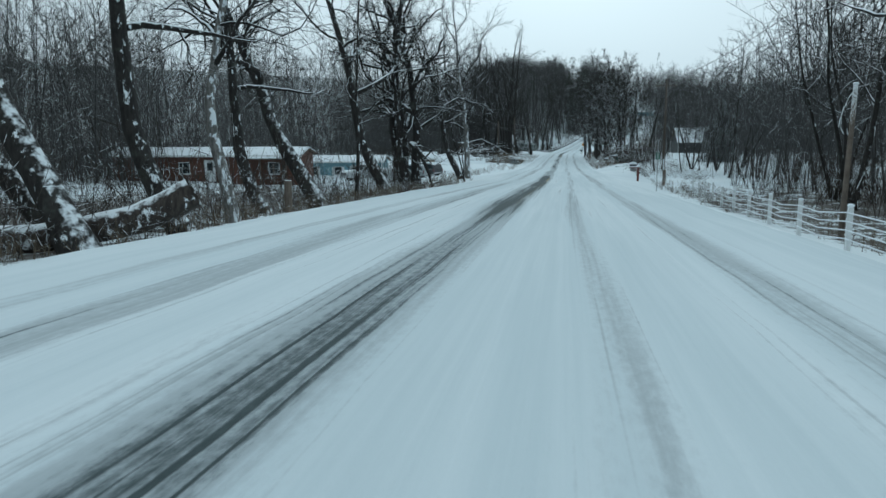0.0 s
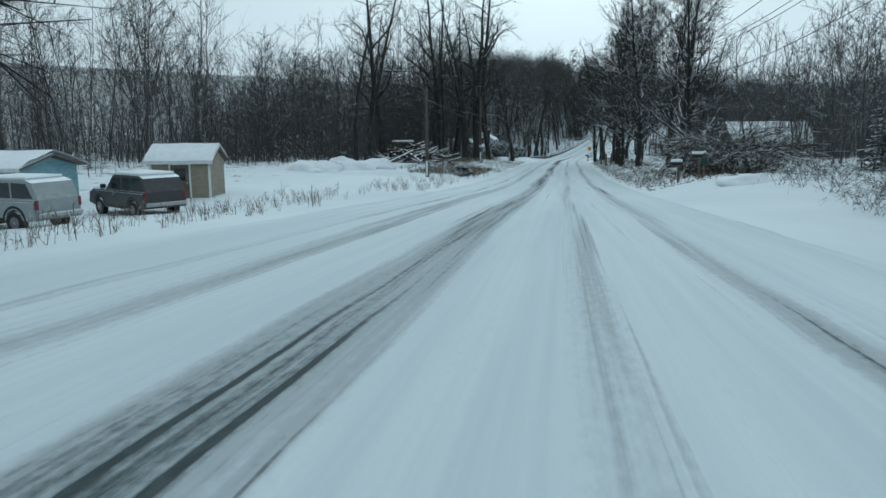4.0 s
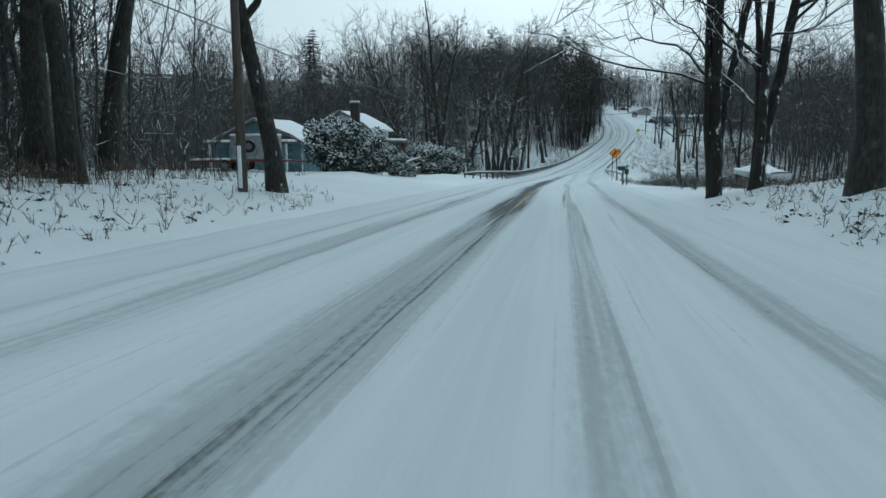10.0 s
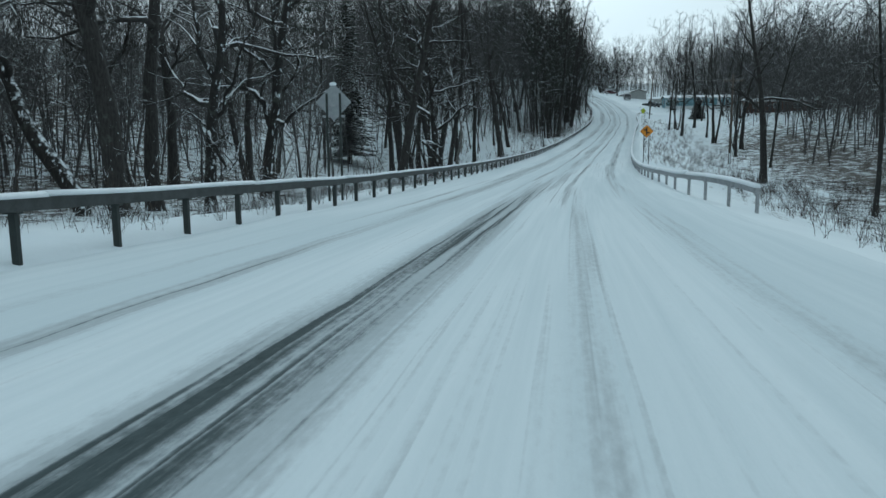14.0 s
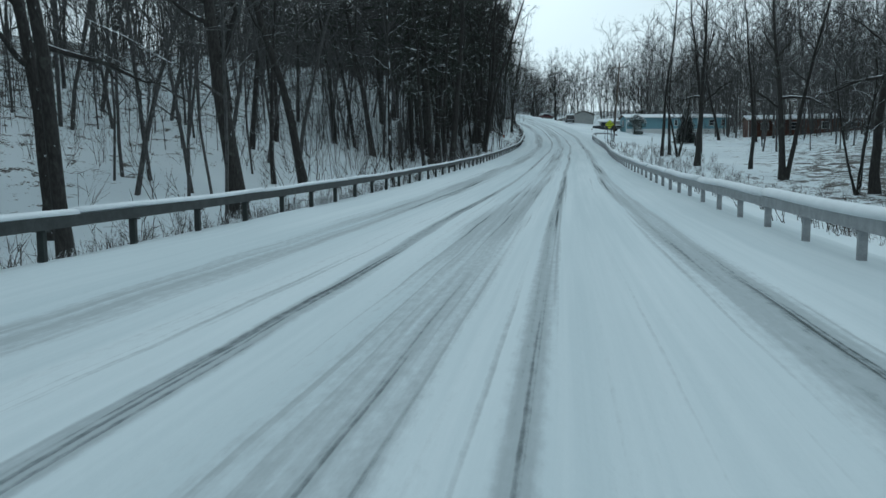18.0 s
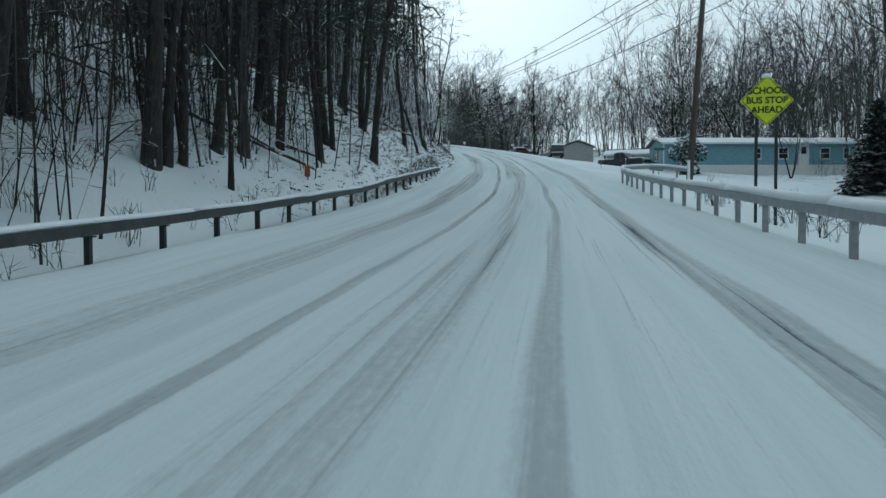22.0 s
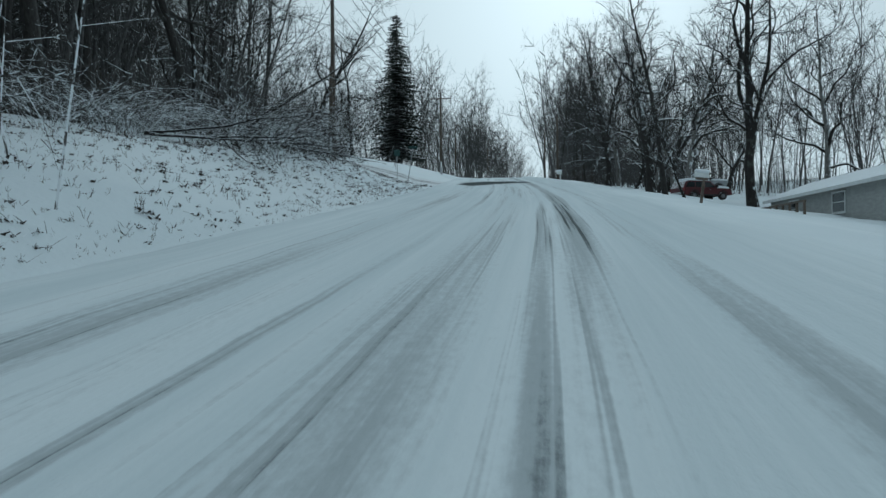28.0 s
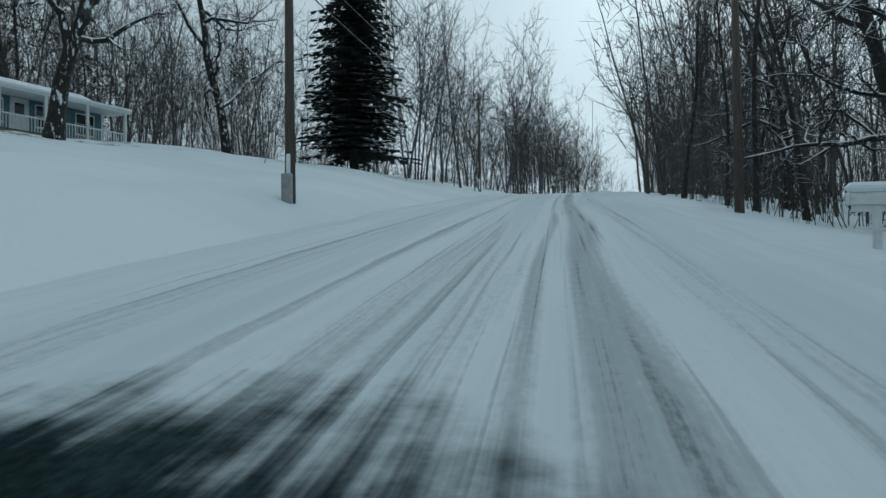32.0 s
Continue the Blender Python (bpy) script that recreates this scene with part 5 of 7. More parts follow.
def diamond_sign(s, d, mat, label, strokes=(), words=(), turn=0, height=2.6, r=0.54, tilt=0.0):
    """A diamond plate on two posts; strokes are flat black shapes, words are lines of letters."""
    root = thing("road_sign", spot(s, d, turn), label, "road sign", "roadside signs")
    for x in (-0.2, 0.2):
        b = block(x - 0.03, x + 0.03, 0.012, 0.05, -0.5, height + 0.25, 0.004)
        part("post", b, GREENPOST, root)
    pl = part("plate", flat(diamond(height, r), 0.006), mat, root)
    b = prism(diamond(height, r * 0.955), -0.002, 0.0)
    part("border", flat(diamond(height, r * 0.955), 0.003, 0.003), BLACK, pl)
    part("face", flat(diamond(height, r * 0.915), 0.0, 0.003), mat, pl)
    b.free()
    for poly in strokes:
        part("symbol", flat([(x, height + z) for x, z in poly], -0.006), BLACK, pl)
    for w, z, size in words:
        ob = part("lettering", text_mesh(w, size), BLACK, pl)
        ob.matrix_basis = Matrix.Translation((0, -0.004, height + z)) @ Matrix.Rotation(radians(90), 4, "X")
    part("snow_cap", block(-0.1, 0.1, -0.01, 0.05, height + r - 0.07, height + r + 0.02, 0.02), LUMP, root)
    return root


curve = [(0.10, -0.30), (0.20, -0.30), (0.20, -0.10), (-0.03, 0.06), (-0.03, 0.12), (0.05, 0.12), (-0.10, 0.32), (-0.25, 0.12), (-0.14, 0.12), (-0.14, -0.02), (0.10, -0.18)]
curve = [(-x, z) for x, z in curve][::-1]
diamond_sign(235.6, 5.35, AMBER, "amber diamond sign with a black winding arrow on two posts", [curve])
cross_a = [(-0.055, -0.32), (0.055, -0.32), (0.055, 0.32), (-0.055, 0.32)]
cross_b = [(0.055, -0.17), (0.24, -0.17), (0.24, -0.06), (0.055, -0.06)]
cross_c = [(-0.24, 0.05), (-0.055, 0.05), (-0.055, 0.16), (-0.24, 0.16)]
diamond_sign(293.6, 5.4, AMBER, "amber diamond sign with a black offset side-road symbol", [cross_a, cross_b, cross_c])
diamond_sign(384.3, 5.6, LIME, "lime diamond school bus stop sign on two posts", (), [("SCHOOL", 0.20, 0.19), ("BUS STOP", 0.0, 0.19), ("AHEAD", -0.20, 0.19)])
back = diamond_sign(251.1, -5.6, SIGNBACK, "grey back of a diamond sign on two posts", turn=180, height=2.85)
for z in (2.45, 2.75):
    part("crossbar", block(-0.34, 0.34, 0.01, 0.04, z - 0.03, z + 0.03, 0.004), GALV, back)


def marker(s, d, h, plate, label, w=0.10, ph=0.25, name="marker_post", lean=0.0, drop=0.0):
    root = thing(name, spot(s, d), label, "marker")
    part("post", bar((0, 0, -0.4), (lean, 0, h), 0.03, 0.025, 6), GALV, root)
    part("plate", block(lean - w, lean + w, -0.035, -0.022, h - ph - drop, h - drop, 0.004), plate, root)
    return root


mk = marker(48.5, 6.9, 3.3, GREENSIGN, "green rural address marker on a tall pale post", 0.12, 0.42, "address_marker", 0.0, 0.85)
tp = thing("old_pole", spot(21.1, 8.6), "slim weathered wooden pole behind the white fence", "pole")
part("shaft", bar((0, 0, -0.6), (0.05, 0, 4.1), 0.085, 0.06, 9), OLDWOOD, tp, smooth=True)
part("snow_cap", block(-0.02, 0.12, -0.07, 0.07, 4.1, 4.17, 0.03), LUMP, tp)
for z in (2.13, 2.25, 2.37):
    part("number_bar", block(-0.07, 0.07, -0.041, -0.037, z - 0.03, z + 0.02), WHITEWOOD, mk)
marker(226.5, -7.0, 1.1, LUMP, "thin black stake with a white reflector", 0.09, 0.12)
om = thing("marker_post", spot(392.3, -7.0, 10), "small faded orange marker box on the snowy bank", "marker")
part("post", bar((0, 0, -0.3), (0.02, 0, 0.3), 0.02, 0.02, 6), OLDWOOD, om)
part("box", block(-0.09, 0.09, -0.07, 0.05, 0.12, 0.5, 0.015), plain("faded_orange", (0.24, 0.06, 0.02), 0.6, vary=0.3), om, "faded orange box")
marker(402.2, -4.95, 2.0, GALV, "slim grey marker post behind the rail", 0.04, 0.14)
marker(355.0, 7.2, 2.0, GALV, "slim grey marker post behind the rail", 0.04, 0.3)
marker(413.5, 8.6, 1.9, GREENSIGN, "street name sign on a slim post", 0.32, 0.14, "street_sign")
marker(436.7, 11.4, 1.1, WHITEWOOD, "slim white marker stake in the snow", 0.04, 0.2)
marker(433.0, 8.4, 0.5, OLDWOOD, "small stub marker in the snow", 0.06, 0.25)
rm = thing("marker_post", spot(416.0, -5.2, 12), "red diamond marker on a tilted stake in the snowy bank", "marker")
part("post", bar((0.1, 0, -0.4), (-0.12, 0, 0.8), 0.018, 0.018, 6), GALV, rm)
part("stay", bar((0.3, 0.1, -0.3), (-0.08, 0, 0.6), 0.01, 0.01, 5), GALV, rm)
part("plate", prism([(-0.12, 0.5), (0.01, 0.65), (-0.1, 0.80), (-0.23, 0.65)], -0.03, -0.022), REDPAINT, rm)
marker(502.2, -6.6, 2.4, GREENBOX, "green street name sign on a leaning dark post", 0.3, 0.16, "street_sign", 0.42)
marker(505.0, -7.6, 2.1, GREENBOX, "dark green plate on a slim upright post", 0.2, 0.45, "side_road_sign")
marker(520.0, -9.6, 1.6, OLDWOOD, "leaning wooden stake in the snow", 0.04, 0.1, "stake", 0.3)
marker(548.0, -14.0, 2.3, OLDWOOD, "leaning broken pole in the yard", 0.03, 0.1, "stake", 0.9)
marker(136.5, -13.3, 1.4, OLDWOOD, "slim wooden stake at the field's edge", 0.04, 0.1, "stake")


W_RUST = plain("red_brown_wood", (0.12, 0.03, 0.022), 0.7, vary=0.3)


# ---- mailboxes ----
def mailbox(s, d, label, turn=0, post=WHITEWOOD, shell=GALV, news=False, h=1.05, bars=False):
    root = thing("mailbox", spot(s, d, turn), label, "mailbox", "roadside mailboxes")
    part("post", block(-0.05, 0.05, -0.05, 0.05, -0.5, h - 0.02, 0.008), post, root)
    part("arm", block(-0.32, 0.16, -0.04, 0.04, h - 0.10, h, 0.006), post, root)
    outline = [(-0.09, 0.0), (0.09, 0.0), (0.09, 0.10)] + [(0.09 * math.cos(a), 0.10 + 0.09 * math.sin(a)) for a in np.linspace(0.3, math.pi - 0.3, 7)] + [(-0.09, 0.10)]
    b = prism(outline, -0.26, 0.26)
    bmesh.ops.transform(b, matrix=Matrix.Translation((-0.1, 0, h)) @ Matrix.Rotation(radians(90), 4, "Z"), verts=b.verts)
    body = part("body", b, shell, root)
    part("door", block(-0.375, -0.362, -0.085, 0.085, h + 0.01, h + 0.17, 0.005), shell, body)
    if bars:
        for x in (-0.16, -0.08, 0.0):
            part("number_bar", block(x - 0.02, x + 0.02, -0.098, -0.093, h + 0.05, h + 0.12), WHITEWOOD, body)
    b = block(-0.38, 0.18, -0.12, 0.12, h + 0.17, h + 0.31, 0.05)
    part("snow_cap", b, LUMP, root)
    if news:
        part("newspaper_box", block(0.1, 0.36, -0.1, 0.12, h - 0.35, h - 0.02, 0.02), GREENBOX, root, "dark green newspaper box")
        part("second_post", block(0.2, 0.29, 0.0, 0.09, -0.5, h + 0.25, 0.008), OLDWOOD, root)
        part("post_snow", block(0.18, 0.31, -0.02, 0.11, h + 0.25, h + 0.33, 0.03), LUMP, root)
    return root


def shelf_mailbox(s, d, label, turn=0):
    """A dark box on a broad red-brown shelf, with a hanging plate and thick snow."""
    root = thing("mailbox", spot(s, d, turn, 0, 0.0), label, "mailbox", "roadside mailboxes")
    root.scale = (0.86, 0.86, 0.86)
    part("post", block(0.14, 0.34, -0.1, 0.1, -0.5, 0.98, 0.015), W_RUST, root)
    shelf = part("shelf", block(-0.58, 0.42, -0.22, 0.22, 0.9, 0.98, 0.01), W_RUST, root)
    part("shelf_snow", block(-0.6, 0.44, -0.24, 0.24, 0.98, 1.07, 0.035), LUMP, shelf)
    part("brace", bar((0.16, 0, 0.55), (-0.25, 0, 0.9), 0.04, 0.04, 6), W_RUST, root)
    body = part("body", block(-0.54, 0.04, -0.16, 0.2, 1.07, 1.26, 0.02), STEEL, root)
    part("door", block(-0.5, -0.02, -0.175, -0.162, 1.085, 1.24, 0.006), BLACK, body)
    part("flag", block(0.045, 0.055, -0.12, 0.05, 1.16, 1.2, 0.003), REDPAINT, body)
    part("snow_cap", prism([(-0.6, 1.27), (0.1, 1.27), (0.08, 1.36), (-0.02, 1.45), (-0.45, 1.46), (-0.57, 1.38)], -0.24, 0.26), LUMP, root)
    part("post_snow", block(0.16, 0.4, -0.14, 0.12, 1.07, 1.2, 0.06), LUMP, root)
    plate = part("number_plate", block(-0.5, -0.02, -0.12, -0.1, 0.62, 0.84, 0.006), BLACK, root)
    for x in (-0.38, -0.28, -0.18, -0.08):
        part("number_bar", block(x - 0.03, x + 0.03, -0.127, -0.121, 0.68, 0.78), GALV, plate)
    for x in (-0.4, -0.12):
        part("hanger", bar((x, -0.11, 0.83), (x, -0.11, 0.92), 0.008, 0.008, 5), GALV, plate)


shelf_mailbox(63.8, 7.0, "dark mailbox on a snowy shelf with a red-brown post")
mailbox(102.4, 7.9, "dark upright mailbox capped with snow", 0, OLDWOOD, BLACK, True)
mailbox(101.6, 6.8, "small dark mailbox capped with snow", 0, OLDWOOD, BLACK, False, 0.85)
mailbox(214.0, 5.0, "pair of roadside boxes, one green, capped with snow", 0, POLEWOOD, STEEL, True)
mb = mailbox(478.8, 6.4, "pale mailbox on a leaning post in the snowy verge", 0, OLDWOOD, WHITEWOOD, False, 1.0)
mb.matrix_basis = mb.matrix_basis @ Matrix.Rotation(radians(7), 4, "Y")
mb.scale = (0.85, 0.8, 0.85)
mailbox(523.0, 5.6, "white mailbox with a thick snow cap", 0, WHITEWOOD, WHITEWOOD, False, 0.62)


# ---- fence on the low side ----
def wire_fence(s0, s1, line, label):
    def off(q):
        return float(np.interp(q, [a for a, _ in line], [b for _, b in line]))

    root = thing("fence", spot(s0, off(s0)), label, "fence")
    inv = root.matrix_basis.inverted()
    ss_ = np.arange(s0, s1 + 0.1, 4.2)
    for i, s in enumerate(ss_):
        d = off(s)
        p = inv @ Vector(land(s, d))
        b = block(p.x - 0.05, p.x + 0.05, p.y - 0.05, p.y + 0.05, p.z - 0.4, p.z + 0.92, 0.01)
        po = part("post", b, WHITEWOOD, root)
        part("snow_cap", block(p.x - 0.06, p.x + 0.06, p.y - 0.06, p.y + 0.06, p.z + 0.92, p.z + 0.99, 0.025), LUMP, po)
    for h in (0.25, 0.43, 0.61, 0.79):
        pts = [np.array(inv @ Vector(land(s, off(s) - 0.06)) + Vector((0, 0, h - (0.03 if k % 2 else 0)))) for k, s in enumerate(np.arange(s0, s1 + 0.1, 2.1))]
        V, Fc = [], []
        tube(pts, [0.015] * len(pts), 4, V, Fc)
        part("rail", mesh_of("rail", [tuple(v) for v in V], Fc, True), LUMP, root)


wire_fence(-5, 56, [(-5, 6.4), (17, 7.0), (29, 8.0), (56, 10.2)], "white four-rail fence with snow on every rail")
for i, (s, d, h) in enumerate(((156.6, 6.2, 1.45), (157.3, 6.9, 1.3), (22.0, -7.4, 1.1), (165.0, 6.0, 0.8), (60.5, 8.9, 1.2))):
    po = part("wooden_post", bar((0, 0, -0.5), (0.02, 0, h), 0.13, 0.12, 9), OLDWOOD)
    po.matrix_basis = spot(s, d)
    tagged(po, "stout old wooden post with a snow top", "post", "old posts")


# ---- evergreens and hedges ----
def leafy(seed, rx, ry, h, n, size, droop=0.0):
    """Foliage blades and snow pads over a rounded, uneven crown."""
    rng = np.random.default_rng(seed)
    V, Fc, SV, SF = [], [], [], []
    lumps = rng.uniform(-1, 1, (14, 3)) * np.array((rx * 0.75, ry * 0.75, h * 0.42)) + np.array((0, 0, h * 0.52))
    for i in range(n):
        c = lumps[rng.integers(14)]
        w = rng.normal(0, 1, 3)
        w /= np.linalg.norm(w)
        p = c + w * np.array((rx, ry, h * 0.5)) * 0.42 * rng.uniform(0.55, 1.0) ** 0.5
        p[2] = max(0.05, p[2])
        for _ in range(2):
            a = w + rng.normal(0, 0.6, 3)
            a /= np.linalg.norm(a)
            b = np.cross(a, rng.normal(0, 1, 3))
            b /= np.linalg.norm(b)
            q = len(V)
            s_ = size * rng.uniform(0.6, 1.3)
            V += [p, p + a * s_ + b * s_ * 0.35, p + a * s_ * 1.7, p + a * s_ - b * s_ * 0.35]
            Fc.append((q, q + 1, q + 2, q + 3))
        if w[2] > -0.1 and rng.uniform() < 0.75:
            q = len(SV)
            o = p + w * size * 0.8 + np.array((0, 0, size * 0.3))
            r_ = size * rng.uniform(0.5, 1.15)
            SV += [o + np.array(t) * r_ for t in ((1, 0, -0.1), (0.2, 0.9, 0), (-0.9, 0.3, 0), (-0.3, -0.9, -0.1), (0, 0, 0.5), (0, 0, -0.3))]
            for k in range(4):
                SF += [(q + k, q + (k + 1) % 4, q + 4), (q + (k + 1) % 4, q + k, q + 5)]
    return mesh_of("foliage", [tuple(v) for v in V], Fc), mesh_of("snow", [tuple(v) for v in SV], SF, True)


LEAF = plain("dark_evergreen", (0.028, 0.042, 0.030), 0.7, vary=0.5, scale=3, snow=0.25)
SHRUB_LEAF = plain("brown_shrub_leaves", (0.050, 0.042, 0.036), 0.85, vary=0.5, scale=4, snow=0.12)
SPRUCE_LEAF = plain("spruce_needles", (0.018, 0.026, 0.021), 0.8, vary=0.5, scale=3, snow=0.03)
BUSHES = [leafy(500 + i, 1.5, 1.5, 2.4, 1700, 0.135) for i in range(3)]
for f, s in BUSHES:
    f.materials.append(LEAF), s.materials.append(LUMP)


def bush(i, s, d, label, sx=1.0, sz=1.0, turn=0, group="", leaf=None, dusted=1.0):
    root = thing("evergreen_bush" if dusted == 1 else "shrub", spot(s, d, turn), label, "bush", group)
    root.scale = (sx, sx, sz)
    green = BUSHES[i % 3][0]
    if leaf:
        green = green.copy()
        green.materials.clear()
    tagged(part("foliage", green, leaf or LEAF, root), kind="stuff")
    cover = BUSHES[i % 3][1]
    if dusted < 1:
        cover = mesh_of("snow", [tuple(v.co) for v in cover.vertices][:int(len(cover.vertices) * 0.25 * dusted / 6) * 6], [tuple(f.vertices) for f in cover.polygons][:int(len(cover.vertices) * 0.25 * dusted / 6) * 8], True)
    tagged(part("snow", cover, LUMP, root), kind="stuff")
    for k in range(3):
        part("stem", bar((0.25 * math.cos(k * 2.1), 0.25 * math.sin(k * 2.1), -0.3), (0.7 * math.cos(k * 2.1), 0.7 * math.sin(k * 2.1), 1.2), 0.05, 0.02, 6), BARK_WOODS, root)
    return root


for i, (s, d, sx, sz) in enumerate(((204.3, -12.0, 0.82, 1.12), (206.0, -11.6, 0.85, 1.18), (207.8, -11.0, 0.8, 1.02), (209.6, -10.4, 0.68, 0.74), (211.2, -9.7, 0.52, 0.54), (212.4, -9.2, 0.4, 0.4))):
    bush(i, s, d, "snow-crusted evergreen bush on the lawn", sx, sz, i * 70, "lawn evergreens")
for i in range(4):
    bush(i, 230.6 + 1.8 * i, -12.0 + 0.58 * i, "snow-crusted evergreen in the long hedge", 0.92 - 0.03 * i, 1.08 - 0.05 * i, i * 50, "long evergreen hedge")
bush(1, 127.2, -7.4, "small dark bush capped with snow in the field", 0.45, 0.42, 20, leaf=SPRUCE_LEAF)
bush(2, 438.2, 17.6, "large clipped evergreen globe dusted with snow", 1.02, 1.4, 20)
for i, (s, d, sx, sz) in enumerate(((519.6, -16.2, 0.85, 0.62), (518.0, -17.4, 0.8, 0.6), (528.6, -18.8, 0.8, 0.74), (529.5, -16.6, 0.62, 0.5), (532.3, -16.6, 0.34, 0.26))):
    bush(i, s, d, "brown leafy yard shrub dusted with snow", sx, sz, i * 80, "yard shrubs", SHRUB_LEAF, 0.5)


def spruce_meshes(seed, h, r):
    """A spruce: trunk, and tiers of drooping boughs with needle sprays and snow on top."""
    rng = np.random.default_rng(seed)
    V, Fc = [], []
    z = 0.08 * h
    while z < h * 0.985:
        f = 1 - z / h
        n = int(9 + 12 * f)
        for k in range(n):
            a = rng.uniform(0, 6.28)
            ln = r * (0.12 + 0.88 * f ** 0.85) * rng.uniform(0.5, 1.14)
            o = np.array((math.cos(a), math.sin(a), 0))
            t = np.array((-math.sin(a), math.cos(a), 0))
            segs = 5
            for j in range(segs):
                u0, u1 = j / segs, (j + 1) / segs
                p0 = o * ln * u0 + np.array((0, 0, z - 0.35 * ln * u0 + 0.12 * ln * u0**2))
                p1 = o * ln * u1 + np.array((0, 0, z - 0.35 * ln * u1 + 0.12 * ln * u1**2))
                wd = 0.30 * ln * (1 - u0) + 0.16
                for sg in (-1, 1):
                    q = len(V)
                    tip = p1 + t * sg * wd * rng.uniform(0.7, 1.3) + np.array((0, 0, -0.16 * wd - rng.uniform(0, 0.12)))
                    V += [p0, p1, tip, p0 * 0.5 + tip * 0.5 - np.array((0, 0, 0.05))]
                    Fc.append((q, q + 1, q + 2, q + 3))
        z += 0.019 * h * rng.uniform(0.7, 1.2)
    return mesh_of("boughs", [tuple(v) for v in V], Fc)


def spruce(seed, s, d, h, r, label):
    root = thing("spruce_tree", spot(s, d), label, "tree")
    part("trunk", bar((0, 0, -0.5), (0, 0, h), 0.014 * h + 0.03, 0.02, 9), BARK_WOODS, root)
    part("crown", spruce_meshes(seed, h, r), SPRUCE_LEAF, root)


spruce(601, 569.5, -15.8, 24.5, 5.6, "tall dark spruce on the snowy lawn")
spruce(602, 120.3, 25.0, 10, 3.4, "dark spruce beside the field")
spruce(603, 224.0, 47.0, 12, 3.6, "dark spruce behind the barn")
spruce(605, 408.1, 18.6, 4.9, 2.0, "small snow-dusted spruce in the yard")
spruce(607, 262.0, -36.0, 20, 3.4, "dark spruce among bare trees")
spruce(608, 272.0, -40.0, 22, 3.4, "dark spruce among bare trees")
spruce(609, 200.0, -48.0, 19, 3.4, "dark spruce among bare trees")
spruce(610, 310.0, -27.0, 20, 3.4, "dark spruce among bare trees")

# ---- buildings ----


def window(parent, x, z, w, h, y, trim=WHITEWOOD, shutters=None):
    """A framed window on a wall that faces -y."""
    fr = bmesh.new()
    t = 0.07
    for a in ((x - w / 2 - t, x + w / 2 + t, z + h, z + h + t), (x - w / 2 - t, x + w / 2 + t, z - t, z), (x - w / 2 - t, x - w / 2, z, z + h), (x + w / 2, x + w / 2 + t, z, z + h), (x - w / 2, x + w / 2, z + h / 2 - 0.02, z + h / 2 + 0.02)):
        box(fr, a[0], a[1], y - 0.05, y + 0.01, a[2], a[3])
    win = part("window", fr, trim, parent)
    part("pane", block(x - w / 2, x + w / 2, y - 0.015, y + 0.005, z, z + h / 2 - 0.02), PANE, win)
    part("pane", block(x - w / 2, x + w / 2, y - 0.015, y + 0.005, z + h / 2 + 0.02, z + h), PANE, win)
    part("sill", block(x - w / 2 - 0.1, x + w / 2 + 0.1, y - 0.1, y, z - t - 0.05, z - t, 0.008), trim, win)
    if shutters:
        for sg in (-1, 1):
            c = x + sg * (w / 2 + t + 0.16)
            part("shutter", block(c - 0.14, c + 0.14, y - 0.04, y, z - 0.03, z + h + 0.03, 0.006), shutters, win)
    return win


def door(parent, x, w, h, y, z=0.0, mat=WHITEWOOD, trim=WHITEWOOD):
    fr = bmesh.new()
    box(fr, x - w / 2 - 0.08, x - w / 2, y - 0.05, y + 0.01, z, z + h + 0.08)
    box(fr, x + w / 2, x + w / 2 + 0.08, y - 0.05, y + 0.01, z, z + h + 0.08)
    box(fr, x - w / 2, x + w / 2, y - 0.05, y + 0.01, z + h, z + h + 0.08)
    dr = part("door", fr, trim, parent)
    part("leaf", block(x - w / 2, x + w / 2, y - 0.03, y + 0.005, z, z + h), mat, dr)
    part("pane", block(x - w * 0.3, x + w * 0.3, y - 0.036, y - 0.03, z + h * 0.55, z + h * 0.9), PANE, dr)
    part("handle", block(x + w * 0.36, x + w * 0.42, y - 0.07, y - 0.03, z + h * 0.45, z + h * 0.5, 0.006), CHROME, dr)


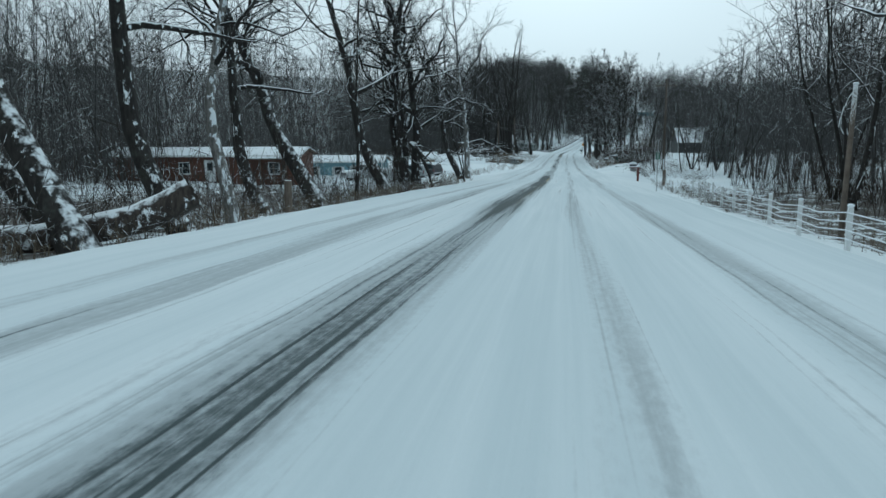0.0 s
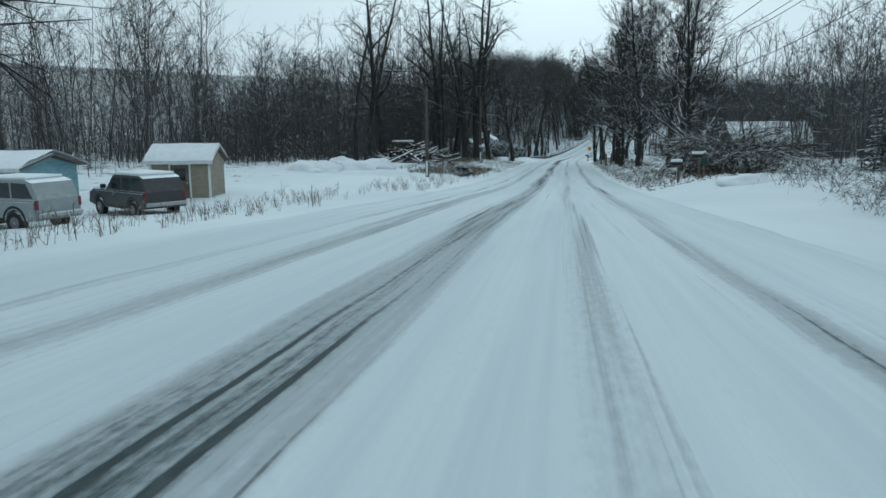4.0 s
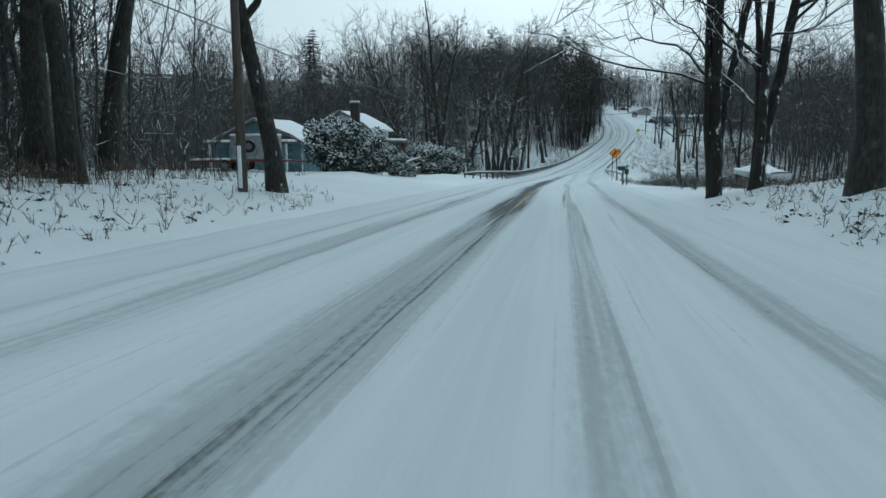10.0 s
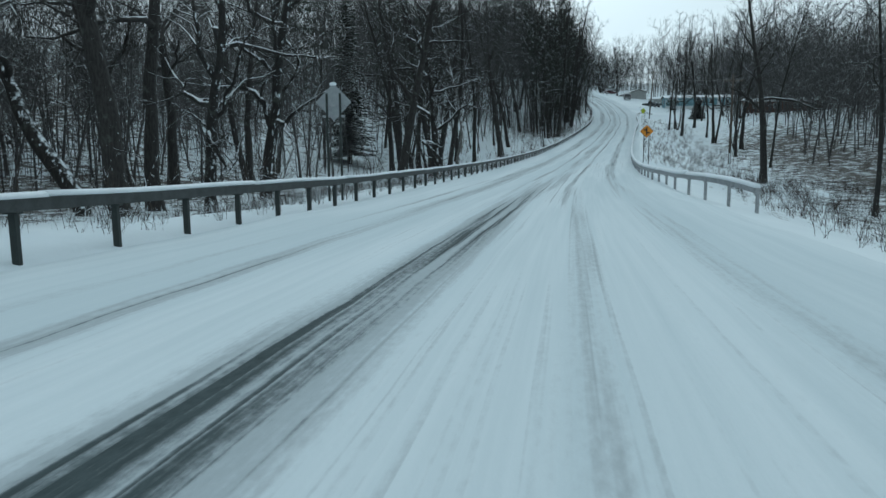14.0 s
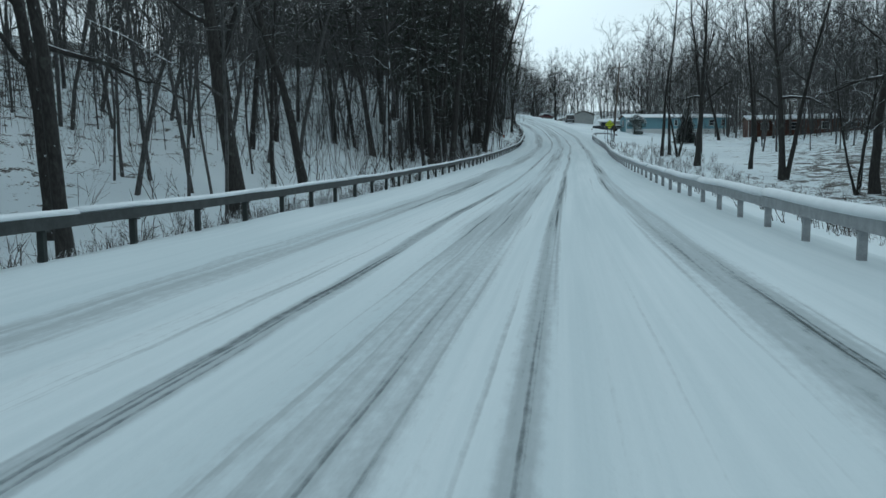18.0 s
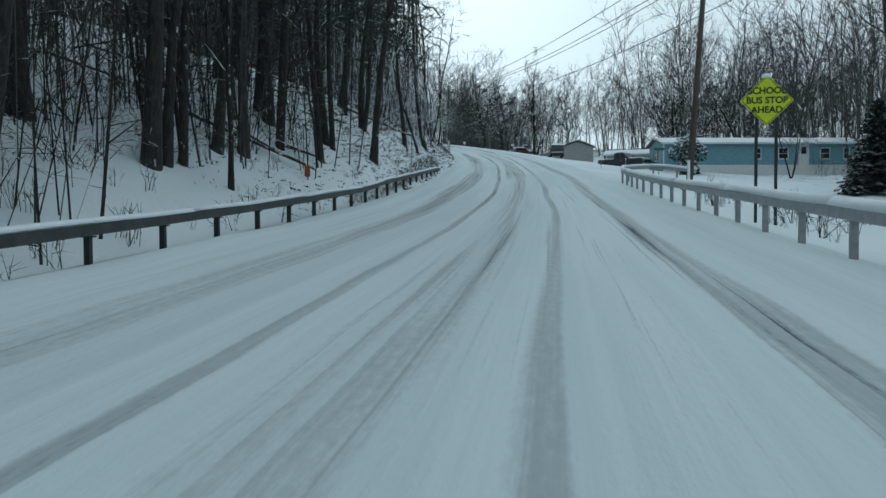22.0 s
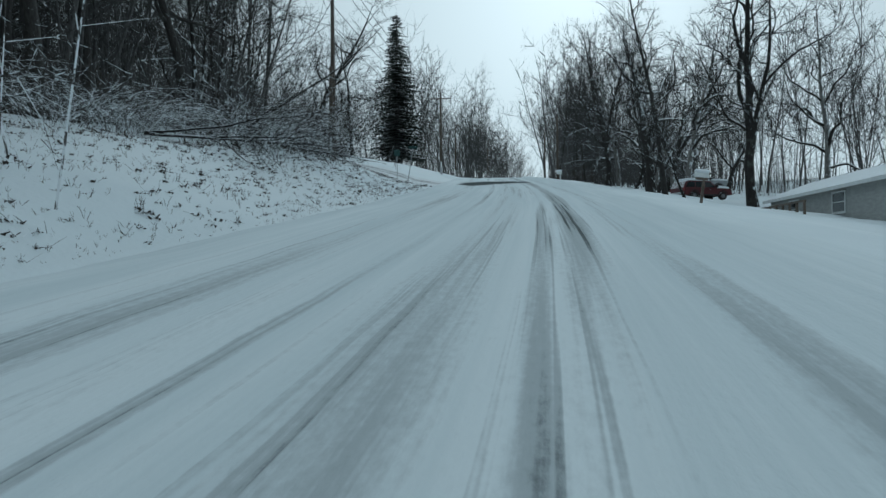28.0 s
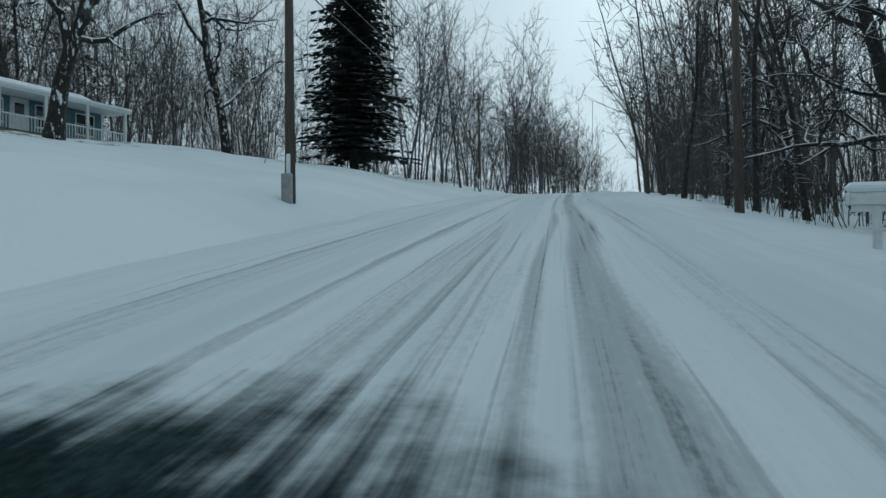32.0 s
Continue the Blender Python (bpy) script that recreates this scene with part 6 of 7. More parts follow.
def building(name, m, L, D, eave, ridge, wall, label, category, trim=WHITEWOOD, over=0.35, snow=0.14, skirt=None, base=-0.8):
    """A gabled house with its ridge along x; its front faces -y. Walls, roof slabs, snow and trim are parts."""
    root = thing(name, m, label, category)
    t = 0.14
    front = part("front_wall", block(-L / 2, L / 2, 0, t, base, eave), wall, root)
    part("back_wall", block(-L / 2, L / 2, D - t, D, base, eave), wall, root)
    ends = []
    for sg in (-1, 1):
        x0, x1 = (-L / 2, -L / 2 + t) if sg < 0 else (L / 2 - t, L / 2)
        pts = [(t, base), (D - t, base), (D - t, eave), (D / 2, ridge - 0.05), (t, eave)]
        v = [(x0, y, z) for y, z in pts] + [(x1, y, z) for y, z in pts]
        f = [(0, 1, 2, 3, 4), (9, 8, 7, 6, 5)] + [(i, i + 5, (i + 1) % 5 + 5, (i + 1) % 5) for i in range(5)]
        ends.append(part("gable_wall", mesh_of("gable_wall", v, f), wall, root))
    k = (ridge - eave) / (D / 2)
    roof = None
    for sg in (0, 1):
        def sl(y):
            return ridge - abs(y - D / 2) * k
        ya, yb = (-over, D / 2) if sg == 0 else (D / 2, D + over)
        v = []
        for x in (-L / 2 - over, L / 2 + over):
            v += [(x, ya, sl(ya)), (x, yb, sl(yb)), (x, yb, sl(yb) + 0.1), (x, ya, sl(ya) + 0.1)]
        f = [(0, 1, 2, 3), (7, 6, 5, 4), (0, 4, 5, 1), (1, 5, 6, 2), (2, 6, 7, 3), (3, 7, 4, 0)]
        roof = part("roof", mesh_of("roof", v, f), OLDWOOD, root)
        if snow:
            b = bmesh.new()
            nx = max(6, int(L / 0.8))
            rows = []
            for j in range(5):
                y = ya + (yb - ya) * j / 4
                edge = 0.02 if (sg == 0 and j == 0) or (sg == 1 and j == 4) else snow
                rows.append([b.verts.new((-L / 2 - over + (L + 2 * over) * i / nx, y, sl(y) + 0.1 + edge + 0.02 * math.sin(i * 1.7 + j * 2.3))) for i in range(nx + 1)])
            for j in range(4):
                for i in range(nx):
                    b.faces.new((rows[j][i], rows[j][i + 1], rows[j + 1][i + 1], rows[j + 1][i]))
            part("roof_snow", b, LUMP, roof, smooth=True)
    part("fascia", block(-L / 2 - over, L / 2 + over, -over - 0.03, -over - 0.002, eave - over * k - 0.05, eave - over * k + 0.12), trim, root)
    for x in (-L / 2 - 0.012, L / 2 - 0.11):
        part("corner_board", block(x, x + 0.122, -0.014, 0.0, base, eave), trim, root)
    if skirt:
        part("skirting", block(-L / 2 + 0.02, L / 2 - 0.02, -0.03, -0.004, base, 0.55), skirt, root)
    return root, front, ends


def end_window(root, L, y, z, w, h, sg=-1, shutters=None):
    """A window in the gable end that faces -x or +x."""
    hold = new("window_hold")
    win = window(root, 0, z, w, h, 0, shutters=shutters)
    win.matrix_basis = Matrix.Translation((sg * L / 2, y, 0)) @ Matrix.Rotation(radians(-90 if sg < 0 else 90), 4, "Z")
    bpy.data.objects.remove(hold)
    return win


# pale blue single-wide by the first bend, its front towards the approach
h, f, e = building("mobile_home", spot(92, -29.5, 4, 1.2), 15, 4.4, 2.9, 3.4, W_BLUE, "pale blue mobile home with snow on its roof", "mobile home", base=-0.6)
for x in (-1.5, 1.7, 6.2):
    window(h, x, 1.25, 0.9, 0.95, 0, shutters=WHITEWOOD)
door(h, 3.8, 0.9, 2.0, 0, 0.3, W_GREY)
h, f, e = building("house_annex", spot(81.4, -34.3, 4, 0.7), 8.4, 4.2, 2.6, 3.3, W_GREY, "pale grey annex with a snowy roof", "annex")
window(h, 2.4, 0.9, 1.5, 1.3, 0)
h, f, e = building("mobile_home", spot(66.6, -33.2, 2, 0.35), 19, 4.4, 2.8, 3.3, W_BROWN, "red-brown mobile home behind roadside trees", "mobile home")
for x in (-6.5, -2.0, 7.0):
    window(h, x, 1.1, 1.0, 1.0, 0)
door(h, 0.6, 0.9, 2.0, 0, 0.3, WHITEWOOD)
for x in (5.0, 6.2, 7.5, 8.7):
    part("porch_post", block(x - 0.05, x + 0.05, -1.6, -1.5, -0.5, 2.5), OLDWOOD, h)
part("porch_rail", block(4.9, 8.8, -1.6, -1.52, 0.7, 0.8), OLDWOOD, h)
part("porch_roof", block(4.6, 9.2, -1.8, -0.02, 2.5, 2.6), OLDWOOD, h)
part("porch_snow", block(4.6, 9.2, -1.8, -0.05, 2.6, 2.72, 0.04), LUMP, h)
h, f, e = building("garden_shed", spot(98, -17.5, 10), 3.0, 2.4, 1.9, 2.5, W_TAN, "small tan shed with snow on its roof", "shed", over=0.2)
door(h, 0, 0.9, 1.7, 0, 0, OLDWOOD)
h, f, e = building("barn", spot(199.0, 36.0, 4), 13, 9.0, 3.2, 6.4, W_DARK, "dark barn with a snowy gable roof", "barn")
end_window(h, 12, 4.2, 4.6, 0.8, 0.9, -1), window(h, 0, 1.2, 1.0, 1.0, 0)

# white farmhouse: its front towards the road, the gable towards the approach
fm = spot(227.0, -15.2, 90, 0, 1.1)
h, f, e = building("farmhouse", fm, 6.8, 4.6, 3.55, 4.72, W_WHITE, "white clapboard farmhouse with a snow-laden roof", "house", over=0.36, snow=0.2, base=-1.2)
# seen from the road the approach lies towards -x
for x, z, w, hh in ((-2.5, 0.35, 0.55, 1.35), (2.7, 0.35, 0.55, 1.35), (-2.55, 2.62, 0.5, 0.5), (2.2, 2.62, 0.5, 0.5)):
    window(h, x, z, w, hh, 0)
window(h, -0.9, 0.35, 0.6, 1.35, 0), door(h, 0.9, 0.9, 2.0, 0, 0.1, OLDWOOD)
end_window(h, 6.8, 2.15, 2.75, 0.52, 1.1, -1)
ch = part("chimney", block(-3.93, -3.42, 0.4, 1.4, -1.2, 2.6, 0.02), BRICK, h)
part("flue", block(-3.9, -3.44, 0.55, 1.25, 2.6, 5.55, 0.02), BRICK, ch)
part("chimney_cap", block(-3.95, -3.4, 0.5, 1.3, 5.55, 5.66, 0.02), CONCRETE, ch)
part("flue_snow", block(-3.9, -3.45, 0.55, 1.25, 5.66, 5.74, 0.03), LUMP, ch)
pr = part("porch_roof", prism([(-2.2, 2.36), (3.5, 2.36), (3.5, 2.5), (-2.2, 2.5)], -1.7, -0.02), OLDWOOD, h)
part("porch_snow", block(-2.25, 3.55, -1.75, -0.03, 2.5, 2.68, 0.06), LUMP, pr)
for x in (-2.0, -0.6, 1.6, 3.3):
    part("porch_post", block(x - 0.06, x + 0.06, -1.62, -1.5, 0, 2.36), OLDWOOD, h)
part("porch_floor", block(-2.2, 3.5, -1.7, -0.02, -0.9, 0.12), OLDWOOD, h)
w, _, _ = building("house_wing", spot(221.3, -20.8, 90), 5.8, 5.0, 2.5, 3.6, W_WHITE, "low white wing of the farmhouse with a snowy roof", "house wing")
window(w, -0.5, 1.0, 0.9, 1.0, 0)
g, _, _ = building("garage", spot(214.8, -16.4, 90), 6.0, 6.4, 2.2, 3.6, W_TEAL, "blue-grey garage with a snowy gable roof", "garage")
part("garage_door", block(-3.06, -3.003, 1.2, 5.2, 0, 2.0), W_BLUE, g)
lt = part("lean_to_roof", block(-4.7, -3.02, 0.3, 6.0, 2.08, 2.2), OLDWOOD, g)
part("lean_to_snow", block(-4.75, -3.02, 0.25, 6.05, 2.2, 2.36, 0.04), LUMP, lt)
for y in (0.4, 5.8):
    part("lean_to_post", block(-4.6, -4.48, y, y + 0.12, -0.4, 2.08), WHITEWOOD, g)
rp = thing("wheelchair_ramp", spot(226.0, -12.7, 90), "wooden access ramp with railings and snow", "ramp")
part("deck", prism([(-4.6, 0.0), (4.4, 0.0), (4.4, 0.55), (3.0, 0.55), (-4.6, 0.08)], -0.6, 0.7), OLDWOOD, rp)
part("deck_snow", prism([(-4.6, 0.082), (3.0, 0.552), (4.4, 0.552), (4.4, 0.66), (3.0, 0.66), (-4.6, 0.19)], -0.6, 0.7), LUMP, rp)
for y in (-0.62, 0.66):
    for i in range(8):
        x = -4.4 + 8.6 * i / 7
        zz = 0.1 + 0.45 * min(1, (x + 4.6) / 7.6)
        part("railing_post", block(x - 0.045, x + 0.045, y, y + 0.07, -0.3, zz + 1.0), OLDWOOD, rp)
    for k, hh in enumerate((0.45, 0.95)):
        part("handrail", bar((-4.5, y + 0.03, 0.1 + hh), (4.3, y + 0.03, 0.55 + hh), 0.05, 0.05, 6), OLDWOOD, rp)
    part("handrail_snow", bar((-4.5, y + 0.03, 1.12), (4.3, y + 0.03, 1.57), 0.055, 0.055, 6), LUMP, rp)

# homes on the low side of the hill
h, f, e = building("mobile_home", spot(420, 40, -8), 17, 4.6, 2.7, 3.3, W_BROWN, "red-brown mobile home above the slope", "mobile home")
for x in (-6, -1.5, 3.0, 6.8):
    window(h, x, 1.1, 1.1, 1.0, 0)
part("deck_rail", block(-8.3, -3.5, -1.6, -1.5, 0.6, 0.7), OLDWOOD, h)
part("porch_roof", block(-8.6, -3.3, -1.8, -0.02, 2.45, 2.55), OLDWOOD, h)
hm = spot(442.8, 26.6, 2, 0, -1.25)
h, f, e = building("mobile_home", hm, 20.0, 4.4, 2.75, 3.3, W_BLUE, "pale blue mobile home with white skirting", "mobile home", skirt=WHITEWOOD, base=-1.2)
for x, ww in ((-7.4, 0.5), (-0.3, 0.5), (2.3, 0.9), (6.6, 0.9), (8.8, 0.5)):
    window(h, x, 1.2, ww, 1.0, 0, shutters=None)
door(h, 4.4, 0.9, 2.0, 0, 0.55, WHITEWOOD)
end_window(h, 20.0, 2.2, 1.2, 0.7, 1.1, -1, BLACK)
h, f, e = building("long_shed", spot(461.5, 20.6, -22), 9.5, 4, 1.9, 2.4, W_GREY, "low pale shed with a snowy roof", "shed")
h, f, e = building("house", spot(492.2, 15.6, -90, 0.7), 14, 5.2, 2.0, 2.9, W_GREY, "pale grey house with a raised deck", "house")
window(h, -3.5, 0.8, 1.3, 0.9, 0), window(h, 2, 0.8, 1.3, 0.9, 0), end_window(h, 14, 2.4, 0.9, 0.8, 0.8, -1)
part("deck", block(-5.5, 3.5, -2.2, -0.02, 0.1, 0.3), OLDWOOD, h)
for i in range(11):
    part("baluster", block(-5.4 + 0.88 * i, -5.3 + 0.88 * i, -2.2, -2.1, 0.3, 1.2), OLDWOOD, h)
part("deck_rail", block(-5.5, 3.5, -2.22, -2.08, 1.2, 1.28), OLDWOOD, h)

# ranch house with a long porch above the lawn
h, f, e = building("ranch_house", spot(547.9, -29.2, 73), 13.0, 4.6, 2.5, 3.6, W_TEAL, "teal-grey ranch house with a long white porch", "house", over=0.25, snow=0.14, base=-1.2)
for x in (-3.4, -0.6, 2.6, 5.2):
    window(h, x, 0.8, 1.2, 1.2, 0)
door(h, 1.0, 0.95, 2.05, 0, 0.1, WHITEWOOD)
end_window(h, 13.0, 2.3, 1.0, 1.1, 0.8, -1)
pr = part("porch_roof", prism([(-6.9, 2.2), (7.0, 2.2), (7.0, 2.36), (-6.9, 2.36)], -1.9, -0.28), WHITEWOOD, h)
part("porch_snow", prism([(-6.95, 2.362), (7.05, 2.362), (7.05, 2.5), (-6.95, 2.5)], -1.95, -0.27), LUMP, pr)
part("porch_floor", block(-6.8, 6.9, -1.85, -0.02, -0.6, 0.08), OLDWOOD, h)
for i in range(6):
    x = -6.6 + 2.66 * i
    part("porch_post", block(x - 0.08, x + 0.08, -1.85, -1.69, 0.08, 2.2, 0.01), WHITEWOOD, h)
    if i < 5:
        rl = part("porch_rail", block(x + 0.08, x + 2.58, -1.80, -1.74, 0.85, 0.93), WHITEWOOD, h)
        for k in range(13):
            q = x + 0.2 + k * 0.18
            part("baluster", block(q, q + 0.035, -1.79, -1.75, 0.1, 0.85), WHITEWOOD, rl)


# ---- side road into the yard ----
def track_material():
    k = Mat("driveway_snow", 0.8)
    uv = k.n.new("ShaderNodeUVMap")
    sp = k.n.new("ShaderNodeSeparateXYZ")
    k.l.new(uv.outputs[0], sp.inputs[0])
    s_ = k.math("ADD", sp.outputs[1], k.math("MULTIPLY", k.math("SUBTRACT", k.noise(0.12, k.coord()), 0.5), 1.0))
    m = None
    s_ = k.math("ADD", s_, k.math("MULTIPLY", k.math("MAXIMUM", k.math("ADD", sp.outputs[0], 8.0), 0.0), 0.55))
    for c in (510.4, 511.1, 512.0, 512.5):
        q = k.step(k.math("ABSOLUTE", k.math("SUBTRACT", s_, c)), 0.06, 0.4, 1, 0)
        m = q if m is None else k.math("MAXIMUM", m, q)
    n = k.noise(6, k.coord(), 4)
    m = k.math("MULTIPLY", m, k.step(k.noise(9, k.coord(scale=(0.25, 1, 1)), 5), 0.36, 0.58))
    c = k.mix(k.noise(0.7, k.coord()), (0.62, 0.66, 0.69), (0.74, 0.77, 0.79))
    k.color(k.mix(m, c, k.mix(n, (0.06, 0.063, 0.065), (0.24, 0.25, 0.26))))
    k.bump(k.math("SUBTRACT", n, m), 0.5, 0.05)
    return k.m


strip("driveway", np.arange(504.5, 515.6, 0.35), np.concatenate([np.arange(-34, -8, 1.0), np.arange(-8, -4.3, 0.3)]),
      lambda s, d: lie(s, d) + 0.02 + 0.02 * np.sin(s * 5) - 0.25 * np.clip(np.abs(s - 510) - 4.3, 0, 1) - 0.2 * np.clip((d + 4.7) * 2, 0, 1), track_material(), "snowy side road with dark wheel tracks", "driveway")


# ---- vehicles ----
def wheel(parent, x, y, r, w=0.22):
    b = bmesh.new()
    rod(b, (x, y - w / 2, r), (x, y + w / 2, r), r, r, 18)
    ty = part("wheel", b, TYRE, parent)
    sg = -1 if y < 0 else 1
    b = bmesh.new()
    rod(b, (x, y, r), (x, y + sg * (w / 2 + 0.012), r), r * 0.62, r * 0.55, 14)
    part("rim", b, RIM, ty)
    part("hub", bar((x, y, r), (x, y + sg * (w / 2 + 0.03), r), r * 0.15, r * 0.13, 8), CHROME, ty)


def vehicle(m, label, category, col, kind="pickup", snow=0.12, coat=0.3, name="car"):
    """A parked car; its nose points along +x."""
    root = thing(name, m, label, category)
    pt = paint("car_paint", col, coat)
    W = 0.93
    if kind == "pickup":
        L0, L1, hood, belt, top = -2.75, 2.75, 1.12, 1.15, 1.82
        low = [(L0, 0.55), (L0 + 0.05, 0.45), (-2.05, 0.42), (-1.95, 0.75), (-1.65, 0.88), (-1.35, 0.75), (-1.25, 0.42), (1.15, 0.42), (1.25, 0.75), (1.55, 0.88), (1.85, 0.75), (1.95, 0.42), (L1 - 0.05, 0.5), (L1, 0.7), (L1 - 0.05, 1.02), (L1 - 0.3, hood), (0.95, belt), (-0.85, belt), (-0.85, 1.18), (L0, 1.18)]
        cab = [(0.95, belt), (0.35, top - 0.06), (0.1, top), (-0.6, top), (-0.8, top - 0.08), (-0.85, belt)]
        wins = [[(0.75, belt + 0.06), (0.3, top - 0.12), (-0.02, top - 0.1), (-0.02, belt + 0.06)], [(-0.1, belt + 0.06), (-0.1, top - 0.1), (-0.58, top - 0.1), (-0.74, belt + 0.06)]]
        wx = (-1.65, 1.55)
    else:
        L0, L1, hood, belt, top = -2.3, 2.3, 1.05, 1.08, 1.72
        low = [(L0, 0.6), (L0 + 0.05, 0.42), (-1.75, 0.4), (-1.65, 0.68), (-1.38, 0.8), (-1.1, 0.68), (-1.0, 0.4), (1.0, 0.4), (1.1, 0.68), (1.38, 0.8), (1.65, 0.68), (1.75, 0.4), (L1 - 0.05, 0.48), (L1, 0.65), (L1 - 0.08, 0.95), (L1 - 0.3, hood), (0.95, belt), (L0, belt)]
        cab = [(0.95, belt), (0.3, top - 0.05), (0.05, top), (-1.8, top), (-2.1, top - 0.1), (L0, belt)]
        wins = [[(0.72, belt + 0.05), (0.25, top - 0.12), (-0.25, top - 0.1), (-0.25, belt + 0.05)], [(-0.33, belt + 0.05), (-0.33, top - 0.1), (-1.15, top - 0.1), (-1.15, belt + 0.05)], [(-1.23, belt + 0.05), (-1.23, top - 0.1), (-1.85, top - 0.12), (-2.1, belt + 0.05)]]
        wx = (-1.38, 1.38)
    b = prism(low, -W, W)
    bmesh.ops.bevel(b, geom=[ed for ed in b.edges if abs(abs(ed.verts[0].co.y) - W) < 1e-4 and abs(ed.verts[0].co.y - ed.verts[1].co.y) < 1e-4 and max(v.co.z for v in ed.verts) > 0.9], offset=0.07, segments=2, affect="EDGES")
    body = part("body", b, pt, root)
    part("cab", prism(cab, -W + 0.12, W - 0.12), pt, root)
    for poly in wins:
        for y0 in (-W + 0.112, W - 0.116):
            part("side_window", prism(poly, y0, y0 + 0.004), PANE, body)
    ws = bmesh.new()
    a, c = cab[0], cab[1]
    for q in ((a[0] - 0.05 + 0.012, a[1] + 0.05), (c[0] + 0.05 + 0.012, c[1] - 0.04)):
        ws.verts.new((q[0] + 0.01, -W + 0.2, q[1])), ws.verts.new((q[0] + 0.01, W - 0.2, q[1]))
    ws.verts.ensure_lookup_table()
    ws.faces.new([ws.verts[i] for i in (0, 1, 3, 2)])
    part("windscreen", ws, PANE, root)
    for x in wx:
        for y in (-W + 0.1, W - 0.1):
            wheel(root, x, y, 0.39 if kind == "pickup" else 0.35)
    for sg in (-1, 1):
        part("side_sill", block(wx[0] + 0.45, wx[1] - 0.45, sg * (W + 0.005) - 0.02, sg * (W + 0.005) + 0.02, 0.36, 0.5, 0.012), BLACK, body)
        for x in wx:
            arch = [(x + 0.5 * math.cos(a), 0.4 + 0.5 * math.sin(a)) for a in np.linspace(0, math.pi, 9)] + [(x + 0.42 * math.cos(a), 0.4 + 0.42 * math.sin(a)) for a in np.linspace(math.pi, 0, 9)]
            part("wheel_arch", prism(arch, sg * (W + 0.004) - 0.006, sg * (W + 0.004) + 0.006), BLACK, body)
    part("front_bumper", block(L1 - 0.08, L1 + 0.1, -W + 0.05, W - 0.05, 0.48, 0.66, 0.03), CHROME, root)
    part("rear_bumper", block(L0 - 0.12, L0 + 0.03, -W + 0.06, W - 0.06, 0.5, 0.66, 0.03), CHROME, root)
    gr = part("grille", block(L1 - 0.06, L1 + 0.015, -0.55, 0.55, 0.72, 0.98, 0.01), BLACK, root)
    for z in (0.8, 0.89):
        part("grille_bar", block(L1 + 0.016, L1 + 0.03, -0.55, 0.55, z - 0.012, z + 0.012), CHROME, gr)
    part("grille_bar", block(L1 + 0.016, L1 + 0.032, -0.02, 0.02, 0.72, 0.98), CHROME, gr)
    for sg in (-1, 1):
        part("headlight", block(L1 - 0.1, L1 + 0.012, sg * 0.74 - 0.14, sg * 0.74 + 0.14, 0.76, 0.96, 0.02), CHROME, root, "clear headlight")
        part("tail_light", block(L0 - 0.012, L0 + 0.05, sg * 0.85 - 0.06, sg * 0.85 + 0.06, 0.78, 1.08, 0.01), REDPAINT, root, "red tail light")
        part("wing_mirror", block(0.62, 0.78, sg * 1.05 - 0.1, sg * 1.05 + 0.1, belt + 0.05, belt + 0.25, 0.03), BLACK, root)
        for x in (0.75, -0.06):
            part("door_seam", block(x - 0.006, x + 0.006, sg * W - 0.004, sg * W + 0.004, 0.5, belt - 0.02), BLACK, body)
        part("door_handle", block(0.05, 0.2, sg * W - 0.01, sg * W + 0.025, belt - 0.17, belt - 0.13, 0.006), CHROME, body)
    if snow:
        part("roof_snow", block(cab[3][0], cab[2][0] + 0.15, -W + 0.16, W - 0.16, top, top + snow, 0.05), LUMP, root)
        part("hood_snow", prism([(1.05, belt), (L1 - 0.25, hood - 0.01), (L1 - 0.3, hood + snow * 0.7), (1.05, belt + snow)], -W + 0.08, W - 0.08), LUMP, root)
        if kind == "pickup":
            part("bed_snow", block(L0 + 0.08, -0.9, -W + 0.1, W - 0.1, 1.1, 1.2 + snow * 0.5, 0.03), LUMP, root)
    return root


vehicle(spot(76.9, -19.9, 224), "white pickup truck dusted with snow", "truck", (0.45, 0.47, 0.48), "pickup", 0.08, 0.5, "pickup_truck")
vehicle(spot(86.0, -17.2, 170), "silver sport utility car dusted with snow", "car", (0.30, 0.33, 0.34), "suv", 0.1, 0.5)
vehicle(spot(92.5, -16.5, 150), "dark car under patchy snow", "car", (0.05, 0.05, 0.055), "suv", 0.12, 0.45)
vehicle(spot(219.2, -14.6, 4, 0.1), "white pickup truck under thick snow", "truck", (0.40, 0.41, 0.42), "pickup", 0.25, 0.5, "pickup_truck")
vehicle(spot(447.0, 13.9, -46, 0.2), "dark pickup truck with snow in its bed", "truck", (0.03, 0.035, 0.04), "pickup", 0.1, 0.28, "pickup_truck")
vehicle(spot(471.5, 11.4, 82), "dark van in a snowy drive", "car", (0.03, 0.034, 0.036), "suv", 0.12, 0.4)
rc = vehicle(spot(509.5, 14.6, 22), "dark red car under snow among trees", "car", (0.075, 0.012, 0.016), "suv", 0.24, 0.6)
rc.scale = (0.92, 0.92, 0.8)
vehicle(spot(530.0, 20.5, 0), "silver pickup truck under snow among trees", "truck", (0.3, 0.32, 0.33), "pickup", 0.16, 0.5, "pickup_truck")

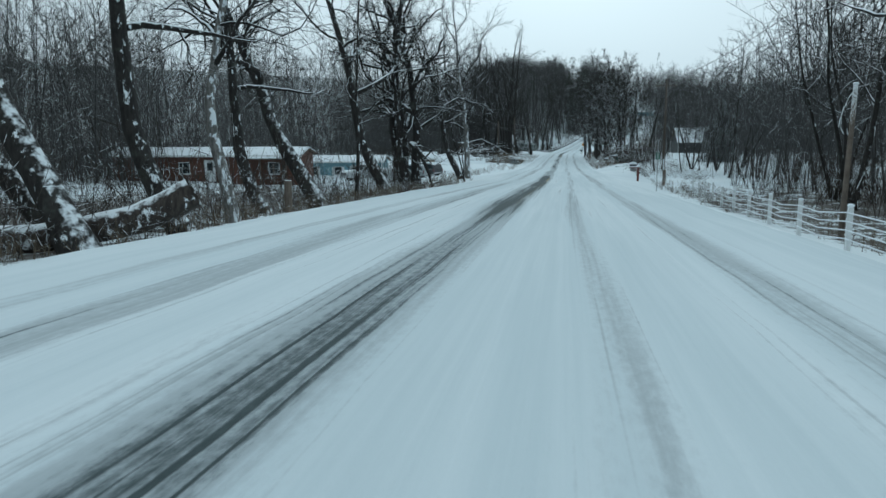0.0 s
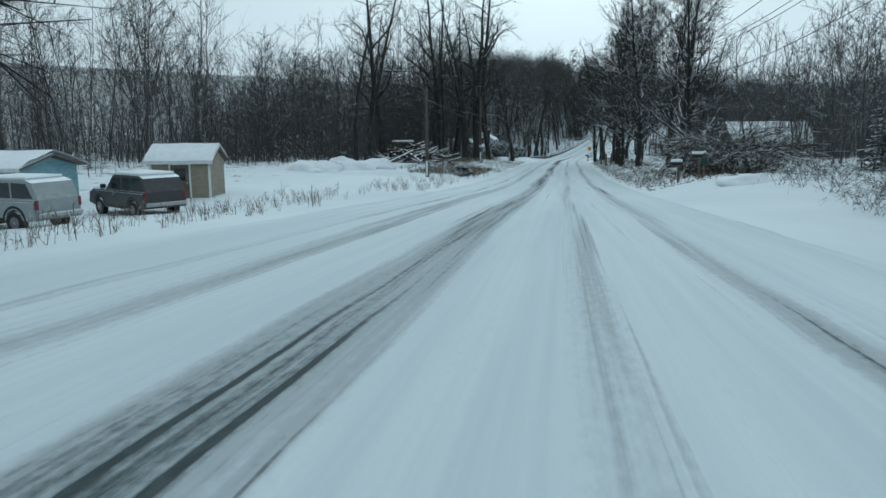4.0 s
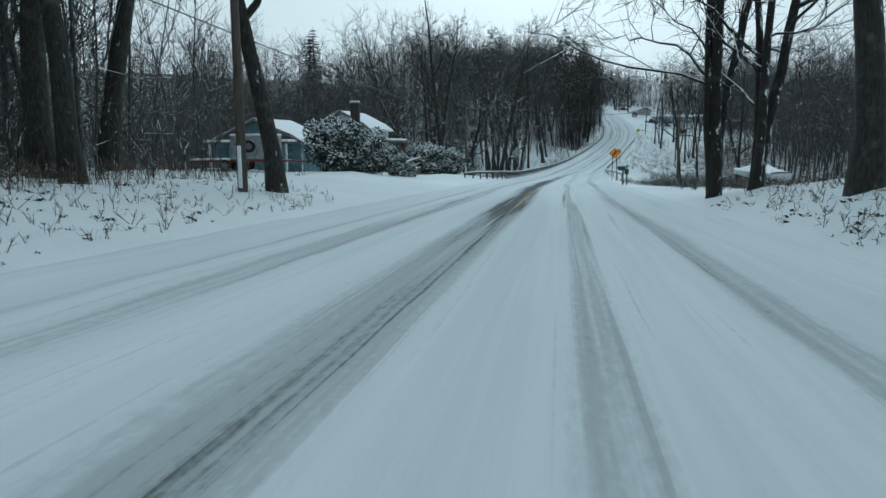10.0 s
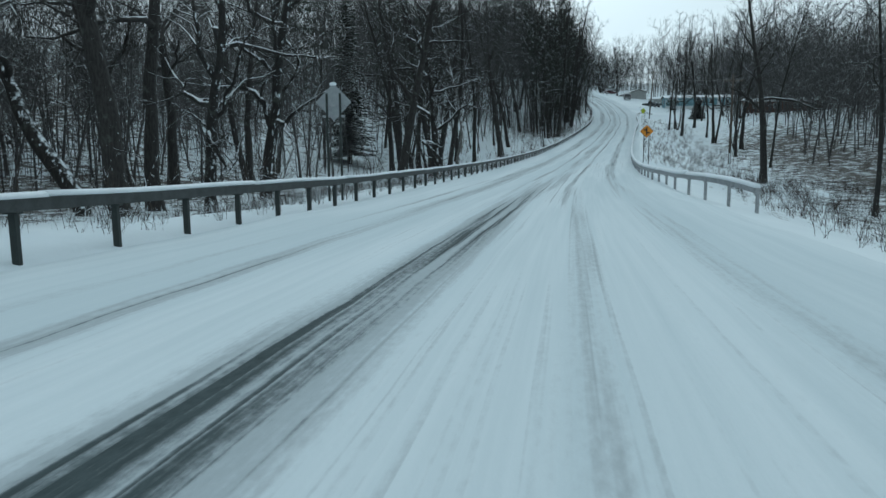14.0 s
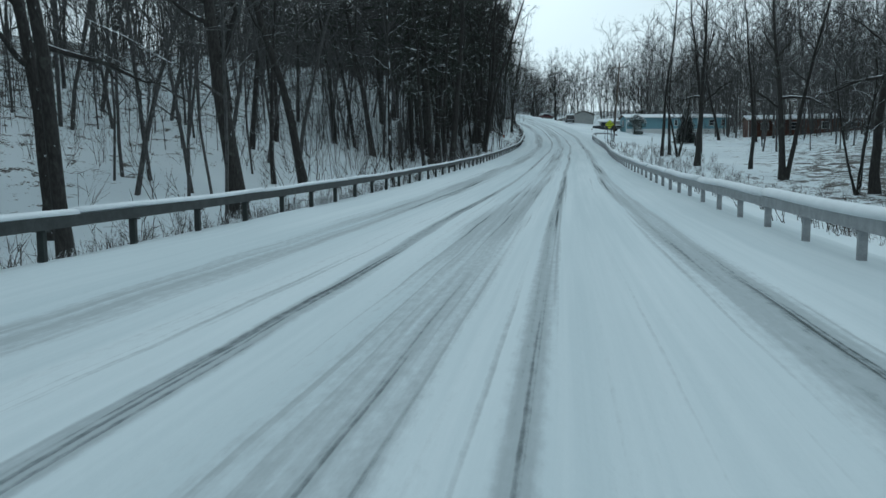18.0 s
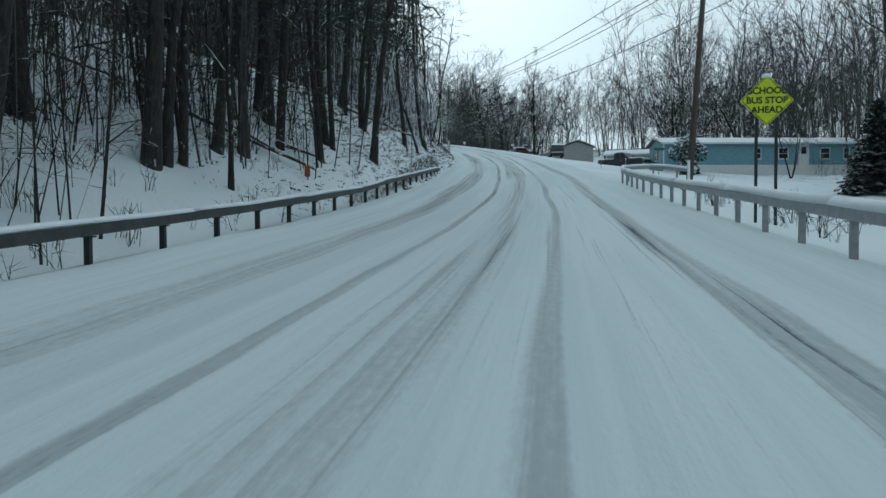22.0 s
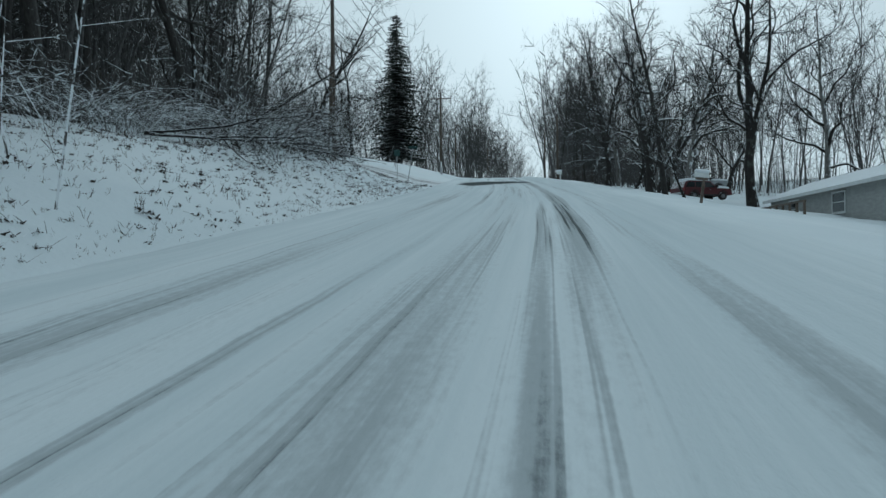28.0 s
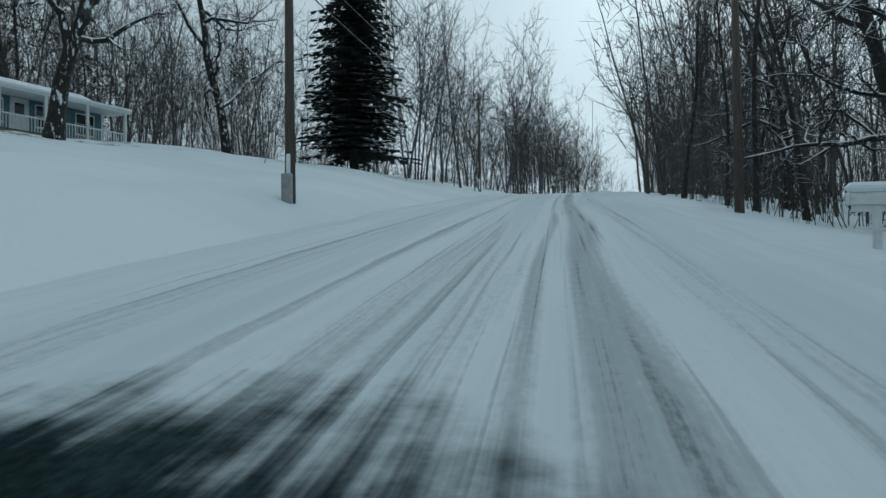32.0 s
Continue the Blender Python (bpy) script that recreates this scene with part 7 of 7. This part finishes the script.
# trailer with a boxed load and a spare wheel
tr = thing("utility_trailer", spot(204.8, -17.2, 10), "low utility trailer carrying a grey box with a spare wheel", "trailer")
part("frame", block(-3.0, 2.6, -0.9, 0.9, 0.5, 0.62, 0.01), REDPAINT, tr)
part("drawbar", bar((2.6, 0, 0.55), (3.9, 0, 0.5), 0.05), REDPAINT, tr)
part("load_box", block(-0.6, 2.0, -0.85, 0.85, 0.625, 2.0, 0.04), SIGNBACK, tr)
part("load_snow", block(-0.62, 2.02, -0.87, 0.87, 2.0, 2.12, 0.04), LUMP, tr)
part("deck_snow", block(-3.0, -0.65, -0.88, 0.88, 0.622, 0.72, 0.03), LUMP, tr)
sw = part("spare_wheel", bar((0.5, -0.855, 1.4), (0.5, -1.05, 1.4), 0.36, 0.36, 18), TYRE, tr)
part("rim", bar((0.5, -1.04, 1.4), (0.5, -1.07, 1.4), 0.2, 0.18, 14), RIM, sw)
for x in (-0.9, 0.0):
    for y in (-0.98, 0.98):
        wheel(tr, x, y, 0.33, 0.18)

# boat under snow on its trailer
bo = thing("boat", spot(226.6, 16.2, 115), "white motor boat under a mound of snow on a trailer", "boat")
hull, hf = [], []
for i in range(9):
    t = i / 8
    wd = 1.05 * (1 - t ** 2.6) + 0.02
    x = -2.8 + 5.8 * t
    hull += [(x, -wd, 1.25 + 0.15 * t), (x, -wd * 0.8, 0.85 + 0.2 * t), (x, 0, 0.55 + 0.5 * t**2), (x, wd * 0.8, 0.85 + 0.2 * t), (x, wd, 1.25 + 0.15 * t)]
for i in range(8):
    hf += [(i * 5 + k, i * 5 + k + 1, i * 5 + k + 6, i * 5 + k + 5) for k in range(4)]
hf.append((0, 1, 2, 3, 4))
part("hull", mesh_of("hull", hull, hf, True), paint("boat_gelcoat", (0.5, 0.52, 0.54), 0.0), bo)
sv, sf = [], []
for i in range(9):
    t = i / 8
    wd = 1.03 * (1 - t ** 2.6) + 0.015
    x = -2.8 + 5.8 * t
    hh = 0.55 * math.exp(-((t - 0.45) / 0.25) ** 2) + 0.12
    sv += [(x, wd * math.cos(a), 1.25 + 0.15 * t + hh * math.sin(a)) for a in np.linspace(0, math.pi, 7)]
for i in range(8):
    sf += [(i * 7 + k, i * 7 + k + 1, i * 7 + k + 8, i * 7 + k + 7) for k in range(6)]
part("snow_cover", mesh_of("snow_cover", sv, sf, True), LUMP, bo)
part("hull_stripe", block(-2.5, 1.6, -1.06, -1.03, 1.05, 1.12, 0.01), plain("navy_stripe", (0.03, 0.05, 0.10), 0.4), bo)
part("trailer_frame", block(-2.4, 2.9, -0.5, 0.5, 0.35, 0.45, 0.02), GALV, bo)
for y in (-0.9, 0.9):
    wheel(bo, -0.6, y, 0.32, 0.18)

# ---- log pile, mounds, small growth ----
LOGBARK = bark_material("log_bark", (0.04, 0.034, 0.030), 0.62, 0.72)
lg = thing("log_pile", spot(158.5, -18.2), "tangled pile of cut logs and branches under snow", "log pile")
rl = random.Random(31)
for i in range(190):
    a, ln, r = rl.uniform(0, 180), rl.uniform(1.4, 5.2), rl.uniform(0.05, 0.19)
    x, y = max(-5, min(5, rl.gauss(0, 2.2))), max(-8, min(8, rl.gauss(0, 4.0)))
    z = max(0.1, 1.75 * math.exp(-(x / 3.4) ** 2 - (y / 6.0) ** 2) * rl.uniform(0.2, 1.1))
    dx, dy, dz = math.cos(radians(a)) * ln / 2, math.sin(radians(a)) * ln / 2, rl.uniform(-0.22, 0.22) * ln
    part("log", bar((x - dx, y - dy, z - dz), (x + dx, y + dy, z + dz), r, r * 0.7, 7), LOGBARK, lg, smooth=True)
for a, b in (((-1.2, -8.3, 0.2), (1.0, -4.9, 1.5)), ((2.2, -6.4, 0.15), (0.2, -5.2, 1.45)), ((-2.0, 1.0, 0.9), (1.5, 5.4, 2.2))):
    part("beam", bar(a, b, 0.22, 0.18, 8), LOGBARK, lg, "squared old beam under snow")
sh = thing("shelter", spot(166.0, -21.3, 30), "small collapsed shelter with a flat snowy roof", "shelter")
for x in (-1.0, 1.0):
    for y in (-0.7, 0.7):
        part("post", block(x - 0.08, x + 0.08, y - 0.08, y + 0.08, -0.3, 2.35, 0.01), OLDWOOD, sh)
part("roof", block(-1.35, 1.35, -1.0, 1.0, 2.35, 2.5, 0.02), OLDWOOD, sh)
part("snow_cover", block(-1.3, 1.3, -0.96, 0.96, 2.504, 2.68, 0.06), LUMP, sh, "thick cap of snow")
part("board", block(-1.1, 0.3, 0.6, 0.66, 0.9, 2.0, 0.01), OLDWOOD, sh)
for a in range(6):
    part("root_stub", bar((0, 3, 1.0), (math.cos(a) * 1.2, 3 + math.sin(a) * 1.2, 1.9), 0.09, 0.03, 6), BARK, lg)


def mound(s, d, rx, ry, h, label, mat=LUMP):
    b = bmesh.new()
    bmesh.ops.create_icosphere(b, subdivisions=4, radius=1)
    for v in b.verts:
        n = noise.noise(v.co * 1.6 + Vector((s, d, 0))) * 0.35
        v.co = Vector((v.co.x * rx * (1 + n), v.co.y * ry * (1 + n), v.co.z * h * (1 + n) - 0.1))
    ob = part("snow_mound", b, mat, None, smooth=True)
    ob.matrix_basis = spot(s, d)
    return tagged(ob, label, "snow mound", "snow mounds")


for i, (s, d) in enumerate(((123, -20.5), (126.5, -19.5), (131, -17.6), (133.5, -16.5), (128.5, -22), (136, -21))):
    mound(s, d, 1.7, 1.5, 0.85 + 0.15 * (i % 2), "rounded heap of earth under snow")
mound(56.5, 10.5, 0.9, 0.7, 0.5, "stump under a cap of snow")
mound(96, 8.8, 1.4, 1.0, 0.5, "low heap of brush under snow")

growth("weeds", TUFT, -8, 62, -10.5, -6.6, 520, 71, WEED, "dry weeds poking through the snow", "weeds")
growth("weeds", TUFT, 62, 100, -13, -8, 160, 72, WEED, "dry weeds poking through the snow", "weeds")
growth("weeds", TUFT, 100, 135, -9.5, -5.8, 60, 73, WEED, "scattered weeds beside the field", "weeds")
growth("weeds", TUFT, 128.6, 146, -12.5, -6.5, 1150, 74, WEED, "band of dry grass before the log pile", "weeds", low=0.4, high=0.95)
growth("weeds", TUFT, 138, 168, -15.5, -11.5, 420, 87, BRUSH, "brown weeds along the foot of the log pile", "weeds", low=0.4, high=0.9)
growth("weeds", SPRIG, 440, 503, -5.7, -4.95, 650, 88, BRUSH, "dark litter along the edge of the ploughed snow", "weeds", low=0.2, high=0.4)
growth("weeds", SPRIG, 140, 187, -11, -5.3, 620, 75, WEED, "grass tips through the snowy verge", "weeds")
growth("weeds", TUFT, 150, 190, -14, -10, 420, 76, WEED, "tall dry weeds at the wood's edge", "weeds")
growth("weeds", SPRIG, 100, 185, 5.4, 9.5, 1900, 77, WEED, "grass and twigs through the snowy bank", "weeds")
growth("weeds", TUFT, 198, 235, 6.8, 16, 620, 78, BRUSH, "snow-dusted weeds in the open field", "weeds", high=1.2)
growth("weeds", TUFT, 222, 247, 5.8, 20, 420, 94, BRUSH, "snow-dusted brush at the edge of the verge", "weeds", low=0.4, high=1.1)
growth("weeds", TUFT, 248, 300, 10.5, 26, 620, 79, BRUSH, "red-brown brush below the road", "weeds", high=2.2)
growth("weeds", TUFT, 240, 330, -7.6, -5.2, 520, 95, FROST, "frosted grass along the foot of the guard rail", "weeds", low=0.45, high=1.0)
growth("weeds", TUFT, 250, 300, -17, -6.2, 900, 90, BRUSH, "brown brush on the low ground behind the rail", "weeds", low=0.4, high=1.0)
growth("weeds", TUFT, 392, 415, -5.4, -4.85, 260, 96, BRUSH, "dark brush caught behind the rail at the foot of the bank", "weeds", low=0.35, high=0.7)
growth("weeds", TUFT, 250, 410, -12, -5.2, 700, 80, BRUSH, "brush behind the guard rail", "weeds")
growth("weeds", TUFT, 295, 395, 5.5, 14, 520, 81, BRUSH, "brush behind the guard rail", "weeds", high=1.6)
growth("weeds", SPRIG, 385, 503, -12, -5.2, 3400, 82, WEED, "leaves and twigs through the snowy bank", "weeds", edge=1.5, low=0.2, high=0.62)
growth("weeds", SPRIG, 402, 446, -11, -5.0, 2600, 91, BRUSH, "small dark leaves speckling the snowy bank", "weeds", low=0.3, high=0.72)
growth("weeds", SPRIG, 440, 503, -10, -5.2, 600, 83, BRUSH, "dry stalks and leaves on the snowy verge", "weeds", low=0.3, high=0.9)
growth("weeds", TUFT, 202, 218, 7.2, 12, 320, 89, BRUSH, "dark brush beside the mailboxes", "weeds", high=1.7)
growth("weeds", TUFT, -5, 62, 7.6, 12, 300, 85, WEED, "dry weeds along the fence", "weeds", high=1.3)

growth("leaves", CLUMP, 398, 456, -10, -4.55, 4200, 93, BRUSH, "dark leaf clumps and broken twigs speckling the steep bank", "leaves", low=0.22, high=0.75)
growth("leaves", CLUMP, 386, 503, -13, -5.1, 3200, 90, BRUSH, "clumps of fallen leaves on the snowy bank", "leaves", low=0.25, high=0.85)
growth("leaves", CLUMP, 140, 188, -12, -5.2, 500, 91, BRUSH, "clumps of leaves on the snowy verge", "leaves", low=0.25, high=0.7)
growth("leaves", CLUMP, 100, 185, 5.2, 9.5, 1300, 92, BRUSH, "clumps of leaves on the snowy bank", "leaves", low=0.25, high=0.75)

# old trunk lying in the brush
V, Fc = [], []
fp, fr = limb(np.random.default_rng(9), np.array((-3.4, -0.6, 0.5)), np.array((1.0, 0.2, 0.08)), 6.0, 0.26, 0.34, 9, 0.10, 0.0)
tube(fp, fr, 9, V, Fc)
fl = part("fallen_tree", mesh_of("fallen_tree", [tuple(v) for v in V], Fc, True), BRUSH)
fl.matrix_basis = spot(13.2, -8.6, 8)
tagged(fl, "thick fallen trunk buried in snow among brush", "fallen tree")

# fallen stems on the steep bank
rf = random.Random(77)
for i in range(26):
    s, d = rf.uniform(388, 440), rf.uniform(-17, -7.5)
    ln, a = rf.uniform(1.5, 5.0), rf.uniform(-50, 50)
    b = bar((-ln / 2, 0, 0.15), (ln / 2, 0.3, 0.35), rf.uniform(0.04, 0.1), 0.03, 6)
    ob = part("fallen_branch", b, BRUSH, smooth=True)
    g1, g2 = float(lie(s, d - 0.5)), float(lie(s, d + 0.5))
    ob.matrix_basis = spot(s, d) @ Matrix.Rotation(math.atan2(g2 - g1, -1.0) + math.pi, 4, "Y") @ Matrix.Rotation(radians(a), 4, "Z")
    tagged(ob, "fallen snow-covered stem on the bank", "branch", "fallen stems")
